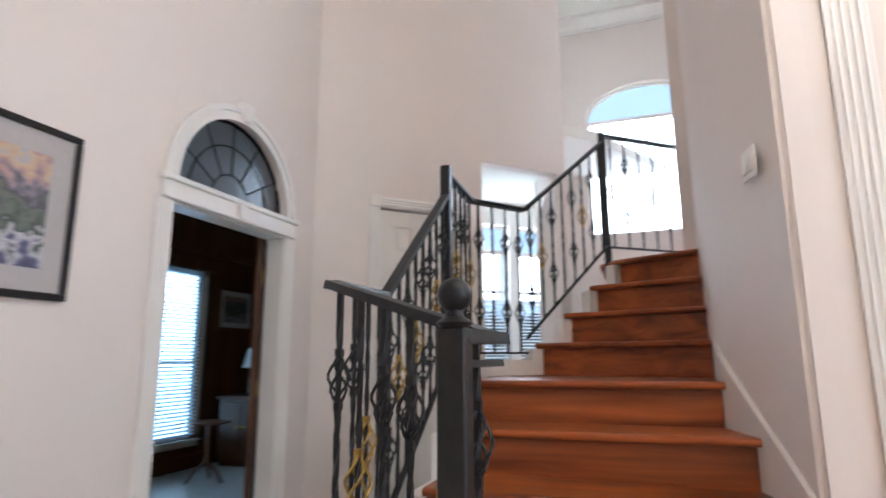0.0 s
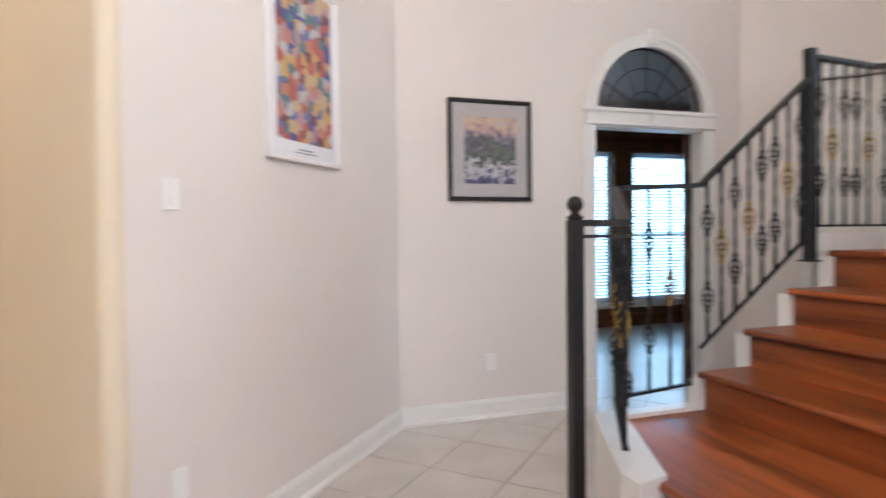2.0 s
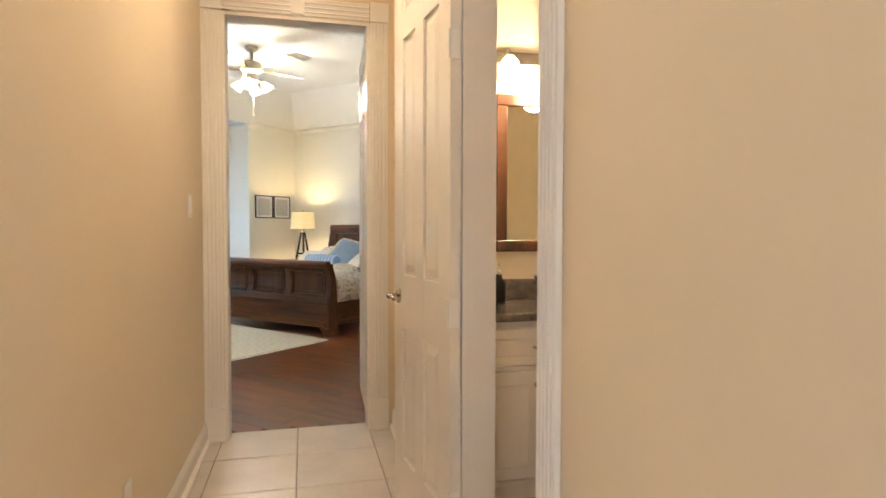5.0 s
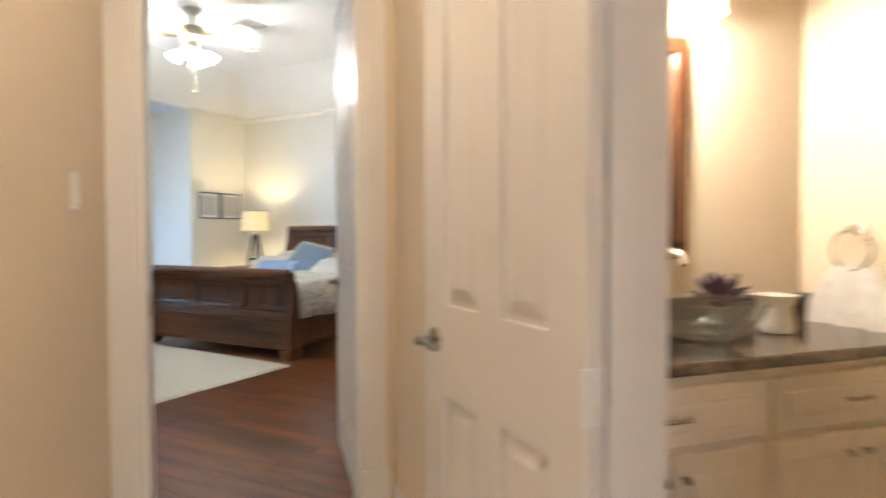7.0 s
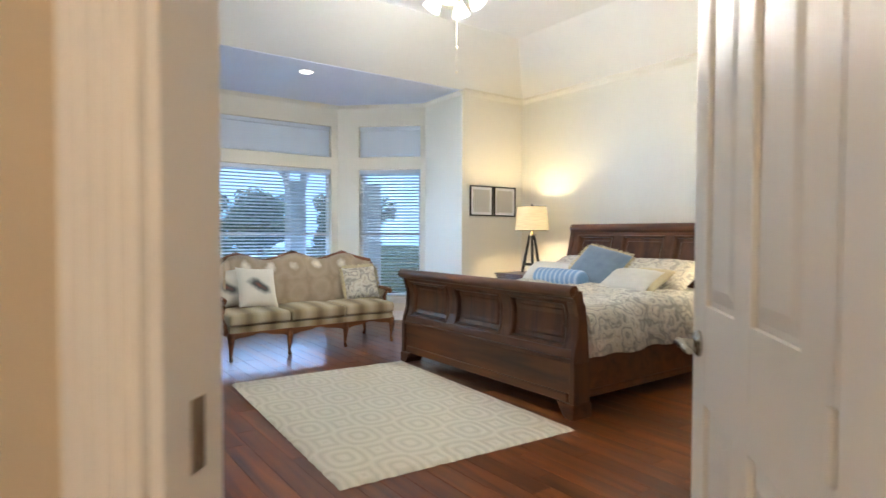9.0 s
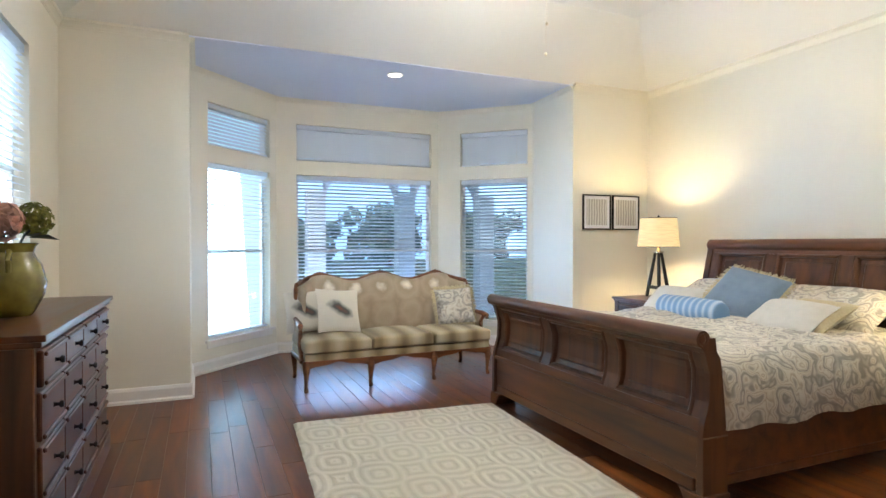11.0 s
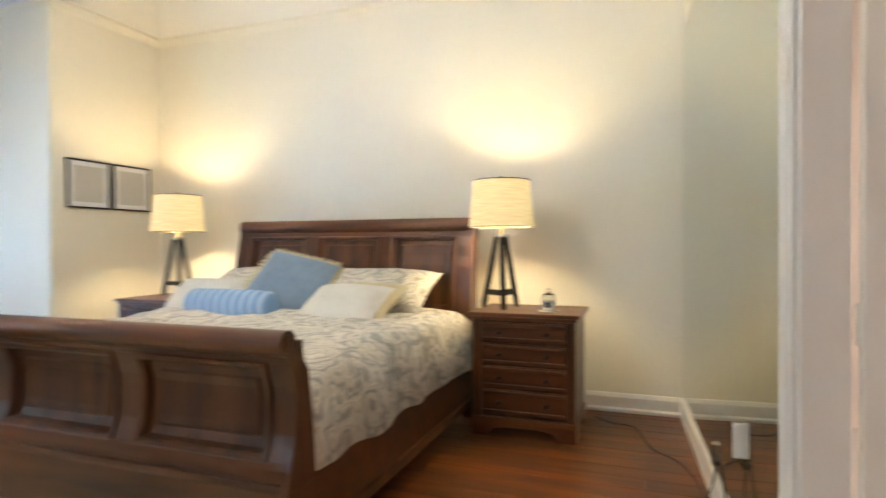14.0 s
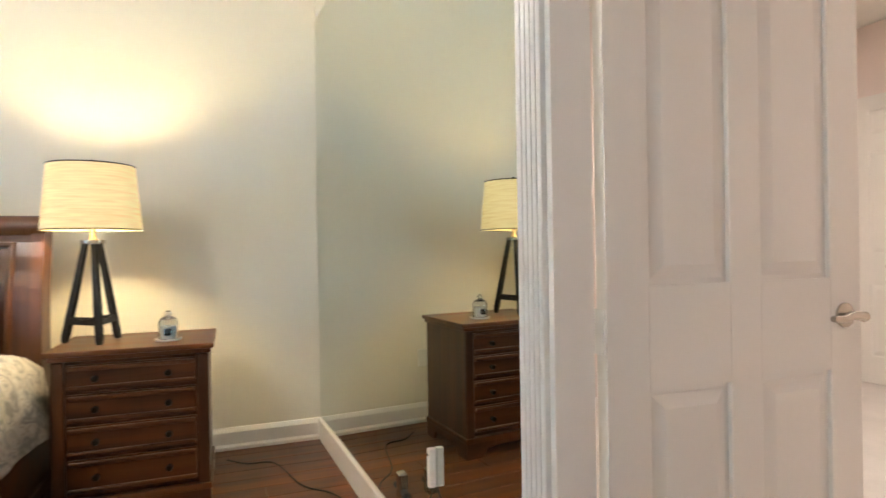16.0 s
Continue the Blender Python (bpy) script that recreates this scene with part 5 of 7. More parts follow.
# ---- bedroom: fabrics ----
def fabric(name, kind, cols, scale=6.0, rough=0.9, bump=0.35):
    """Woven cloth with a drawn pattern: paisley, medallion, trellis, stripe or plain."""
    m = bpy.data.materials.new(name)
    m.use_nodes = True
    n, l = m.node_tree.nodes, m.node_tree.links
    b = n["Principled BSDF"]
    b.inputs["Roughness"].default_value = rough
    b.inputs["Sheen Weight"].default_value = 0.15
    tc = n.new("ShaderNodeTexCoord")
    mp = n.new("ShaderNodeMapping")
    l.new(tc.outputs["Object"], mp.inputs[0])
    r = n.new("ShaderNodeValToRGB")
    els = r.color_ramp.elements
    els.remove(els[1])
    els[0].color = (*cols[0], 1)
    for i, c in enumerate(cols[1:]):
        e = els.new((i + 1) / (len(cols) - 1))
        e.color = (*c, 1)
    if kind == "paisley":
        no = n.new("ShaderNodeTexNoise")
        no.inputs["Scale"].default_value, no.inputs["Detail"].default_value = scale * 0.5, 2
        l.new(mp.outputs[0], no.inputs["Vector"])
        w = n.new("ShaderNodeTexWave")
        w.wave_type, w.wave_profile = "RINGS", "SIN"
        w.inputs["Scale"].default_value, w.inputs["Distortion"].default_value, w.inputs["Detail"].default_value, w.inputs["Detail Scale"].default_value = scale * 0.35, 14, 2.5, 1.2
        l.new(no.outputs[1], w.inputs["Vector"])
        src = w.outputs[1]
    elif kind == "medallion":
        v = n.new("ShaderNodeTexVoronoi")
        v.inputs["Scale"].default_value, v.inputs["Randomness"].default_value = scale, 0.12
        l.new(mp.outputs[0], v.inputs["Vector"])
        no = n.new("ShaderNodeTexNoise")
        no.inputs["Scale"].default_value = scale * 4
        l.new(mp.outputs[0], no.inputs["Vector"])
        ma = n.new("ShaderNodeMath")
        ma.operation = "MULTIPLY_ADD"
        ma.inputs[1].default_value = 0.28
        l.new(no.outputs[0], ma.inputs[0])
        l.new(v.outputs["Distance"], ma.inputs[2])
        src = ma.outputs[0]
    elif kind == "trellis":
        mp.inputs["Rotation"].default_value = (0, 0, radians(45))
        v = n.new("ShaderNodeTexVoronoi")
        v.inputs["Scale"].default_value, v.inputs["Randomness"].default_value = scale, 0.0
        v.distance = "MINKOWSKI"
        v.inputs["Exponent"].default_value = 1.35
        mp.inputs["Scale"].default_value = (0.95, 0.75, 1)
        l.new(mp.outputs[0], v.inputs["Vector"])
        ma = n.new("ShaderNodeMath")
        ma.operation = "PINGPONG"
        ma.inputs[1].default_value = 0.11
        l.new(v.outputs["Distance"], ma.inputs[0])
        m2 = n.new("ShaderNodeMath")
        m2.operation = "MULTIPLY"
        m2.inputs[1].default_value = 9.0
        l.new(ma.outputs[0], m2.inputs[0])
        src = m2.outputs[0]
    elif kind == "bird":
        mp.inputs["Rotation"].default_value = (0, radians(28), 0)
        mp.vector_type = "TEXTURE"
        mp.inputs["Scale"].default_value = (0.28, 100.0, 0.135)
        no = n.new("ShaderNodeTexNoise")
        no.inputs["Scale"].default_value = scale
        l.new(tc.outputs["Object"], no.inputs["Vector"])
        ln = n.new("ShaderNodeVectorMath")
        ln.operation = "LENGTH"
        l.new(mp.outputs[0], ln.inputs[0])
        ma = n.new("ShaderNodeMath")
        ma.operation = "MULTIPLY_ADD"
        ma.inputs[1].default_value = 0.5
        l.new(no.outputs[0], ma.inputs[0])
        l.new(ln.outputs["Value"], ma.inputs[2])
        src = ma.outputs[0]
    elif kind == "stripe":
        w = n.new("ShaderNodeTexWave")
        w.bands_direction = "X"
        w.inputs["Scale"].default_value, w.inputs["Distortion"].default_value = scale, 0.3
        l.new(mp.outputs[0], w.inputs["Vector"])
        src = w.outputs[1]
    else:
        no = n.new("ShaderNodeTexNoise")
        no.inputs["Scale"].default_value, no.inputs["Detail"].default_value = scale, 4
        l.new(mp.outputs[0], no.inputs["Vector"])
        src = no.outputs[0]
    l.new(src, r.inputs[0])
    l.new(r.outputs[0], b.inputs["Base Color"])
    fn = n.new("ShaderNodeTexNoise")
    fn.inputs["Scale"].default_value, fn.inputs["Detail"].default_value = 260, 2
    l.new(mp.outputs[0], fn.inputs["Vector"])
    ad = n.new("ShaderNodeMath")
    ad.operation = "MULTIPLY_ADD"
    ad.inputs[1].default_value = 0.35
    l.new(fn.outputs[0], ad.inputs[0])
    l.new(src, ad.inputs[2])
    bp = n.new("ShaderNodeBump")
    bp.inputs["Strength"].default_value, bp.inputs["Distance"].default_value = bump, 0.006
    l.new(ad.outputs[0], bp.inputs["Height"])
    l.new(bp.outputs[0], b.inputs["Normal"])
    return m


DUVET = fabric("paisley_duvet_cotton", "paisley", ((0.31, 0.295, 0.265), (0.54, 0.51, 0.45), (0.66, 0.63, 0.56), (0.44, 0.385, 0.30), (0.66, 0.63, 0.56)), 7.6, bump=0.12)
BLUE_CLOTH = fabric("dusty_blue_velvet", "plain", ((0.13, 0.19, 0.28), (0.20, 0.28, 0.38)), 14)
STRIPE_CLOTH = fabric("blue_stripe_cotton", "stripe", ((0.16, 0.30, 0.52), (0.22, 0.36, 0.58), (0.42, 0.52, 0.66)), 5)
WHITE_CLOTH = fabric("off_white_cotton", "plain", ((0.58, 0.56, 0.52), (0.70, 0.68, 0.63)), 18)
FRINGE = fabric("cream_fringe", "plain", ((0.44, 0.36, 0.20), (0.62, 0.54, 0.36)), 60)
RUG_WOOL = fabric("cream_trellis_rug_wool", "trellis", ((0.525, 0.495, 0.395), (0.60, 0.565, 0.455), (0.65, 0.615, 0.51)), 3.6, 0.95, 0.9)
SOFA_CLOTH = fabric("taupe_medallion_damask", "medallion", ((0.78, 0.73, 0.65), (0.76, 0.70, 0.61), (0.33, 0.26, 0.18), (0.40, 0.32, 0.23), (0.31, 0.24, 0.165), (0.38, 0.30, 0.215)), 3.6, bump=0.2)
SOFA_STRIPE = fabric("olive_stripe_damask", "stripe", ((0.19, 0.145, 0.08), (0.31, 0.255, 0.15), (0.37, 0.315, 0.20), (0.45, 0.39, 0.27)), 1.3, bump=0.2)
PHEASANT = fabric("bird_print_linen", "bird", ((0.24, 0.075, 0.035), (0.20, 0.06, 0.03), (0.07, 0.075, 0.07), (0.66, 0.62, 0.54), (0.68, 0.64, 0.56)), 9.0)


def lit_linen():
    m = bpy.data.materials.new("lit_linen_shade")
    m.use_nodes = True
    n, l = m.node_tree.nodes, m.node_tree.links
    b = n["Principled BSDF"]
    tc, mp, no, r = n.new("ShaderNodeTexCoord"), n.new("ShaderNodeMapping"), n.new("ShaderNodeTexNoise"), n.new("ShaderNodeValToRGB")
    mp.inputs["Scale"].default_value = (8, 8, 120)
    no.inputs["Scale"].default_value, no.inputs["Detail"].default_value = 1.0, 4
    l.new(tc.outputs["Object"], mp.inputs[0])
    l.new(mp.outputs[0], no.inputs["Vector"])
    r.color_ramp.elements[0].color, r.color_ramp.elements[1].color = (0.80, 0.56, 0.22, 1), (1.0, 0.80, 0.40, 1)
    r.color_ramp.elements[0].position, r.color_ramp.elements[1].position = 0.3, 0.62
    l.new(no.outputs[0], r.inputs[0])
    b.inputs["Base Color"].default_value = (0.42, 0.34, 0.20, 1)
    b.inputs["Roughness"].default_value = 0.9
    l.new(r.outputs[0], b.inputs["Emission Color"])
    b.inputs["Emission Strength"].default_value = 0.72
    return m


LINEN = lit_linen()


# ---- sleigh bed ----
def interp(tab, z):
    for (z0, x0), (z1, x1) in zip(tab, tab[1:]):
        if z <= z1:
            u = (z - z0) / (z1 - z0)
            u = u * u * (3 - 2 * u) * 0.5 + u * 0.5
            return x0 + (x1 - x0) * u
    return tab[-1][1]


def curved(tab, y0, y1, z0, z1, front, back, n=8, edge=0.0):
    """A board that follows a curved upright profile; front and back are offsets from it."""
    zs = [z0 + (z1 - z0) * i / n for i in range(n + 1)]
    ring = [(interp(tab, z) + front - (edge if i in (0, n) else 0), z) for i, z in enumerate(zs)] + [(interp(tab, z) + back, z) for z in zs[::-1]]
    return prism(bmesh.new(), [(x, y0, z) for x, z in ring], (0, y1 - y0, 0))


def panelled(bed, tab, y0, y1, z0, z1, zt, n, name):
    """Frame and raised panels on a curved board."""
    w = (y1 - y0)
    b = part(name, curved(tab, y0, y1, z0 - 0.02, zt, -0.030, -0.062, 12), WALNUT, bed)
    part("top_rail", curved(tab, y0, y1, z1, zt, 0.006, -0.032, 5), WALNUT, b)
    part("lower_rail", curved(tab, y0, y1, z0 - 0.02, z0 + 0.05, 0.006, -0.032, 3), WALNUT, b)
    st = 0.09
    for i in range(n + 1):
        c = y0 + w * i / n
        a, e = max(y0, c - st / 2 - (0.02 if i in (0, n) else 0)), min(y1, c + st / 2 + (0.02 if i in (0, n) else 0))
        part("stile", curved(tab, a, e, z0 + 0.051, z1 - 0.001, 0.005, -0.032, 8), WALNUT_V, b)
    for i in range(n):
        a, e = y0 + w * i / n + st / 2 + 0.004, y0 + w * (i + 1) / n - st / 2 - 0.004
        if i == 0:
            a += 0.02
        if i == n - 1:
            e -= 0.02
        bm = bmesh.new()
        lo, hi = z0 + 0.046, z1 + 0.004
        cut = (0.0, 0.006, 0.016, 0.026, 0.032, 0.062, 0.072)
        sink = (0.004, 0.014, 0.014, 0.006, -0.022, -0.022, -0.012)

        def depth(d):
            for (d0, h0), (d1, h1) in zip(zip(cut, sink), zip(cut[1:], sink[1:])):
                if d <= d1:
                    return h0 + (h1 - h0) * max(0.0, d - d0) / (d1 - d0)
            return sink[-1]

        zs = [lo + c for c in cut] + [lo + cut[-1] + (hi - lo - 2 * cut[-1]) * k / 6 for k in range(1, 6)] + [hi - c for c in cut[::-1]]
        ys = [a + c for c in cut] + [e - c for c in cut[::-1]]
        g = [[bm.verts.new((interp(tab, z) + depth(min(z - lo, hi - z, y - a, e - y)), y, z)) for y in ys] for z in zs]
        for p in range(len(zs) - 1):
            for q in range(len(ys) - 1):
                bm.faces.new((g[p][q], g[p][q + 1], g[p + 1][q + 1], g[p + 1][q]))
        part("panel", bm, WALNUT_V, b)
    return b


BX, BY0, BY1 = -5.33, -7.27, -5.17
bed = thing("sleigh_bed", Matrix.Identity(4), "dark walnut sleigh bed with panelled curved head and footboard", "bed")
FOOT = [(0.0, 0.0), (0.36, 0.0), (0.42, -0.010), (0.54, -0.045), (0.66, -0.050), (0.76, -0.020), (0.84, 0.030), (0.90, 0.045)]
FOOT = [(z, BX + x) for z, x in FOOT]
panelled(bed, FOOT, BY0 + 0.03, BY1 - 0.03, 0.40, 0.765, 0.82, 3, "footboard")
bm = bmesh.new()
prism(bm, [(BX - 0.04, BY0 + 0.03, 0.11), (BX - 0.002, BY0 + 0.03, 0.11), (BX - 0.002, BY0 + 0.03, 0.37), (BX - 0.04, BY0 + 0.03, 0.37)], (0, BY1 - BY0 - 0.06, 0))
part("lower_board", bm, WALNUT, bed)
part("waist_moulding", B((BX - 0.06, BY0 + 0.028, 0.362), (BX + 0.016, BY1 - 0.028, 0.392), 0.008, 2), WALNUT, bed)
part("base_moulding", B((BX - 0.045, BY0 + 0.06, 0.10), (BX + 0.014, BY1 - 0.06, 0.16), 0.008, 2), WALNUT, bed)
bm = bmesh.new()
tube(bm, [(BX + 0.022, BY0 - 0.004, 0.838), (BX + 0.022, BY1 + 0.004, 0.838)], 0.042, 18)
part("top_roll", bm, WALNUT, bed, smooth=True)
for y0, y1 in ((BY0, BY0 + 0.032), (BY1 - 0.032, BY1)):
    ring = [(interp(FOOT, z) + 0.022, z) for z in [0.37 + 0.47 * i / 14 for i in range(15)]]
    inner_edge = [(BX - 0.135 + 0.055 * max(0, (z - 0.37) / 0.47) ** 1.3 + (0.02 if z > 0.75 else 0), z) for z in [0.37 + 0.47 * i / 14 for i in range(15)]]
    p = part("scroll_post", prism(bmesh.new(), [(x, y0, z) for x, z in ring + inner_edge[::-1]], (0, y1 - y0, 0)), WALNUT_V, bed)
    part("lower_post", B((BX - 0.14, y0 - 0.006, 0.09), (BX + 0.02, y1 + 0.006, 0.372), 0.004), WALNUT_V, bed)
    yc = (y0 + y1) / 2
    for ye in (y0 - 0.004, y1 + 0.004):
        bm = lathe(bmesh.new(), [(0.03, -0.006), (0.03, 0.006), (0.018, 0.008), (0.016, 0.004), (0.008, 0.006), (0.0, 0.009)], 18)
        part("rosette", bm, WALNUT, p, smooth=True, m=pose(BX + 0.022, ye, 0.838, 90 if ye < yc else -90, 0, 0))
    bm = bmesh.new()
    s = 1 if y0 > -6 else -1
    a, e = (y0 - 0.11, y1 + 0.012) if s > 0 else (y0 - 0.012, y1 + 0.11)
    prism(bm, [(BX - 0.15, yy, zz) for yy, zz in ((a, 0.1), (e, 0.1), (e, 0.0), (e - 0.0, 0.0), (a + 0.07 if s > 0 else e - 0.07, 0.0), (a + 0.05 if s > 0 else e - 0.05, 0.05))] if s > 0 else [(BX - 0.15, yy, zz) for yy, zz in ((a, 0.1), (e, 0.1), (e - 0.05, 0.05), (e - 0.07, 0.0), (a, 0.0))], (0.18, 0, 0))
    bmesh.ops.bevel(bm, geom=list(bm.edges), offset=0.006, segments=1, affect="EDGES")
    part("bracket_foot", bm, WALNUT, bed)
# headboard
HX, HY0, HY1 = -7.44, -7.14, -5.235
HEAD = [(z, HX + x) for z, x in ((0.0, 0.0), (0.75, 0.0), (0.95, -0.015), (1.10, -0.05), (1.20, -0.075), (1.30, -0.09), (1.4, -0.095))]
panelled(bed, HEAD, HY0 + 0.05, HY1 - 0.05, 0.62, 1.20, 1.26, 3, "headboard")
bm = bmesh.new()
tube(bm, [(HX - 0.105, HY0 - 0.002, 1.272), (HX - 0.105, HY1 + 0.002, 1.272)], 0.052, 18)
part("top_roll", bm, WALNUT, bed, smooth=True)
for y0, y1 in ((HY0, HY0 + 0.055), (HY1 - 0.055, HY1)):
    zz = [0.0 + 1.27 * i / 18 for i in range(19)]
    part("head_post", prism(bmesh.new(), [(interp(HEAD, z) + 0.018, y0, z) for z in zz] + [(interp(HEAD, z) - 0.10 - 0.05 * (1 - z / 1.3), y0, z) for z in zz[::-1]], (0, y1 - y0, 0)), WALNUT_V, bed)
part("ledge", B((HX - 0.01, HY0 + 0.06, 0.655), (HX + 0.03, HY1 - 0.06, 0.68), 0.004), WALNUT, bed)
# side rails
for y0, y1 in ((BY0 + 0.05, BY0 + 0.09), (BY1 - 0.075, BY1 - 0.035)):
    r = part("side_rail", B((HX + 0.02, y0, 0.13), (BX - 0.13, y1, 0.42), 0.004), WALNUT, bed)
    part("rail_moulding", B((HX + 0.03, y0 - 0.012, 0.115), (BX - 0.14, y1 + 0.012, 0.165), 0.008, 2), WALNUT, r)
    part("rail_cap", B((HX + 0.03, y0 - 0.006, 0.405), (BX - 0.14, y1 + 0.006, 0.43), 0.006, 2), WALNUT, r)
tagged(part("mattress", B((HX + 0.03, BY0 + 0.11, 0.20), (BX - 0.16, BY1 - 0.095, 0.62), 0.06, 3), WHITE_CLOTH, smooth=True), "white mattress on the sleigh bed, under duvet", "mattress")


def cloth_slab(name, x0, x1, y0, y1, zlo, ztop, crown, mat, seed, nx=40, ny=40, puff=0.02):
    """A thick soft cover with sagging, wrinkled top and rounded edges."""
    bm = bmesh.new()
    g = []
    for i in range(nx + 1):
        row = []
        for j in range(ny + 1):
            u, v = i / nx, j / ny
            ex, ey = min(u, 1 - u) * (x1 - x0), min(v, 1 - v) * (y1 - y0)
            fall_y = max(0.0, 1 - ey / 0.16)
            fall_x = max(0.0, 1 - ex / 0.10)
            f = max(fall_x, fall_y)
            z = ztop + crown * math.sin(math.pi * v) * 0.8 - (ztop - zlo) * (1 - math.sqrt(max(0.0, 1 - f ** 2.4)))
            wv = noise.noise((u * 9 + seed, v * 7, 0.3)) * puff + noise.noise((u * 22, v * 19 + seed, 1.7)) * puff * 0.35
            yy = y0 + (y1 - y0) * v
            if fall_y > 0.5:
                yy += (0.03 * math.sin(u * 31 + seed) + 0.02 * math.sin(u * 11)) * (1 if v > 0.5 else -1) * (fall_y - 0.5)
            row.append(bm.verts.new((x0 + (x1 - x0) * u, yy, z + wv * (1 - f * 0.4))))
        g.append(row)
    for i in range(nx):
        for j in range(ny):
            bm.faces.new((g[i][j], g[i + 1][j], g[i + 1][j + 1], g[i][j + 1]))
    ob = part(name, bm, mat, smooth=True)
    so = ob.modifiers.new("thick", "SOLIDIFY")
    so.thickness, so.offset = 0.02, -1
    return ob


tagged(cloth_slab("duvet", HX + 0.04, BX - 0.13, BY0 + 0.045, BY1 + 0.012, 0.39, 0.715, 0.045, DUVET, 3.0, puff=0.034), "cream and grey paisley duvet spread over the bed", "duvet")


def cushion(name, w, h, t, m, mat, label, fringe=False, seed=0.0):
    """A stuffed cushion, pinched at the corners, x across, z up."""
    n = 18
    c = thing(name, m, label, "pillow") if fringe else None
    bm = bmesh.new()
    g = {}
    for s in (-1, 1):
        for i in range(n + 1):
            for j in range(n + 1):
                u, v = 2 * i / n - 1, 2 * j / n - 1
                if s == 1 and (i in (0, n) or j in (0, n)):
                    g[s, i, j] = g[-1, i, j]
                    continue
                k = (max(0, 1 - abs(u) ** 2.6) * max(0, 1 - abs(v) ** 2.6)) ** 0.5
                pin = 1 - 0.07 * (1 - abs(u) ** 2) * abs(v) ** 3
                pjn = 1 - 0.07 * (1 - abs(v) ** 2) * abs(u) ** 3
                wr = noise.noise((u * 3 + seed, v * 3, s)) * 0.10
                g[s, i, j] = bm.verts.new((u * w / 2 * pjn, s * t / 2 * k * (1 + wr), v * h / 2 * pin))
    for s in (-1, 1):
        for i in range(n):
            for j in range(n):
                q = [g[s, i, j], g[s, i + 1, j], g[s, i + 1, j + 1], g[s, i, j + 1]]
                if len(set(q)) == 4:
                    bm.faces.new(q if s > 0 else q[::-1])
    if not fringe:
        return tagged(part(name, bm, mat, smooth=True, m=m), label, "pillow")
    part("cover", bm, mat, c, smooth=True)
    bm = bmesh.new()
    rng = random.Random(int(seed * 10) + 3)
    for side in range(4):
        for k in range(70):
            f = -1 + 2 * (k + 0.5) / 70
            base = ((f * w / 2 * 0.97, h / 2 * 0.95), (f * w / 2 * 0.97, -h / 2 * 0.95), (w / 2 * 0.95, f * h / 2 * 0.97), (-w / 2 * 0.95, f * h / 2 * 0.97))[side]
            d = ((0, 1), (0, -1), (1, 0), (-1, 0))[side]
            L = rng.uniform(0.028, 0.042)
            tube(bm, [(base[0], 0, base[1]), (base[0] + d[0] * L + rng.uniform(-0.006, 0.006), rng.uniform(-0.012, 0.012), base[1] + d[1] * L + rng.uniform(-0.006, 0.006))], 0.004, 3)
    part("fringe", bm, FRINGE, c, "cream fringe")
    return c


cushion("pillow_sham", 0.86, 0.52, 0.20, pose(-7.16, -5.84, 0.83, -62, 0, 92), DUVET, "paisley pillow sham leaning on headboard", seed=1)
cushion("pillow_sham", 0.86, 0.52, 0.20, pose(-7.16, -6.72, 0.83, -62, 0, 88), DUVET, "paisley pillow sham leaning on headboard", seed=2)
cushion("blue_cushion", 0.50, 0.50, 0.17, pose(-6.95, -6.30, 0.895, -50, 12, 98), BLUE_CLOTH, "dusty blue velvet cushion with cream fringe", True, 4)
cushion("white_cushion", 0.52, 0.34, 0.15, pose(-6.72, -5.78, 0.80, -58, 0, 84), WHITE_CLOTH, "small off-white cushion on paisley duvet", seed=6)
cushion("white_cushion", 0.50, 0.34, 0.15, pose(-6.85, -6.90, 0.80, -52, 0, 96), WHITE_CLOTH, "small off-white cushion on paisley duvet", seed=7)
cushion("cream_cushion", 0.46, 0.34, 0.12, pose(-6.83, -5.70, 0.815, -60, 0, 80), FRINGE, "cream cushion tucked behind white cushion", seed=8)
bm = bmesh.new()
tube(bm, [(-0.31, 0, 0), (-0.30, 0, 0), (-0.27, 0, 0), (0, 0, 0), (0.27, 0, 0), (0.30, 0, 0), (0.31, 0, 0)], 0.1, 24, [0.03, 0.075, 0.092, 0.096, 0.092, 0.075, 0.03])
tagged(part("bolster", bm, STRIPE_CLOTH, smooth=True, m=pose(-6.55, -6.43, 0.79, 0, 0, 86)), "blue striped bolster cushion lying on the duvet", "pillow")


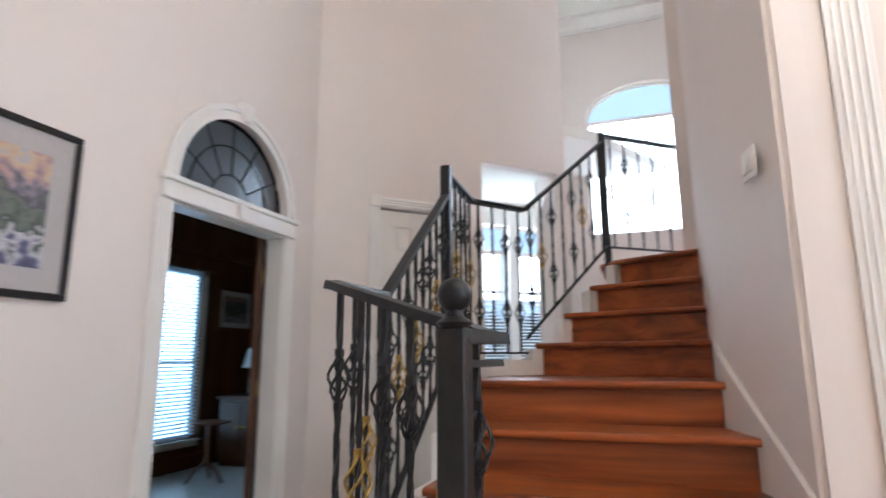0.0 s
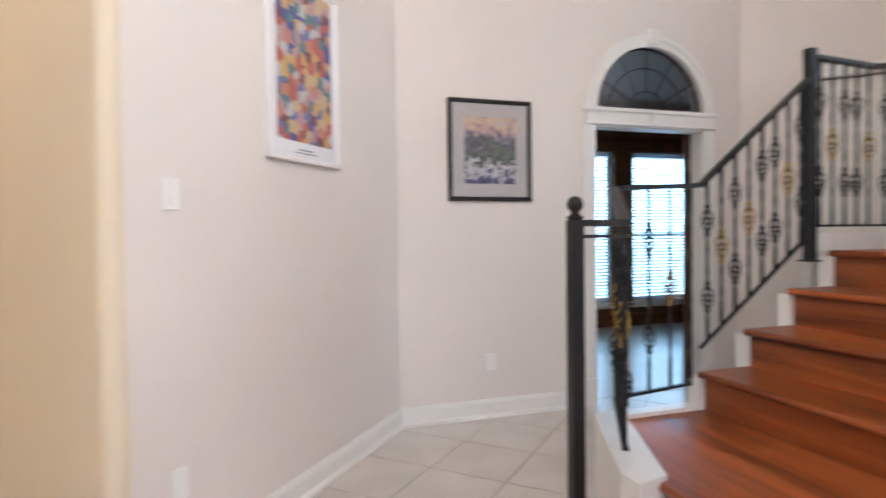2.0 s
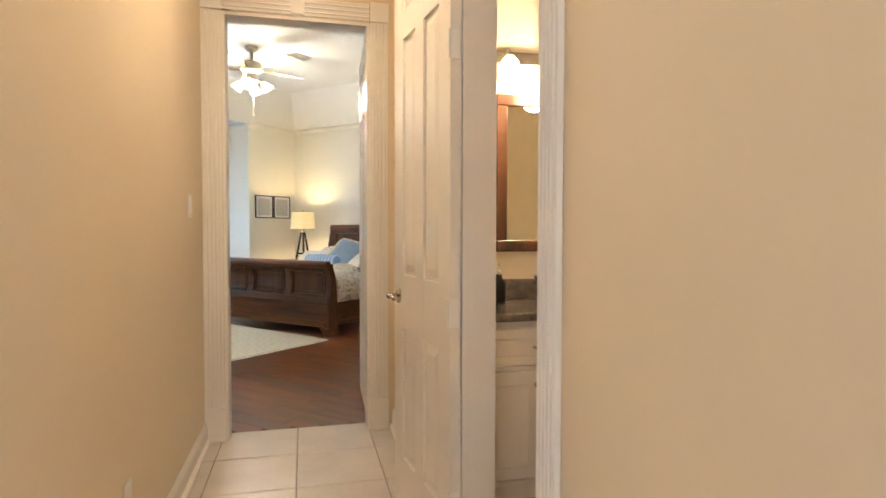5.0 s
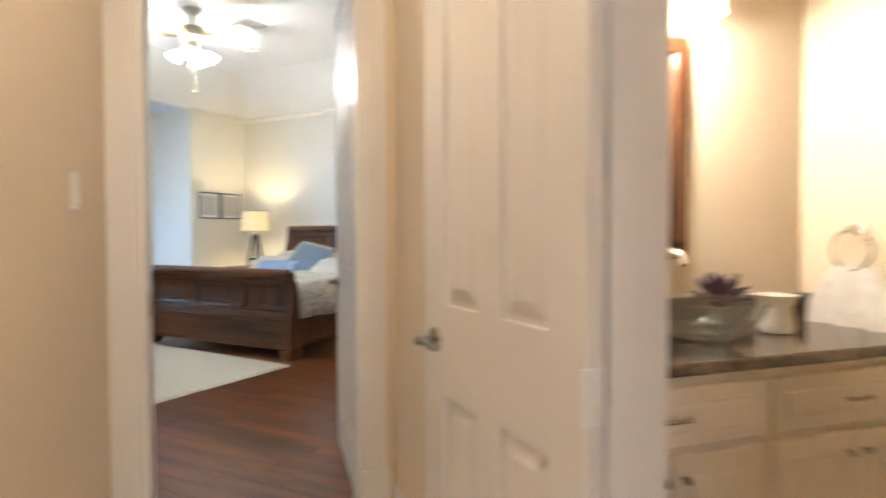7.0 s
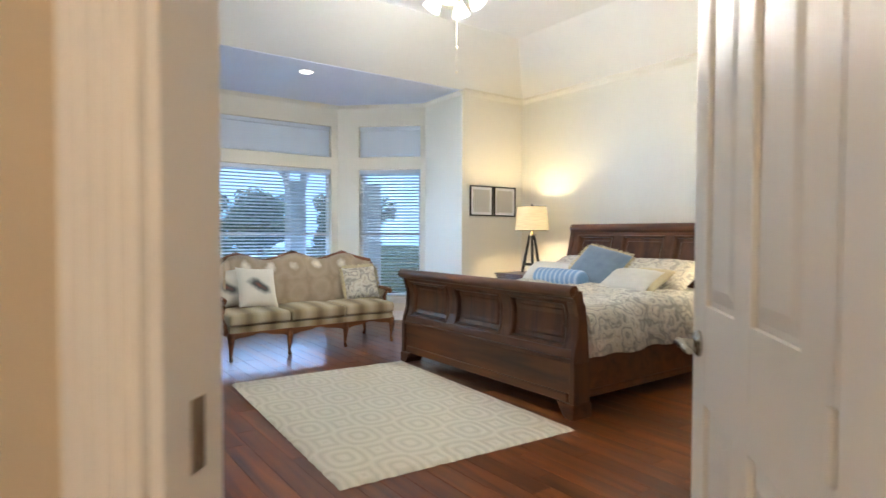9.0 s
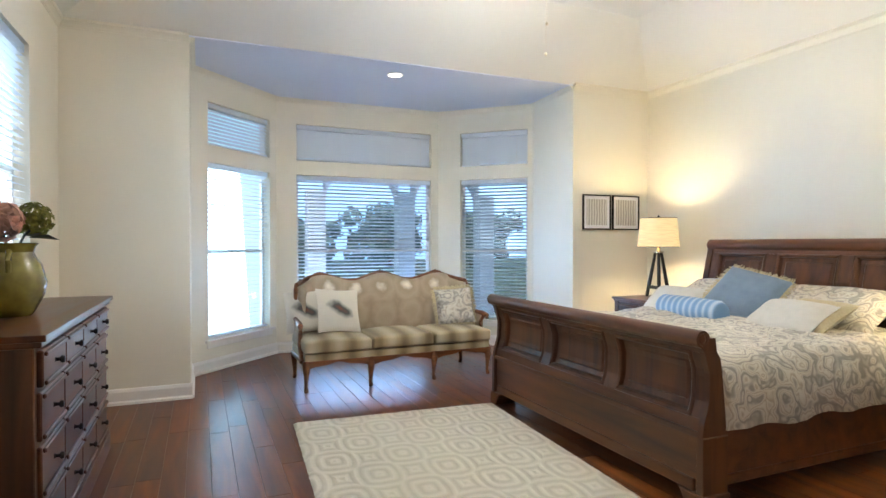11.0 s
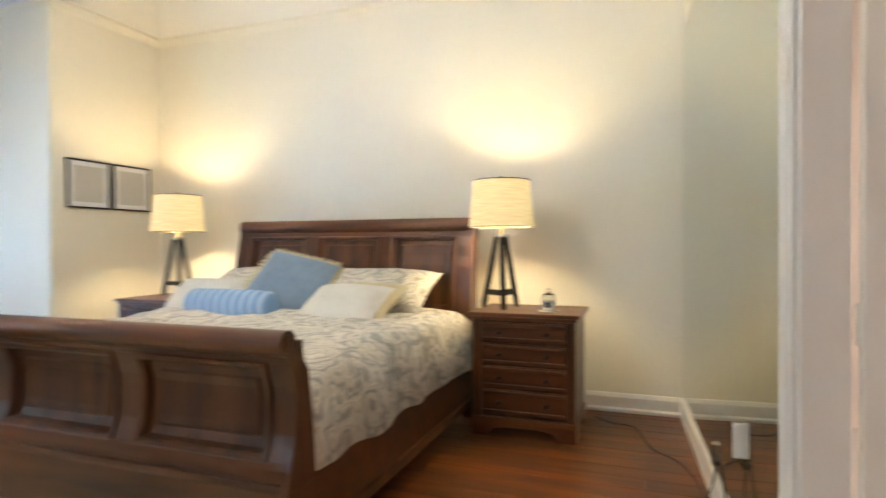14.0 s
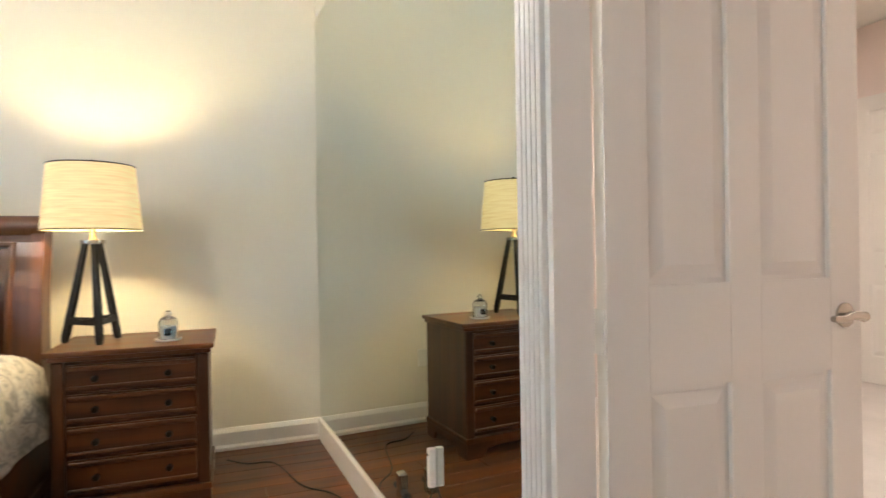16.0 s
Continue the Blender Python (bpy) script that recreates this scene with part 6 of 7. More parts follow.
# ---- nightstands, lamps ----
def nightstand(m, label):
    """Four-drawer stand: x is its front (towards plus), y across, z up; origin at its middle on the floor."""
    t = thing("nightstand", m, label, "nightstand", "nightstands beside the bed")
    W, D, H = 0.60, 0.50, 0.735
    part("body", B((-D / 2, -W / 2, 0.11), (D / 2 - 0.02, W / 2, 0.69), 0.004), WALNUT_V, t)
    bm = bmesh.new()
    box(bm, (-D / 2 - 0.01, -W / 2 - 0.028, 0.712), (D / 2 + 0.02, W / 2 + 0.028, H), 0.006, 2)
    box(bm, (-D / 2 - 0.004, -W / 2 - 0.014, 0.691), (D / 2 + 0.008, W / 2 + 0.014, 0.7115), 0.006, 2)
    part("top", bm, WALNUT, t)
    for y in (-W / 2 - 0.004, W / 2 - 0.046):
        part("corner_stile", B((D / 2 - 0.02, y, 0.11), (D / 2 + 0.006, y + 0.05, 0.69), 0.005), WALNUT_V, t)
    zs = ((0.135, 0.275), (0.29, 0.415), (0.43, 0.55), (0.565, 0.675))
    for z0, z1 in zs:
        d = part("drawer", B((D / 2 - 0.021, -W / 2 + 0.05, z0), (D / 2 - 0.006, W / 2 - 0.05, z1), 0.003), WALNUT, t)
        bm = bmesh.new()
        box(bm, (D / 2 - 0.007, -W / 2 + 0.055, z1 - 0.026), (D / 2 + 0.010, W / 2 - 0.055, z1 - 0.006), 0.004)
        box(bm, (D / 2 - 0.007, -W / 2 + 0.055, z0 + 0.004), (D / 2 + 0.010, W / 2 - 0.055, z0 + 0.022), 0.004)
        part("moulding", bm, WALNUT, d)
        for y in (-0.14, 0.14):
            part("knob", lathe(bmesh.new(), [(0.012, 0), (0.007, 0.006), (0.007, 0.014), (0.015, 0.022), (0.012, 0.03), (0, 0.032)], 14), BRONZE, d, "dark bronze knob", smooth=True, m=pose(D / 2 - 0.006, y, (z0 + z1) / 2 - 0.004, 0, 90, 0))
    bm = bmesh.new()
    box(bm, (-D / 2 - 0.004, -W / 2 - 0.012, 0.085), (D / 2 + 0.014, W / 2 + 0.012, 0.112), 0.006, 2)
    part("base_moulding", bm, WALNUT, t)
    bm = bmesh.new()
    prism(bm, [(D / 2 - 0.01, y, z) for y, z in ((-W / 2 - 0.008, 0), (-W / 2 + 0.09, 0), (-W / 2 + 0.12, 0.045), (-W / 2 + 0.2, 0.06), (W / 2 - 0.2, 0.06), (W / 2 - 0.12, 0.045), (W / 2 - 0.09, 0), (W / 2 + 0.008, 0), (W / 2 + 0.008, 0.085), (-W / 2 - 0.008, 0.085))], (0.02, 0, 0))
    part("front_apron", bm, WALNUT, t)
    for y in (-W / 2 - 0.008, W / 2 - 0.012):
        prism(bm := bmesh.new(), [(x, y, z) for x, z in ((-D / 2, 0), (-D / 2 + 0.09, 0), (-D / 2 + 0.12, 0.05), (D / 2 - 0.13, 0.05), (D / 2 - 0.10, 0), (D / 2 - 0.011, 0), (D / 2 - 0.011, 0.085), (-D / 2, 0.085))], (0, 0.02, 0))
        part("side_apron", bm, WALNUT, t)
    return t


nightstand(pose(-7.385, -4.83, 0), "dark walnut four-drawer nightstand with bronze knobs")
nightstand(pose(-7.36, -7.66, 0), "dark walnut four-drawer nightstand in the corner")


def table_lamp(m, turn, label):
    """Tripod lamp: three tapered wooden legs, ring, linen drum shade."""
    t = thing("table_lamp", m @ pose(0, 0, 0, 0, 0, turn), label, "table lamp", "lamps on the nightstands")
    DARKLEG = IRON
    for k in range(3):
        a = 2 * math.pi * k / 3
        c, s = math.cos(a), math.sin(a)
        bm = bmesh.new()
        tube(bm, [(0.125 * c, 0.125 * s, 0.0), (0.120 * c, 0.120 * s, 0.03), (0.09 * c, 0.09 * s, 0.17), (0.032 * c, 0.032 * s, 0.46)], 0.012, 4, [0.013, 0.018, 0.018, 0.014])
        part("leg", bm, DARKLEG, t)
        a2 = a + 2 * math.pi / 3
        bm = prism(bmesh.new(), [(0.115 * c, 0.115 * s, 0.085), (0.115 * math.cos(a2), 0.115 * math.sin(a2), 0.085), (0.11 * math.cos(a2), 0.11 * math.sin(a2), 0.12), (0.06 * (c + math.cos(a2)) * 0.9, 0.06 * (s + math.sin(a2)) * 0.9, 0.108), (0.11 * c, 0.11 * s, 0.12)], (0.008 * -s, 0.008 * c, 0))
        part("brace", bm, DARKLEG, t)
    part("collar", lathe(bmesh.new(), [(0.05, 0.452), (0.05, 0.468), (0.02, 0.472), (0.012, 0.50), (0.012, 0.53)], 20), NICKEL, t, "brushed metal collar", smooth=True)
    bm = bmesh.new()
    for z0, z1, r0, r1 in ((0.515, 0.81, 0.205, 0.178),):
        seg = 48
        rows = []
        for r, z in ((r0, z0), (r1, z1), (r1 - 0.004, z1), (r0 - 0.004, z0)):
            rows.append([bm.verts.new((r * math.cos(2 * math.pi * i / seg), r * math.sin(2 * math.pi * i / seg), z)) for i in range(seg)])
        for a, b in zip(rows, rows[1:] + rows[:1]):
            for i in range(seg):
                bm.faces.new((a[i], a[(i + 1) % seg], b[(i + 1) % seg], b[i]))
    part("shade", bm, LINEN, t, "glowing beige linen drum shade", smooth=True)
    bm = bmesh.new()
    for r, z in ((0.205, 0.515), (0.178, 0.81)):
        tube(bm, [(r * math.cos(2 * math.pi * i / 32), r * math.sin(2 * math.pi * i / 32), z) for i in range(33)], 0.003, 5)
    for k in range(3):
        a = 2 * math.pi * k / 3
        tube(bm, [(0, 0, 0.80), (0.176 * math.cos(a), 0.176 * math.sin(a), 0.806)], 0.002, 4)
    tube(bm, [(0, 0, 0.53), (0.045, 0, 0.60), (0.045, 0, 0.74), (0, 0, 0.80)], 0.002, 4)
    part("wire_frame", bm, BRONZE, t)
    part("finial", lathe(bmesh.new(), [(0.005, 0.80), (0.005, 0.815), (0.012, 0.825), (0.008, 0.838), (0, 0.842)], 12), BRONZE, t, smooth=True)
    part("bulb", lathe(bmesh.new(), [(0.014, 0.55), (0.014, 0.575), (0.024, 0.60), (0.024, 0.62), (0.012, 0.64), (0, 0.642)], 14), glow("lit_bulb", (1.0, 0.8, 0.5), 12), t, smooth=True)
    return t


table_lamp(pose(-7.39, -5.02, 0.735), 20, "tripod table lamp with linen shade, lit, on nightstand")
table_lamp(pose(-7.48, -7.74, 0.735), 50, "tripod table lamp with linen shade, lit, in corner")
# candle jar under a glass cloche
jar = thing("candle_jar", pose(-7.27, -4.70, 0.735), "small glass cloche candle on white dish", "candle")
part("dish", lathe(bmesh.new(), [(0.03, 0), (0.055, 0.004), (0.058, 0.012), (0.05, 0.012), (0, 0.008)], 24), WHITE_CERAMIC, jar, smooth=True)
part("candle", lathe(bmesh.new(), [(0.033, 0.012), (0.033, 0.07), (0.0, 0.07)], 20), WHITE_CERAMIC, jar, smooth=True)
part("label", B((0.0325, -0.016, 0.028), (0.036, 0.016, 0.06), 0.002), BRONZE, jar, "dark paper label")
part("glass_dome", lathe(bmesh.new(), [(0.042, 0.012), (0.042, 0.085), (0.032, 0.105), (0.014, 0.113), (0.010, 0.118), (0.015, 0.128), (0.008, 0.14), (0.0, 0.141), (0.0, 0.111), (0.030, 0.101), (0.040, 0.083), (0.040, 0.012)], 24), PANE, jar, smooth=True)

# wall mirror with its base trim, plug-in device, cables
t = thing("wall_mirror", m_n, "large frameless wall mirror standing on white base trim", "mirror")
part("glass", B((1.093, -0.008, 0.128), (3.447, -0.002, 2.53)), MIRROR, t)
part("base_trim", B((1.093, -0.022, 0.0), (3.44, -0.002, 0.126), 0.004), TRIM, t, "white base trim")
t = thing("plug_in_device", at_wall(m_n, 1.62, 0.45), "white plug-in device on mirror outlet", "plug-in")
part("body", B((-0.011, -0.034, -0.062), (0.011, -0.009, 0.062), 0.006, 2), WHITE_PLASTIC, t)
part("vent_slot", B((-0.007, -0.0355, 0.040), (0.007, -0.0338, 0.045)), BLACK_RUBBER, t)
switch_plate("wall_outlet", at_wall(m_bed, 0.70, 0.42), outlet=True, label="white wall outlet beside the nightstand")


def cable(name, pts, label, r=0.004):
    out = []
    P = [Vector(p) for p in pts]
    for i in range(len(P) - 1):
        p0, p1, p2, p3 = P[max(i - 1, 0)], P[i], P[i + 1], P[min(i + 2, len(P) - 1)]
        for k in range(6):
            u = k / 6
            out.append(0.5 * (2 * p1 + (p2 - p0) * u + (2 * p0 - 5 * p1 + 4 * p2 - p3) * u * u + (3 * p1 - p0 - 3 * p2 + p3) * u ** 3))
    out.append(P[-1])
    return tagged(part(name, tube(bmesh.new(), out, r, 6), BLACK_RUBBER, smooth=True), label, "cable")


cable("power_cable", [(-7.70, -4.46, 0.006), (-7.6, -4.36, 0.006), (-7.55, -4.22, 0.006), (-7.2, -4.12, 0.006), (-7.05, -4.0, 0.006), (-6.85, -3.93, 0.006), (-6.6, -3.90, 0.006)], "black power cable lying along the floor")
cable("power_cable", [(-6.6, -3.90, 0.006), (-6.42, -3.93, 0.03), (-6.30, -3.90, 0.18), (-6.18, -3.885, 0.33), (-6.05, -3.88, 0.2), (-6.12, -3.93, 0.03), (-6.4, -3.96, 0.006)], "black power cable looped against the mirror")
t = thing("plug_adapter", pose(-6.24, -3.885, 0.34, 0, 0, 3), "grey plug adapter hanging on mirror base", "adapter")
part("body", B((-0.02, -0.02, -0.05), (0.02, 0.012, 0.04), 0.006), NICKEL, t)
part("bar", B((-0.06, -0.016, -0.03), (0.06, 0.004, -0.012), 0.004), BLACK_RUBBER, t)

# pair of birch prints
for s in (0.225, 0.625):
    framed("birch_print", at_wall(m_s1, 7.9 - 7.6 + s - 0.2, 1.63), 0.375, 0.385, 0.014, BRONZE, WHITE_MAT, ART_BIRCH, 0.05, "dark framed birch trunk print above nightstand")


# ---- settee ----
def settee():
    t = thing("settee", pose(-4.86, -8.50, 0, 0, 0, 1.5), "carved fruitwood settee in taupe damask with striped seat", "sofa")
    W = 1.86
    crest = lambda x: 0.935 + 0.035 * math.cos(x / (W / 2) * math.pi * 3) + 0.02 * math.cos(x / (W / 2) * math.pi * 0.5)
    n = 60
    xs = [-W / 2 + 0.05 + (W - 0.1) * i / n for i in range(n + 1)]
    # back upholstery, leaning
    bm = bmesh.new()
    rows = []
    for k in range(10):
        f = k / 9
        rows.append([])
        for x in xs:
            z = 0.40 + (crest(x) - 0.03 - 0.40) * f
            y = -0.22 - 0.13 * f + 0.035 * math.sin(math.pi * f)
            wing = max(0, (abs(x) - W / 2 + 0.20) / 0.15)
            rows[-1].append(bm.verts.new((x, y + 0.20 * min(1, wing) ** 1.5 * (0.6 + 0.4 * f), z)))
    for a, b in zip(rows, rows[1:]):
        for i in range(n):
            bm.faces.new((a[i], a[i + 1], b[i + 1], b[i]))
    bk = part("back_cushion", bm, SOFA_CLOTH, t, "taupe damask back with cream medallions", smooth=True)
    so = bk.modifiers.new("thick", "SOLIDIFY")
    so.thickness, so.offset = 0.07, -1
    bm = bmesh.new()
    pts = []
    for x in xs:
        wing = max(0, (abs(x) - W / 2 + 0.20) / 0.15)
        pts.append((x, -0.37 + 0.20 * min(1, wing) ** 1.5, crest(x) - 0.01))
    pts = [(xs[0] - 0.005, -0.10, 0.52), (xs[0] - 0.01, -0.13, 0.70), (xs[0] - 0.01, -0.15, 0.86)] + pts + [(xs[-1] + 0.01, -0.15, 0.86), (xs[-1] + 0.01, -0.13, 0.70), (xs[-1] + 0.005, -0.10, 0.52)]
    tube(bm, pts, 0.022, 8)
    part("crest_rail", bm, SOFA_WOOD, t, "carved wooden crest rail", smooth=True)
    for x in (-0.62, 0.0, 0.62):
        bm = bmesh.new()
        for dx in (-0.05, -0.025, 0, 0.025, 0.05):
            lathe(bm, [(0.0, 0.028 - abs(dx) * 0.3), (0.014, 0.018 - abs(dx) * 0.3), (0.016, 0), (0.0, -0.01)], 8, (x + dx, -0.365, crest(x) + 0.005))
        part("carving", bm, SOFA_WOOD, t, smooth=True)
    # seat: three cushions and platform
    for i in range(3):
        x0, x1 = -W / 2 + 0.02 + i * (W - 0.04) / 3, -W / 2 + 0.02 + (i + 1) * (W - 0.04) / 3
        bm = B((x0 + 0.003, -0.27, 0.335), (x1 - 0.003, 0.36, 0.445), 0.035, 3)
        bmesh.ops.subdivide_edges(bm, edges=list(bm.edges), cuts=2, use_grid_fill=True)
        for v in bm.verts:
            c = max(0, 1 - ((v.co.x - (x0 + x1) / 2) / 0.31) ** 2) * max(0, 1 - ((v.co.y - 0.04) / 0.34) ** 2)
            if v.co.z > 0.40:
                v.co.z += 0.03 * c
        part("seat_cushion", bm, SOFA_STRIPE, t, "striped olive damask seat cushion", smooth=True)
    part("platform", B((-W / 2 + 0.03, -0.30, 0.265), (W / 2 - 0.03, 0.33, 0.333), 0.015, 2), SOFA_STRIPE, t, smooth=True)
    bm = bmesh.new()
    m = 48
    top = [(-W / 2 + 0.02 + (W - 0.04) * i / m, 0.30, 0.268) for i in range(m + 1)]
    bot = [(-W / 2 + 0.02 + (W - 0.04) * i / m, 0.30, 0.225 - 0.022 * math.cos(i / m * math.pi * 6) - 0.006 * math.cos(i / m * math.pi * 18)) for i in range(m + 1)]
    prism(bm, top + bot[::-1], (0, 0.035, 0))
    part("front_apron", bm, SOFA_WOOD, t, "scalloped wooden apron")
    for x in (-W / 2 + 0.02, W / 2 - 0.055):
        part("side_apron", B((x, -0.30, 0.225), (x + 0.035, 0.30, 0.268), 0.006), SOFA_WOOD, t)
    for x, y in ((-W / 2 + 0.045, 0.31), (-W / 6, 0.31), (W / 6, 0.31), (W / 2 - 0.045, 0.31), (-W / 2 + 0.05, -0.28), (W / 2 - 0.05, -0.28)):
        s = 1 if y > 0 else -1
        bm = tube(bmesh.new(), [(x, y - 0.005 * s, 0.262), (x, y + 0.014 * s, 0.20), (x, y + 0.006 * s, 0.12), (x, y - 0.006 * s, 0.05), (x, y + 0.012 * s, 0.012), (x, y + 0.016 * s, 0.0)], 0.02, 10, [0.034, 0.032, 0.021, 0.014, 0.019, 0.014])
        part("leg", bm, SOFA_WOOD, t, smooth=True)
    for s in (-1, 1):
        x = s * (W / 2 - 0.02)
        part("arm", tube(bmesh.new(), [(x, -0.14, 0.60), (x, 0.02, 0.585), (x + 0.008 * s, 0.16, 0.58), (x + 0.01 * s, 0.235, 0.565), (x + 0.01 * s, 0.245, 0.535)], 0.022, 10, [0.018, 0.021, 0.025, 0.026, 0.018]), SOFA_WOOD, t, smooth=True)
        part("arm_post", tube(bmesh.new(), [(x, 0.20, 0.565), (x - 0.01 * s, 0.13, 0.49), (x, 0.15, 0.40), (x, 0.24, 0.30), (x, 0.28, 0.262)], 0.02, 10, [0.018, 0.019, 0.021, 0.024, 0.026]), SOFA_WOOD, t, smooth=True)
        part("arm_pad", B((x - 0.03, -0.10, 0.40), (x + 0.012, 0.13, 0.575), 0.012, 2), SOFA_CLOTH, t, smooth=True)
    return t


settee()
cushion("bird_cushion", 0.42, 0.42, 0.14, pose(-4.33, -8.47, 0.66, -22, 4, 188), PHEASANT, "cream cushion printed with a russet bird", seed=11)
cushion("bird_cushion", 0.40, 0.40, 0.13, pose(-4.06, -8.60, 0.65, -20, -4, 175), PHEASANT, "cream cushion printed with a russet bird", seed=12)
cushion("damask_cushion", 0.40, 0.38, 0.13, pose(-5.55, -8.55, 0.645, -20, -3, 172), DUVET, "pale damask cushion at the settee's arm", True, 13)

# ---- rug ----
bm = bmesh.new()
nx, ny = 60, 84
g = []
RX0, RX1, RY0, RY1 = -0.775, 0.775, -1.11, 1.11
for i in range(nx + 1):
    row = []
    for j in range(ny + 1):
        u, v = i / nx, j / ny
        e = 0.008 * noise.noise((u * 40, v * 50, 2)) if i in (0, nx) or j in (0, ny) else 0
        row.append(bm.verts.new((RX0 + (RX1 - RX0) * u + e, RY0 + (RY1 - RY0) * v + e, 0.004 + 0.016 * (0 if i in (0, nx) or j in (0, ny) else 1) + 0.002 * noise.noise((u * 30, v * 44, 0)))))
    g.append(row)
for i in range(nx):
    for j in range(ny):
        bm.faces.new((g[i][j], g[i + 1][j], g[i + 1][j + 1], g[i][j + 1]))
tagged(part("area_rug", bm, RUG_WOOL, smooth=True, m=pose(-4.462, -6.182, 0, 0, 0, -3.3)), "cream wool rug with raised trellis pattern on wood floor", "rug")


# ---- dresser and vase ----
t = thing("dresser", pose(-2.42, -6.45, 0), "dark walnut dresser with drawers and cupboard doors", "dresser")
W, D, H = 1.62, 0.40, 0.96
part("body", B((-D / 2 + 0.02, -W / 2, 0.10), (D / 2 + 0.06, W / 2, 0.91), 0.004), WALNUT_V, t)
bm = bmesh.new()
box(bm, (-D / 2 - 0.025, -W / 2 - 0.035, 0.935), (D / 2 + 0.065, W / 2 + 0.035, H), 0.006, 2)
box(bm, (-D / 2 - 0.008, -W / 2 - 0.018, 0.911), (D / 2 + 0.06, W / 2 + 0.018, 0.9345), 0.008, 2)
part("top", bm, WALNUT, t)
part("plinth", B((-D / 2 - 0.01, -W / 2 - 0.015, 0.0), (D / 2 + 0.06, W / 2 + 0.015, 0.12), 0.01, 2), WALNUT, t)
KNOB = [(0.012, 0), (0.007, 0.006), (0.007, 0.016), (0.016, 0.024), (0.012, 0.034), (0, 0.036)]
for k in range(4):
    y0, y1 = -W / 2 + 0.03 + k * 0.392, -W / 2 + 0.03 + k * 0.392 + 0.38
    d = part("top_drawer", B((-D / 2 - 0.002, y0, 0.76), (-D / 2 + 0.022, y1, 0.895), 0.005), WALNUT, t)
    bm = bmesh.new()
    box(bm, (-D / 2 - 0.014, y0 + 0.01, 0.872), (-D / 2 - 0.001, y1 - 0.01, 0.888), 0.004)
    box(bm, (-D / 2 - 0.014, y0 + 0.01, 0.766), (-D / 2 - 0.001, y1 - 0.01, 0.782), 0.004)
    part("moulding", bm, WALNUT, d)
    part("knob", lathe(bmesh.new(), KNOB, 12), BRONZE, d, "dark bronze knob", smooth=True, m=pose(-D / 2, (y0 + y1) / 2, 0.828, 0, -90, 0))
for k in range(4):
    y0, y1 = -W / 2 + 0.03 + k * 0.392, -W / 2 + 0.03 + k * 0.392 + 0.38
    for z0, z1 in ((0.56, 0.74), (0.35, 0.54), (0.14, 0.33)):
        d = part("drawer", B((-D / 2 + 0.004, y0, z0), (-D / 2 + 0.022, y1, z1), 0.005), WALNUT, t)
        bm = bmesh.new()
        box(bm, (-D / 2 - 0.008, y0 + 0.01, z1 - 0.024), (-D / 2 + 0.005, y1 - 0.01, z1 - 0.006), 0.004)
        box(bm, (-D / 2 - 0.008, y0 + 0.01, z0 + 0.006), (-D / 2 + 0.005, y1 - 0.01, z0 + 0.024), 0.004)
        part("moulding", bm, WALNUT, d)
        part("knob", lathe(bmesh.new(), KNOB, 12), BRONZE, d, "dark bronze knob", smooth=True, m=pose(-D / 2 + 0.004, (y0 + y1) / 2, (z0 + z1) / 2, 0, -90, 0))
vase = thing("flower_vase", pose(-2.37, -6.30, 0.962), "olive glazed pottery vase with pink and green blooms", "vase")
OLIVE = material("olive_glaze", (0.20, 0.17, 0.035), 0.25, vary=0.25, scale=10, coat=0.4)
part("pot", lathe(bmesh.new(), [(0.075, 0), (0.085, 0.01), (0.125, 0.09), (0.135, 0.15), (0.115, 0.23), (0.085, 0.285), (0.092, 0.31), (0.104, 0.325), (0.096, 0.327), (0.078, 0.30), (0.10, 0.23), (0.0, 0.20)], 32), OLIVE, vase, "olive glazed pot", smooth=True)
for a in (100, 280):
    c, s = math.cos(radians(a)), math.sin(radians(a))
    part("handle", tube(bmesh.new(), [(0.088 * c, 0.088 * s, 0.28), (0.12 * c, 0.12 * s, 0.29), (0.142 * c, 0.142 * s, 0.25), (0.132 * c, 0.132 * s, 0.20)], 0.012, 8), OLIVE, vase, smooth=True)
PINK = material("pale_pink_petal", (0.66, 0.36, 0.28), 0.7, vary=0.12, scale=30)
GREEN_BLOOM = material("green_hydrangea_petal", (0.25, 0.26, 0.055), 0.7, vary=0.3, scale=30)
LEAF = material("dark_green_leaf", (0.020, 0.035, 0.022), 0.45, vary=0.3, scale=12)


def bloom(name, c, r, mat, n, seed, size):
    rng = random.Random(seed)
    bm = bmesh.new()
    for k in range(n):
        v = Vector((rng.gauss(0, 1), rng.gauss(0, 1), rng.gauss(0, 1))).normalized()
        u = v.orthogonal().normalized()
        w = v.cross(u)
        p = Vector(c) + v * r * rng.uniform(0.75, 1.0)
        a = rng.uniform(0, 6.28)
        d1, d2 = u * math.cos(a) + w * math.sin(a), -u * math.sin(a) + w * math.cos(a)
        s = size * rng.uniform(0.7, 1.2)
        q = [bm.verts.new(p + d1 * s * e1 + d2 * s * e2 + v * s * e3) for e1, e2, e3 in ((-1, 0, 0.1), (0, -0.8, 0.35), (1, 0, 0.1), (0, 0.8, 0.35), (0, 0, -0.15))]
        for i in range(4):
            bm.faces.new((q[i], q[(i + 1) % 4], q[4]))
    part(name, bm, mat, vase)


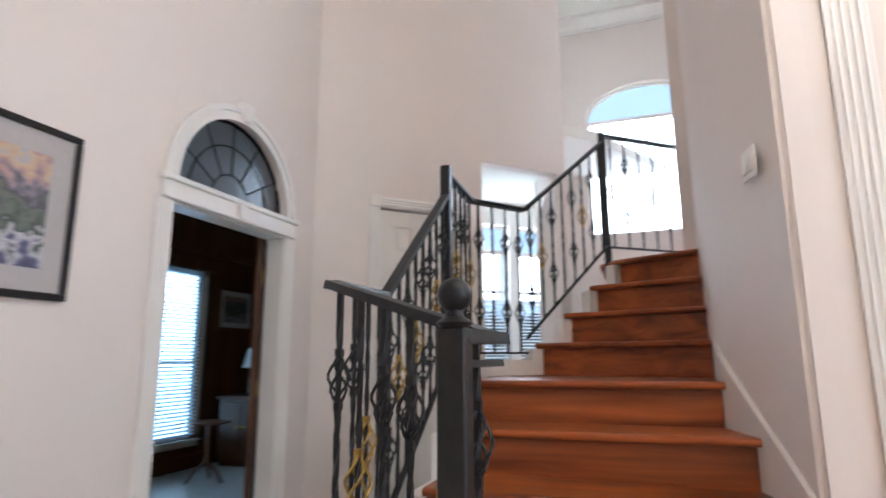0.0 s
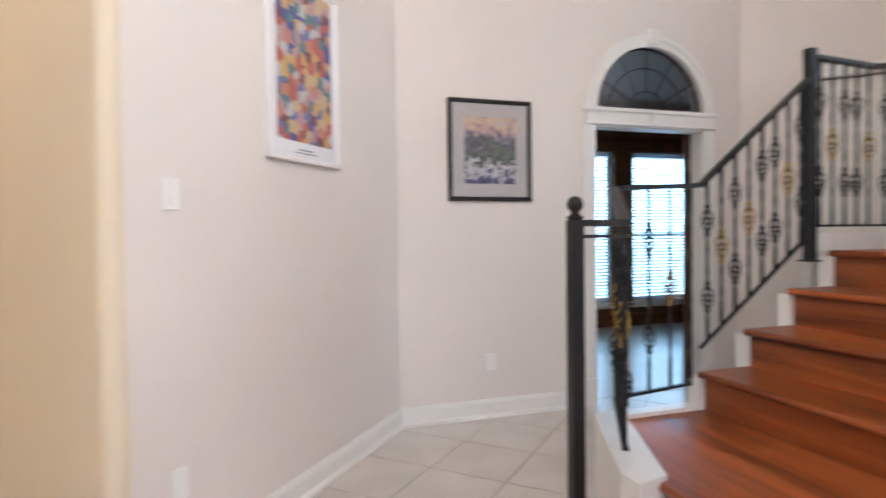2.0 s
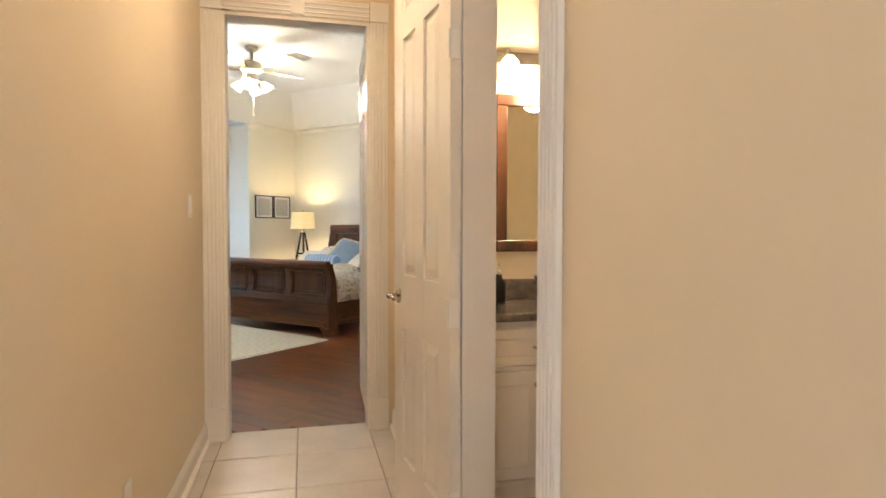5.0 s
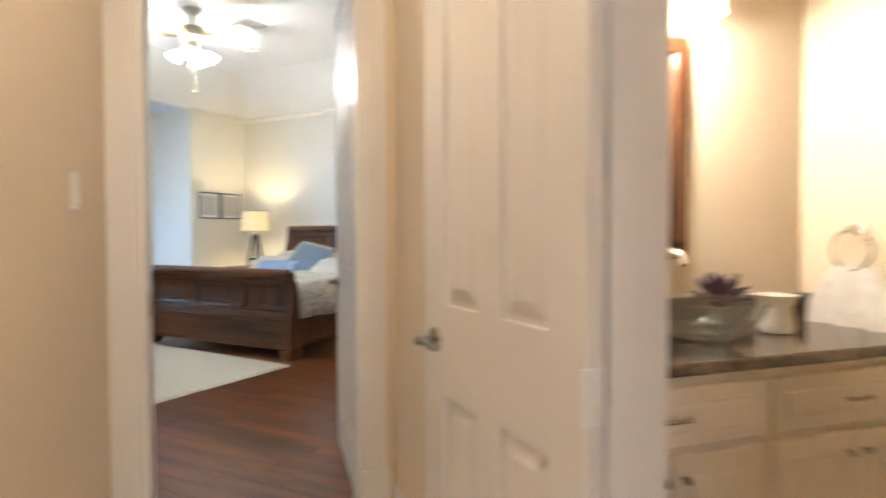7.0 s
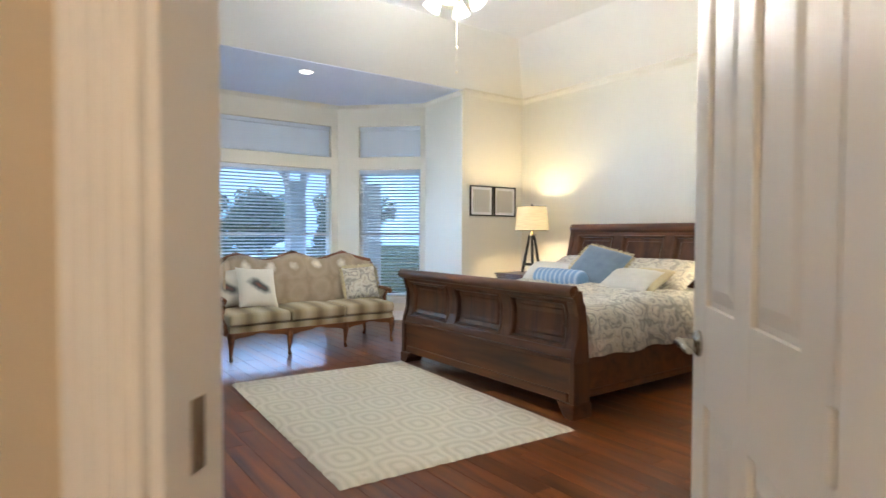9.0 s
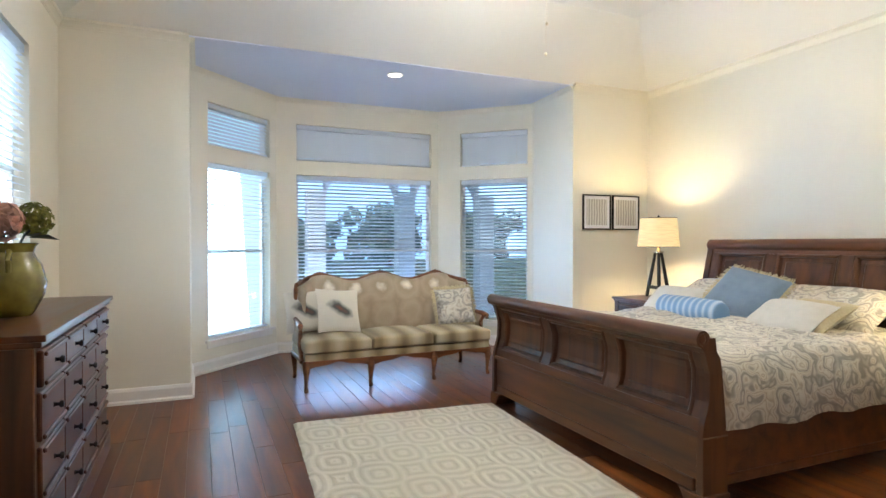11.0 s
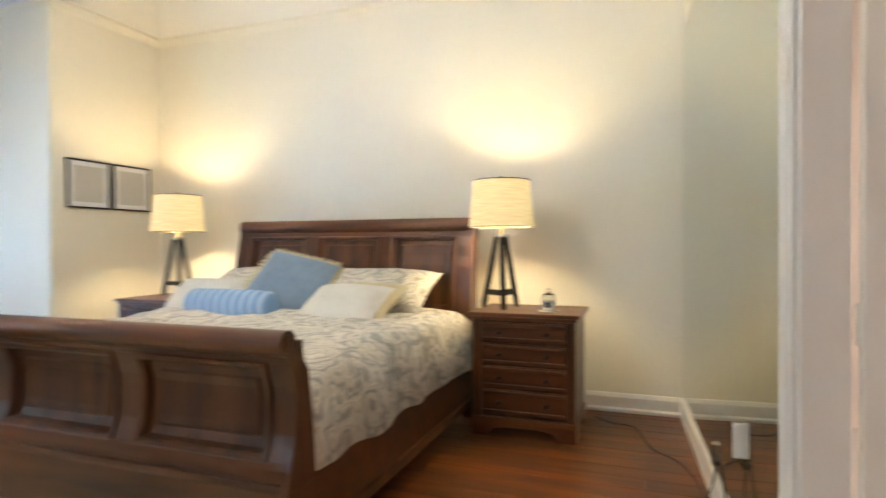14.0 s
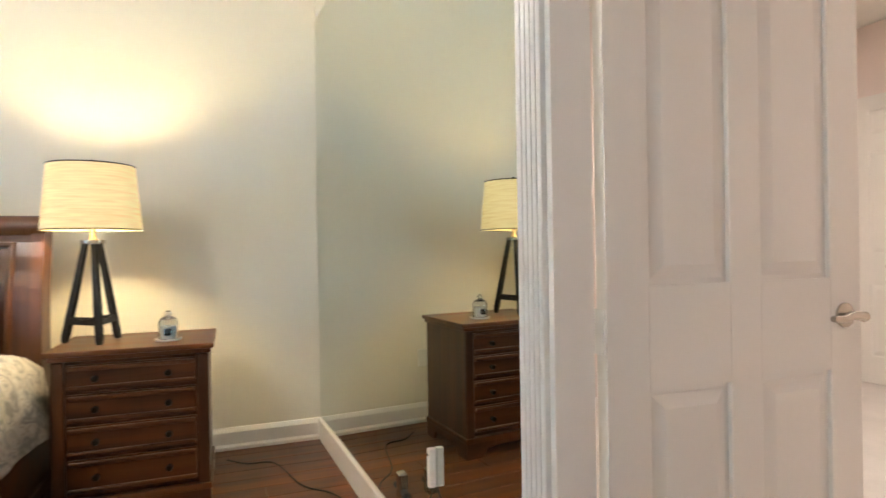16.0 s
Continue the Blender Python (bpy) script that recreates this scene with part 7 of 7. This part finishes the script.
bloom("pink_bloom", (0.02, 0.10, 0.42), 0.085, PINK, 140, 1, 0.032)
bloom("green_bloom", (-0.05, -0.17, 0.44), 0.080, GREEN_BLOOM, 240, 2, 0.018)
bm = bmesh.new()
tube(bm, [(0, 0, 0.25), (-0.03, -0.08, 0.36), (-0.05, -0.15, 0.40)], 0.006, 6)
tube(bm, [(0, 0, 0.25), (0.01, 0.05, 0.35), (0.02, 0.09, 0.38)], 0.006, 6)
part("stems", bm, LEAF, vase)
bm = bmesh.new()
for (x, y, z), a in (((-0.03, -0.09, 0.36), 250), ((0.02, 0.03, 0.35), 80), ((-0.06, -0.02, 0.35), 200), ((0.0, -0.14, 0.37), 300)):
    c, s = math.cos(radians(a)), math.sin(radians(a))
    prof = ((0, 0, 0), (0.03, 0.028, 0.012), (0.07, 0.034, 0.016), (0.12, 0.0, -0.01), (0.07, -0.034, 0.016), (0.03, -0.028, 0.012))
    vs = [bm.verts.new((x + c * u - s * w, y + s * u + c * w, z + h)) for u, w, h in prof]
    mid = bm.verts.new((x + c * 0.06, y + s * 0.06, z - 0.004))
    for i in range(6):
        bm.faces.new((vs[i], vs[(i + 1) % 6], mid))
part("leaves", bm, LEAF, vase)

# ---- ceiling fan, recessed light ----
fan = thing("ceiling_fan", pose(-5.05, -6.12, 0, 0, 0, 20), "cream ceiling fan with brass trim and lit glass shades", "ceiling fan")
FAN_CREAM = material("cream_fan_enamel", (0.76, 0.68, 0.52), 0.35, vary=0.02, scale=10)
part("canopy", lathe(bmesh.new(), [(0.075, 3.398), (0.075, 3.37), (0.05, 3.34), (0.015, 3.33), (0.013, 3.22)], 24), FAN_CREAM, fan, smooth=True)
part("motor", lathe(bmesh.new(), [(0.03, 3.23), (0.10, 3.215), (0.125, 3.18), (0.125, 3.12), (0.10, 3.09), (0.06, 3.08), (0.055, 3.02), (0.075, 3.0), (0.04, 2.97), (0.0, 2.965)], 28), FAN_CREAM, fan, smooth=True)
for k in range(5):
    a = 2 * math.pi * k / 5
    mm = Matrix.Rotation(a, 4, "Z")
    bl = part("blade", prism(bmesh.new(), [(0.22, -0.055, 3.13), (0.30, -0.07, 3.128), (0.60, -0.075, 3.128), (0.66, -0.05, 3.13), (0.67, 0.0, 3.135), (0.66, 0.05, 3.142), (0.60, 0.075, 3.144), (0.30, 0.07, 3.144), (0.22, 0.055, 3.142)], (0, 0, 0.006)), FAN_CREAM, fan, m=mm)
    part("blade_iron", prism(bmesh.new(), [(0.10, -0.02, 3.12), (0.26, -0.04, 3.125), (0.26, 0.04, 3.132), (0.10, 0.02, 3.125)], (0, 0, 0.004)), BRASS, bl)
BULB_GLASS = glow("lit_frosted_glass", (1.0, 0.90, 0.68), 6.0, (0.9, 0.9, 0.85))
for k in range(4):
    a = 2 * math.pi * k / 4 + 0.3
    c, s = math.cos(a), math.sin(a)
    arm = part("light_arm", tube(bmesh.new(), [(0.05 * c, 0.05 * s, 3.0), (0.10 * c, 0.10 * s, 3.0), (0.13 * c, 0.13 * s, 2.985)], 0.012, 8), BRASS, fan)
    bm = lathe(bmesh.new(), [(0.025, 0.0), (0.035, -0.02), (0.055, -0.06), (0.068, -0.10), (0.06, -0.105), (0.0, -0.09)], 20)
    bmesh.ops.rotate(bm, cent=(0, 0, 0), matrix=Matrix.Rotation(radians(-35), 3, "Y"), verts=bm.verts)
    bmesh.ops.rotate(bm, cent=(0, 0, 0), matrix=Matrix.Rotation(a, 3, "Z"), verts=bm.verts)
    bmesh.ops.translate(bm, vec=(0.13 * c, 0.13 * s, 2.985), verts=bm.verts)
    part("glass_shade", bm, BULB_GLASS, arm, "lit frosted glass shade", smooth=True)
for x, y, z in ((0.02, 0.03, 2.42), (-0.03, 0.0, 2.62)):
    ch = part("pull_chain", tube(bmesh.new(), [(x, y, 2.97), (x, y, z)], 0.0006, 5), FAN_CREAM, fan)
    part("chain_end", lathe(bmesh.new(), [(0.0, 0), (0.009, -0.008), (0.009, -0.018), (0.0, -0.024)], 12, (x, y, z)), FAN_CREAM, ch, smooth=True)
t = thing("recessed_light", pose(-4.97, -8.73, 2.992), "white recessed ceiling light, lit, in bay", "ceiling light")
part("trim_ring", lathe(bmesh.new(), [(0.085, -0.001), (0.085, -0.006), (0.07, -0.010), (0.065, -0.003)], 28), WHITE_PLASTIC, t, smooth=True)
part("lens", lathe(bmesh.new(), [(0.064, -0.003), (0.05, -0.007), (0.0, -0.008)], 24), glow("lit_lens", (1.0, 0.95, 0.85), 10), t, smooth=True)
t = thing("ceiling_vent", pose(-5.6, -5.9, 3.398), "white ceiling air vent beside the fan", "vent")
part("frame", B((-0.15, -0.08, -0.012), (0.15, 0.08, -0.001), 0.004), TRIM, t)
for k in range(6):
    part("slat", B((-0.13, -0.06 + 0.02 * k, -0.018), (0.13, -0.052 + 0.02 * k, -0.0125)), TRIM, t)


# ---- foyer chandelier, seen in the fanlight ----
ch = thing("chandelier", pose(0.75, 0.9, 3.55), "brass chandelier with lit candle bulbs over the foyer", "chandelier")
part("stem", tube(bmesh.new(), [(0, 0, 1.745), (0, 0, 0.0), (0, 0, -0.15)], 0.012, 8), BRASS, ch)
part("body", lathe(bmesh.new(), [(0.0, -0.2), (0.05, -0.16), (0.03, -0.1), (0.06, -0.02), (0.03, 0.06), (0.012, 0.1)], 18), BRASS, ch, smooth=True)
CANDLE = glow("lit_candle_bulb", (1.0, 0.85, 0.6), 12)
for k in range(8):
    a = 2 * math.pi * k / 8
    c, s = math.cos(a), math.sin(a)
    arm = part("arm", tube(bmesh.new(), [(0.03 * c, 0.03 * s, -0.05), (0.16 * c, 0.16 * s, -0.16), (0.30 * c, 0.30 * s, -0.12), (0.36 * c, 0.36 * s, -0.02)], 0.009, 8), BRASS, ch, smooth=True)
    part("bulb", lathe(bmesh.new(), [(0.012, -0.02), (0.012, 0.06), (0.02, 0.085), (0.016, 0.11), (0.0, 0.135)], 12, (0.36 * c, 0.36 * s, 0)), CANDLE, arm, smooth=True)

# ---- office things ----
t = thing("pedestal_table", pose(-4.55, 5.35, 0.004), "small dark wooden pedestal table before office window", "table")
part("top", lathe(bmesh.new(), [(0.0, 0.58), (0.2, 0.58), (0.21, 0.59), (0.2, 0.602), (0.0, 0.602)], 28), SOFA_WOOD, t, smooth=True)
part("column", lathe(bmesh.new(), [(0.03, 0.58), (0.018, 0.5), (0.03, 0.4), (0.016, 0.3), (0.035, 0.2), (0.03, 0.16)], 16), SOFA_WOOD, t, smooth=True)
for k in range(3):
    a = 2 * math.pi * k / 3
    part("leg", tube(bmesh.new(), [(0.02 * math.cos(a), 0.02 * math.sin(a), 0.2), (0.12 * math.cos(a), 0.12 * math.sin(a), 0.12), (0.2 * math.cos(a), 0.2 * math.sin(a), 0.012)], 0.016, 8), SOFA_WOOD, t, smooth=True)
t = thing("office_cabinet", pose(-4.78, 6.42, 0.004), "dark wooden cabinet against the office panelling", "cabinet")
part("body", B((-0.34, -0.25, 0.08), (0.34, 0.28, 0.76), 0.006), WALNUT_V, t)
part("top", B((-0.37, -0.28, 0.762), (0.37, 0.30, 0.80), 0.006), WALNUT, t)
part("plinth", B((-0.32, -0.24, 0.0), (0.32, 0.27, 0.078)), WALNUT, t)
for x in (-0.165, 0.165):
    d = part("door", B((x - 0.155, -0.27, 0.12), (x + 0.155, -0.252, 0.73), 0.006), WALNUT_V, t)
    part("knob", lathe(bmesh.new(), [(0.012, 0), (0.007, 0.008), (0.014, 0.02), (0, 0.026)], 12), BRASS, d, "brass knob", smooth=True, m=pose(x - 0.12 * (1 if x > 0 else -1), -0.27, 0.45, 90, 0, 0))
t = thing("desk_lamp", pose(-4.74, 6.34, 0.805), "grey ceramic lamp with white shade on office cabinet", "table lamp")
part("base", lathe(bmesh.new(), [(0.07, 0), (0.09, 0.05), (0.085, 0.2), (0.03, 0.26), (0.012, 0.3), (0.012, 0.36)], 20), GREY_MAT, t, smooth=True)
part("shade", lathe(bmesh.new(), [(0.17, 0.33), (0.11, 0.56), (0.105, 0.56), (0.165, 0.33)], 28), WHITE_CLOTH, t, smooth=True)

# ---- outdoors ----
GRASS = material("lawn", (0.075, 0.11, 0.07), 0.9, vary=0.3, scale=3, fine=0.5)
slab("ground", [(-400, -400), (400, -400), (400, 400), (-400, 400)], -0.6, -0.35, GRASS)
PORCH = material("porch_stucco", (0.62, 0.64, 0.67), 0.8, vary=0.08, scale=3)
slab("porch_floor", [(-9.5, -13.6), (-1.0, -13.6), (-1.0, -10.26), (-9.5, -10.26)], -0.35, -0.12, PORCH)
slab("porch_roof", [(-9.5, -13.6), (-4.8, -13.6), (-4.8, -10.3), (-9.5, -10.3)], 3.05, 3.2, PORCH)
# arcade of porch arches
t = thing("porch_arcade", pose(0, -13.3, 0), "stucco porch arcade with arched openings outside bay", "porch")
for xc in (-8.3, -6.65, -5.0):
    part("column", B((xc - 0.16, -0.15, -0.12), (xc + 0.16, 0.15, 2.2), 0.01), PORCH, t)
for xc in (-7.475, -5.825):
    bm = bmesh.new()
    pts = arch_pts(xc, 2.05, 0.665, 14, 0.55)
    for i in range(14):
        (xa, za), (xb, zb) = pts[i], pts[i + 1]
        prism(bm, [(xa, -0.14, za), (xb, -0.14, zb), (xb, -0.14, 3.05), (xa, -0.14, 3.05)], (0, 0.28, 0))
    part("arch", bm, PORCH, t)
FOLIAGE = material("tree_foliage", (0.11, 0.19, 0.18), 0.8, vary=0.15, scale=4, fine=0.15)
BARK = material("tree_bark", (0.09, 0.065, 0.045), 0.9, vary=0.2, scale=12, bump=0.4, bump_scale=30)


def tree(x, y, h, seed):
    t = thing("tree", pose(x, y, -0.36), "leafy green garden tree seen through the blinds", "tree", "garden trees")
    rng = random.Random(seed)
    bm = tube(bmesh.new(), [(0, 0, 0), (0.05, 0.02, h * 0.3), (0.0, 0.1, h * 0.6), (0.1, 0.0, h * 0.85)], 0.15, 8, [0.2, 0.16, 0.1, 0.04])
    for k in range(7):
        a, z = rng.uniform(0, 6.28), h * rng.uniform(0.3, 0.7)
        tube(bm, [(0.03, 0.03, z), (math.cos(a) * h * 0.14, math.sin(a) * h * 0.14, z + h * 0.09), (math.cos(a) * h * 0.27, math.sin(a) * h * 0.27, z + h * 0.2)], 0.05, 5, [0.07, 0.045, 0.015])
    part("trunk", bm, BARK, t)
    bm = bmesh.new()
    cl = [(Vector((rng.gauss(0, 0.30), rng.gauss(0, 0.30), rng.uniform(0.20, 0.90))) * h, rng.uniform(0.13, 0.25) * h) for _ in range(44)]
    for c, r in cl:
        for _ in range(60):
            v = Vector((rng.gauss(0, 1), rng.gauss(0, 1), rng.gauss(0, 1))).normalized()
            p = c + v * r * rng.uniform(0.4, 1.0)
            u = v.orthogonal().normalized()
            w = v.cross(u)
            s = rng.uniform(0.22, 0.38)
            a = rng.uniform(0, 6.28)
            d, e = (u * math.cos(a) + w * math.sin(a)) * s, (w * math.cos(a) - u * math.sin(a)) * s * 0.5
            q = [bm.verts.new(p + k2) for k2 in (d, e + v * 0.03, -d, -e + v * 0.03)]
            bm.faces.new(q)
    part("crown", bm, FOLIAGE, t)


for i, (x, y, h) in enumerate(((-10.2, -44, 3.2), (-5.6, -46, 3.8), (-15.5, -42, 4.2), (2.5, -41, 3.6), (-20, -38, 3.8), (8, -36, 3.6))):
    tree(x, y, h, 40 + i)
for i, (x, y, h) in enumerate(((0.5, 27, 3.6), (4.0, 29, 4.0), (-5.5, 26, 3.4), (-18, 6.0, 3.6))):
    tree(x, y, h, 60 + i)
# bright sky and distance, plus an added near card that whitens the bay window
SKY_CARD = glow("bright_sky_backdrop", (0.38, 0.66, 1.0), 1.8, (0.06, 0.07, 0.08))
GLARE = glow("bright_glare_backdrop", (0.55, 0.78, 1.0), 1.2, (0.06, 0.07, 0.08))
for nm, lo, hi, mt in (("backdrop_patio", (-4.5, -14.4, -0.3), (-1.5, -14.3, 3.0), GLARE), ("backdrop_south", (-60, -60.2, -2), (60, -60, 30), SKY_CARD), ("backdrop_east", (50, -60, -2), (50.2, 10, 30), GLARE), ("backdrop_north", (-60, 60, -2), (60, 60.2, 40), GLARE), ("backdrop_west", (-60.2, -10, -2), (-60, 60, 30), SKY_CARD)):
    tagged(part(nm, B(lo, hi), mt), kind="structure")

# ---- floor tiles and boards ----
def inside(pt, poly):
    x, y = pt
    c = False
    for (x0, y0), (x1, y1) in zip(poly, poly[1:] + poly[:1]):
        if (y0 > y) != (y1 > y) and x < (x1 - x0) * (y - y0) / (y1 - y0) + x0:
            c = not c
    return c


tile_floor = tagged(new("floor_tiles"), "large cream ceramic floor tiles laid diagonally", kind="structure")
HALLP = [hall_xy(-3.6, 0.97), hall_xy(0.0, 0.97), hall_xy(0.0, -0.14), hall_xy(-3.6, -0.14)]
FOYP = [(-2.45, 3.9), (-2.45, 1.03), HE, hall_xy(HALL0, -0.14), hall_xy(HALL0, -2.1), (3.2, -2.55), (3.2, 2.45), (0.1, 2.45), (-0.8, 5.2)]
TS = 0.432
proto = B((-TS / 2 + 0.0035, -TS / 2 + 0.0035, -0.012), (TS / 2 - 0.0035, TS / 2 - 0.0035, 0.0), 0.0022)
count, first = 0, None
for i in range(-5, 30):
    for j in range(-14, 16):
        a, b = -TS * (i + 0.5), -0.05 + TS * (j + 0.5)
        p = hall_xy(a, b)
        ok = (inside(p, HALLP) or (-3.45 < a < 0 and -0.3 < b < 1.25)) if a > -3.4 else False
        if not ok and a < -3.15:
            ok = any(inside(hall_xy(a + da, b + db), FOYP) for da in (-0.2, 0, 0.2) for db in (-0.2, 0, 0.2))
        if a > 0 or not ok:
            continue
        x, y = p
        mm = Matrix.Translation((x, y, 0.0)) @ Matrix.Rotation(radians(45 + 90 * ((i * 7 + j * 3) % 4)), 4, "Z")
        if first is None:
            first = part("tile", proto, TILE, tile_floor, m=mm)
        else:
            same_mesh("tile", first, tile_floor, mm)
        count += 1

board_floor = tagged(new("floor_boards"), "dark red-brown hand-scraped wooden floor boards", kind="structure")
ROOM = [(-7.9, -8.37), (-6.87, -8.37), (-6.92, -9.25), (-6.02, -10.12), (-3.97, -10.12), (-3.07, -9.20), (-3.07, -8.37), (-2.15, -8.37), (-2.15, -3.92), (-2.40, -3.92), bed_xy(0.0, -0.14), bed_xy(0.0, 0.97), bed_xy(1.40, 1.0), (-7.9, -3.90)]
rng = random.Random(9)
BW = 0.127
x = -7.9
while x < -2.15:
    xc = x + BW / 2
    cuts = []
    for (x0, y0), (x1, y1) in zip(ROOM, ROOM[1:] + ROOM[:1]):
        if (x0 > xc) != (x1 > xc):
            cuts.append(y0 + (y1 - y0) * (xc - x0) / (x1 - x0))
    cuts.sort()
    for lo, hi in zip(cuts[::2], cuts[1::2]):
        y = lo - 0.03
        nxt = y + rng.uniform(0.3, 1.4)
        while y < hi + 0.03:
            e = min(nxt, hi + 0.03)
            if hi + 0.03 - e < 0.2:
                e = hi + 0.03
            bm = B((x + 0.0005 - xc, -(e - y) / 2 + 0.0005, -0.016), (x + BW - 0.0005 - xc, (e - y) / 2 - 0.0005, 0.0), 0.0015)
            part("floor_board", bm, FLOOR_WOOD, board_floor, m=Matrix.Translation((xc, (y + e) / 2, rng.uniform(-0.0008, 0.0))))
            y = e
            nxt = y + rng.uniform(0.7, 1.5)
    x += BW
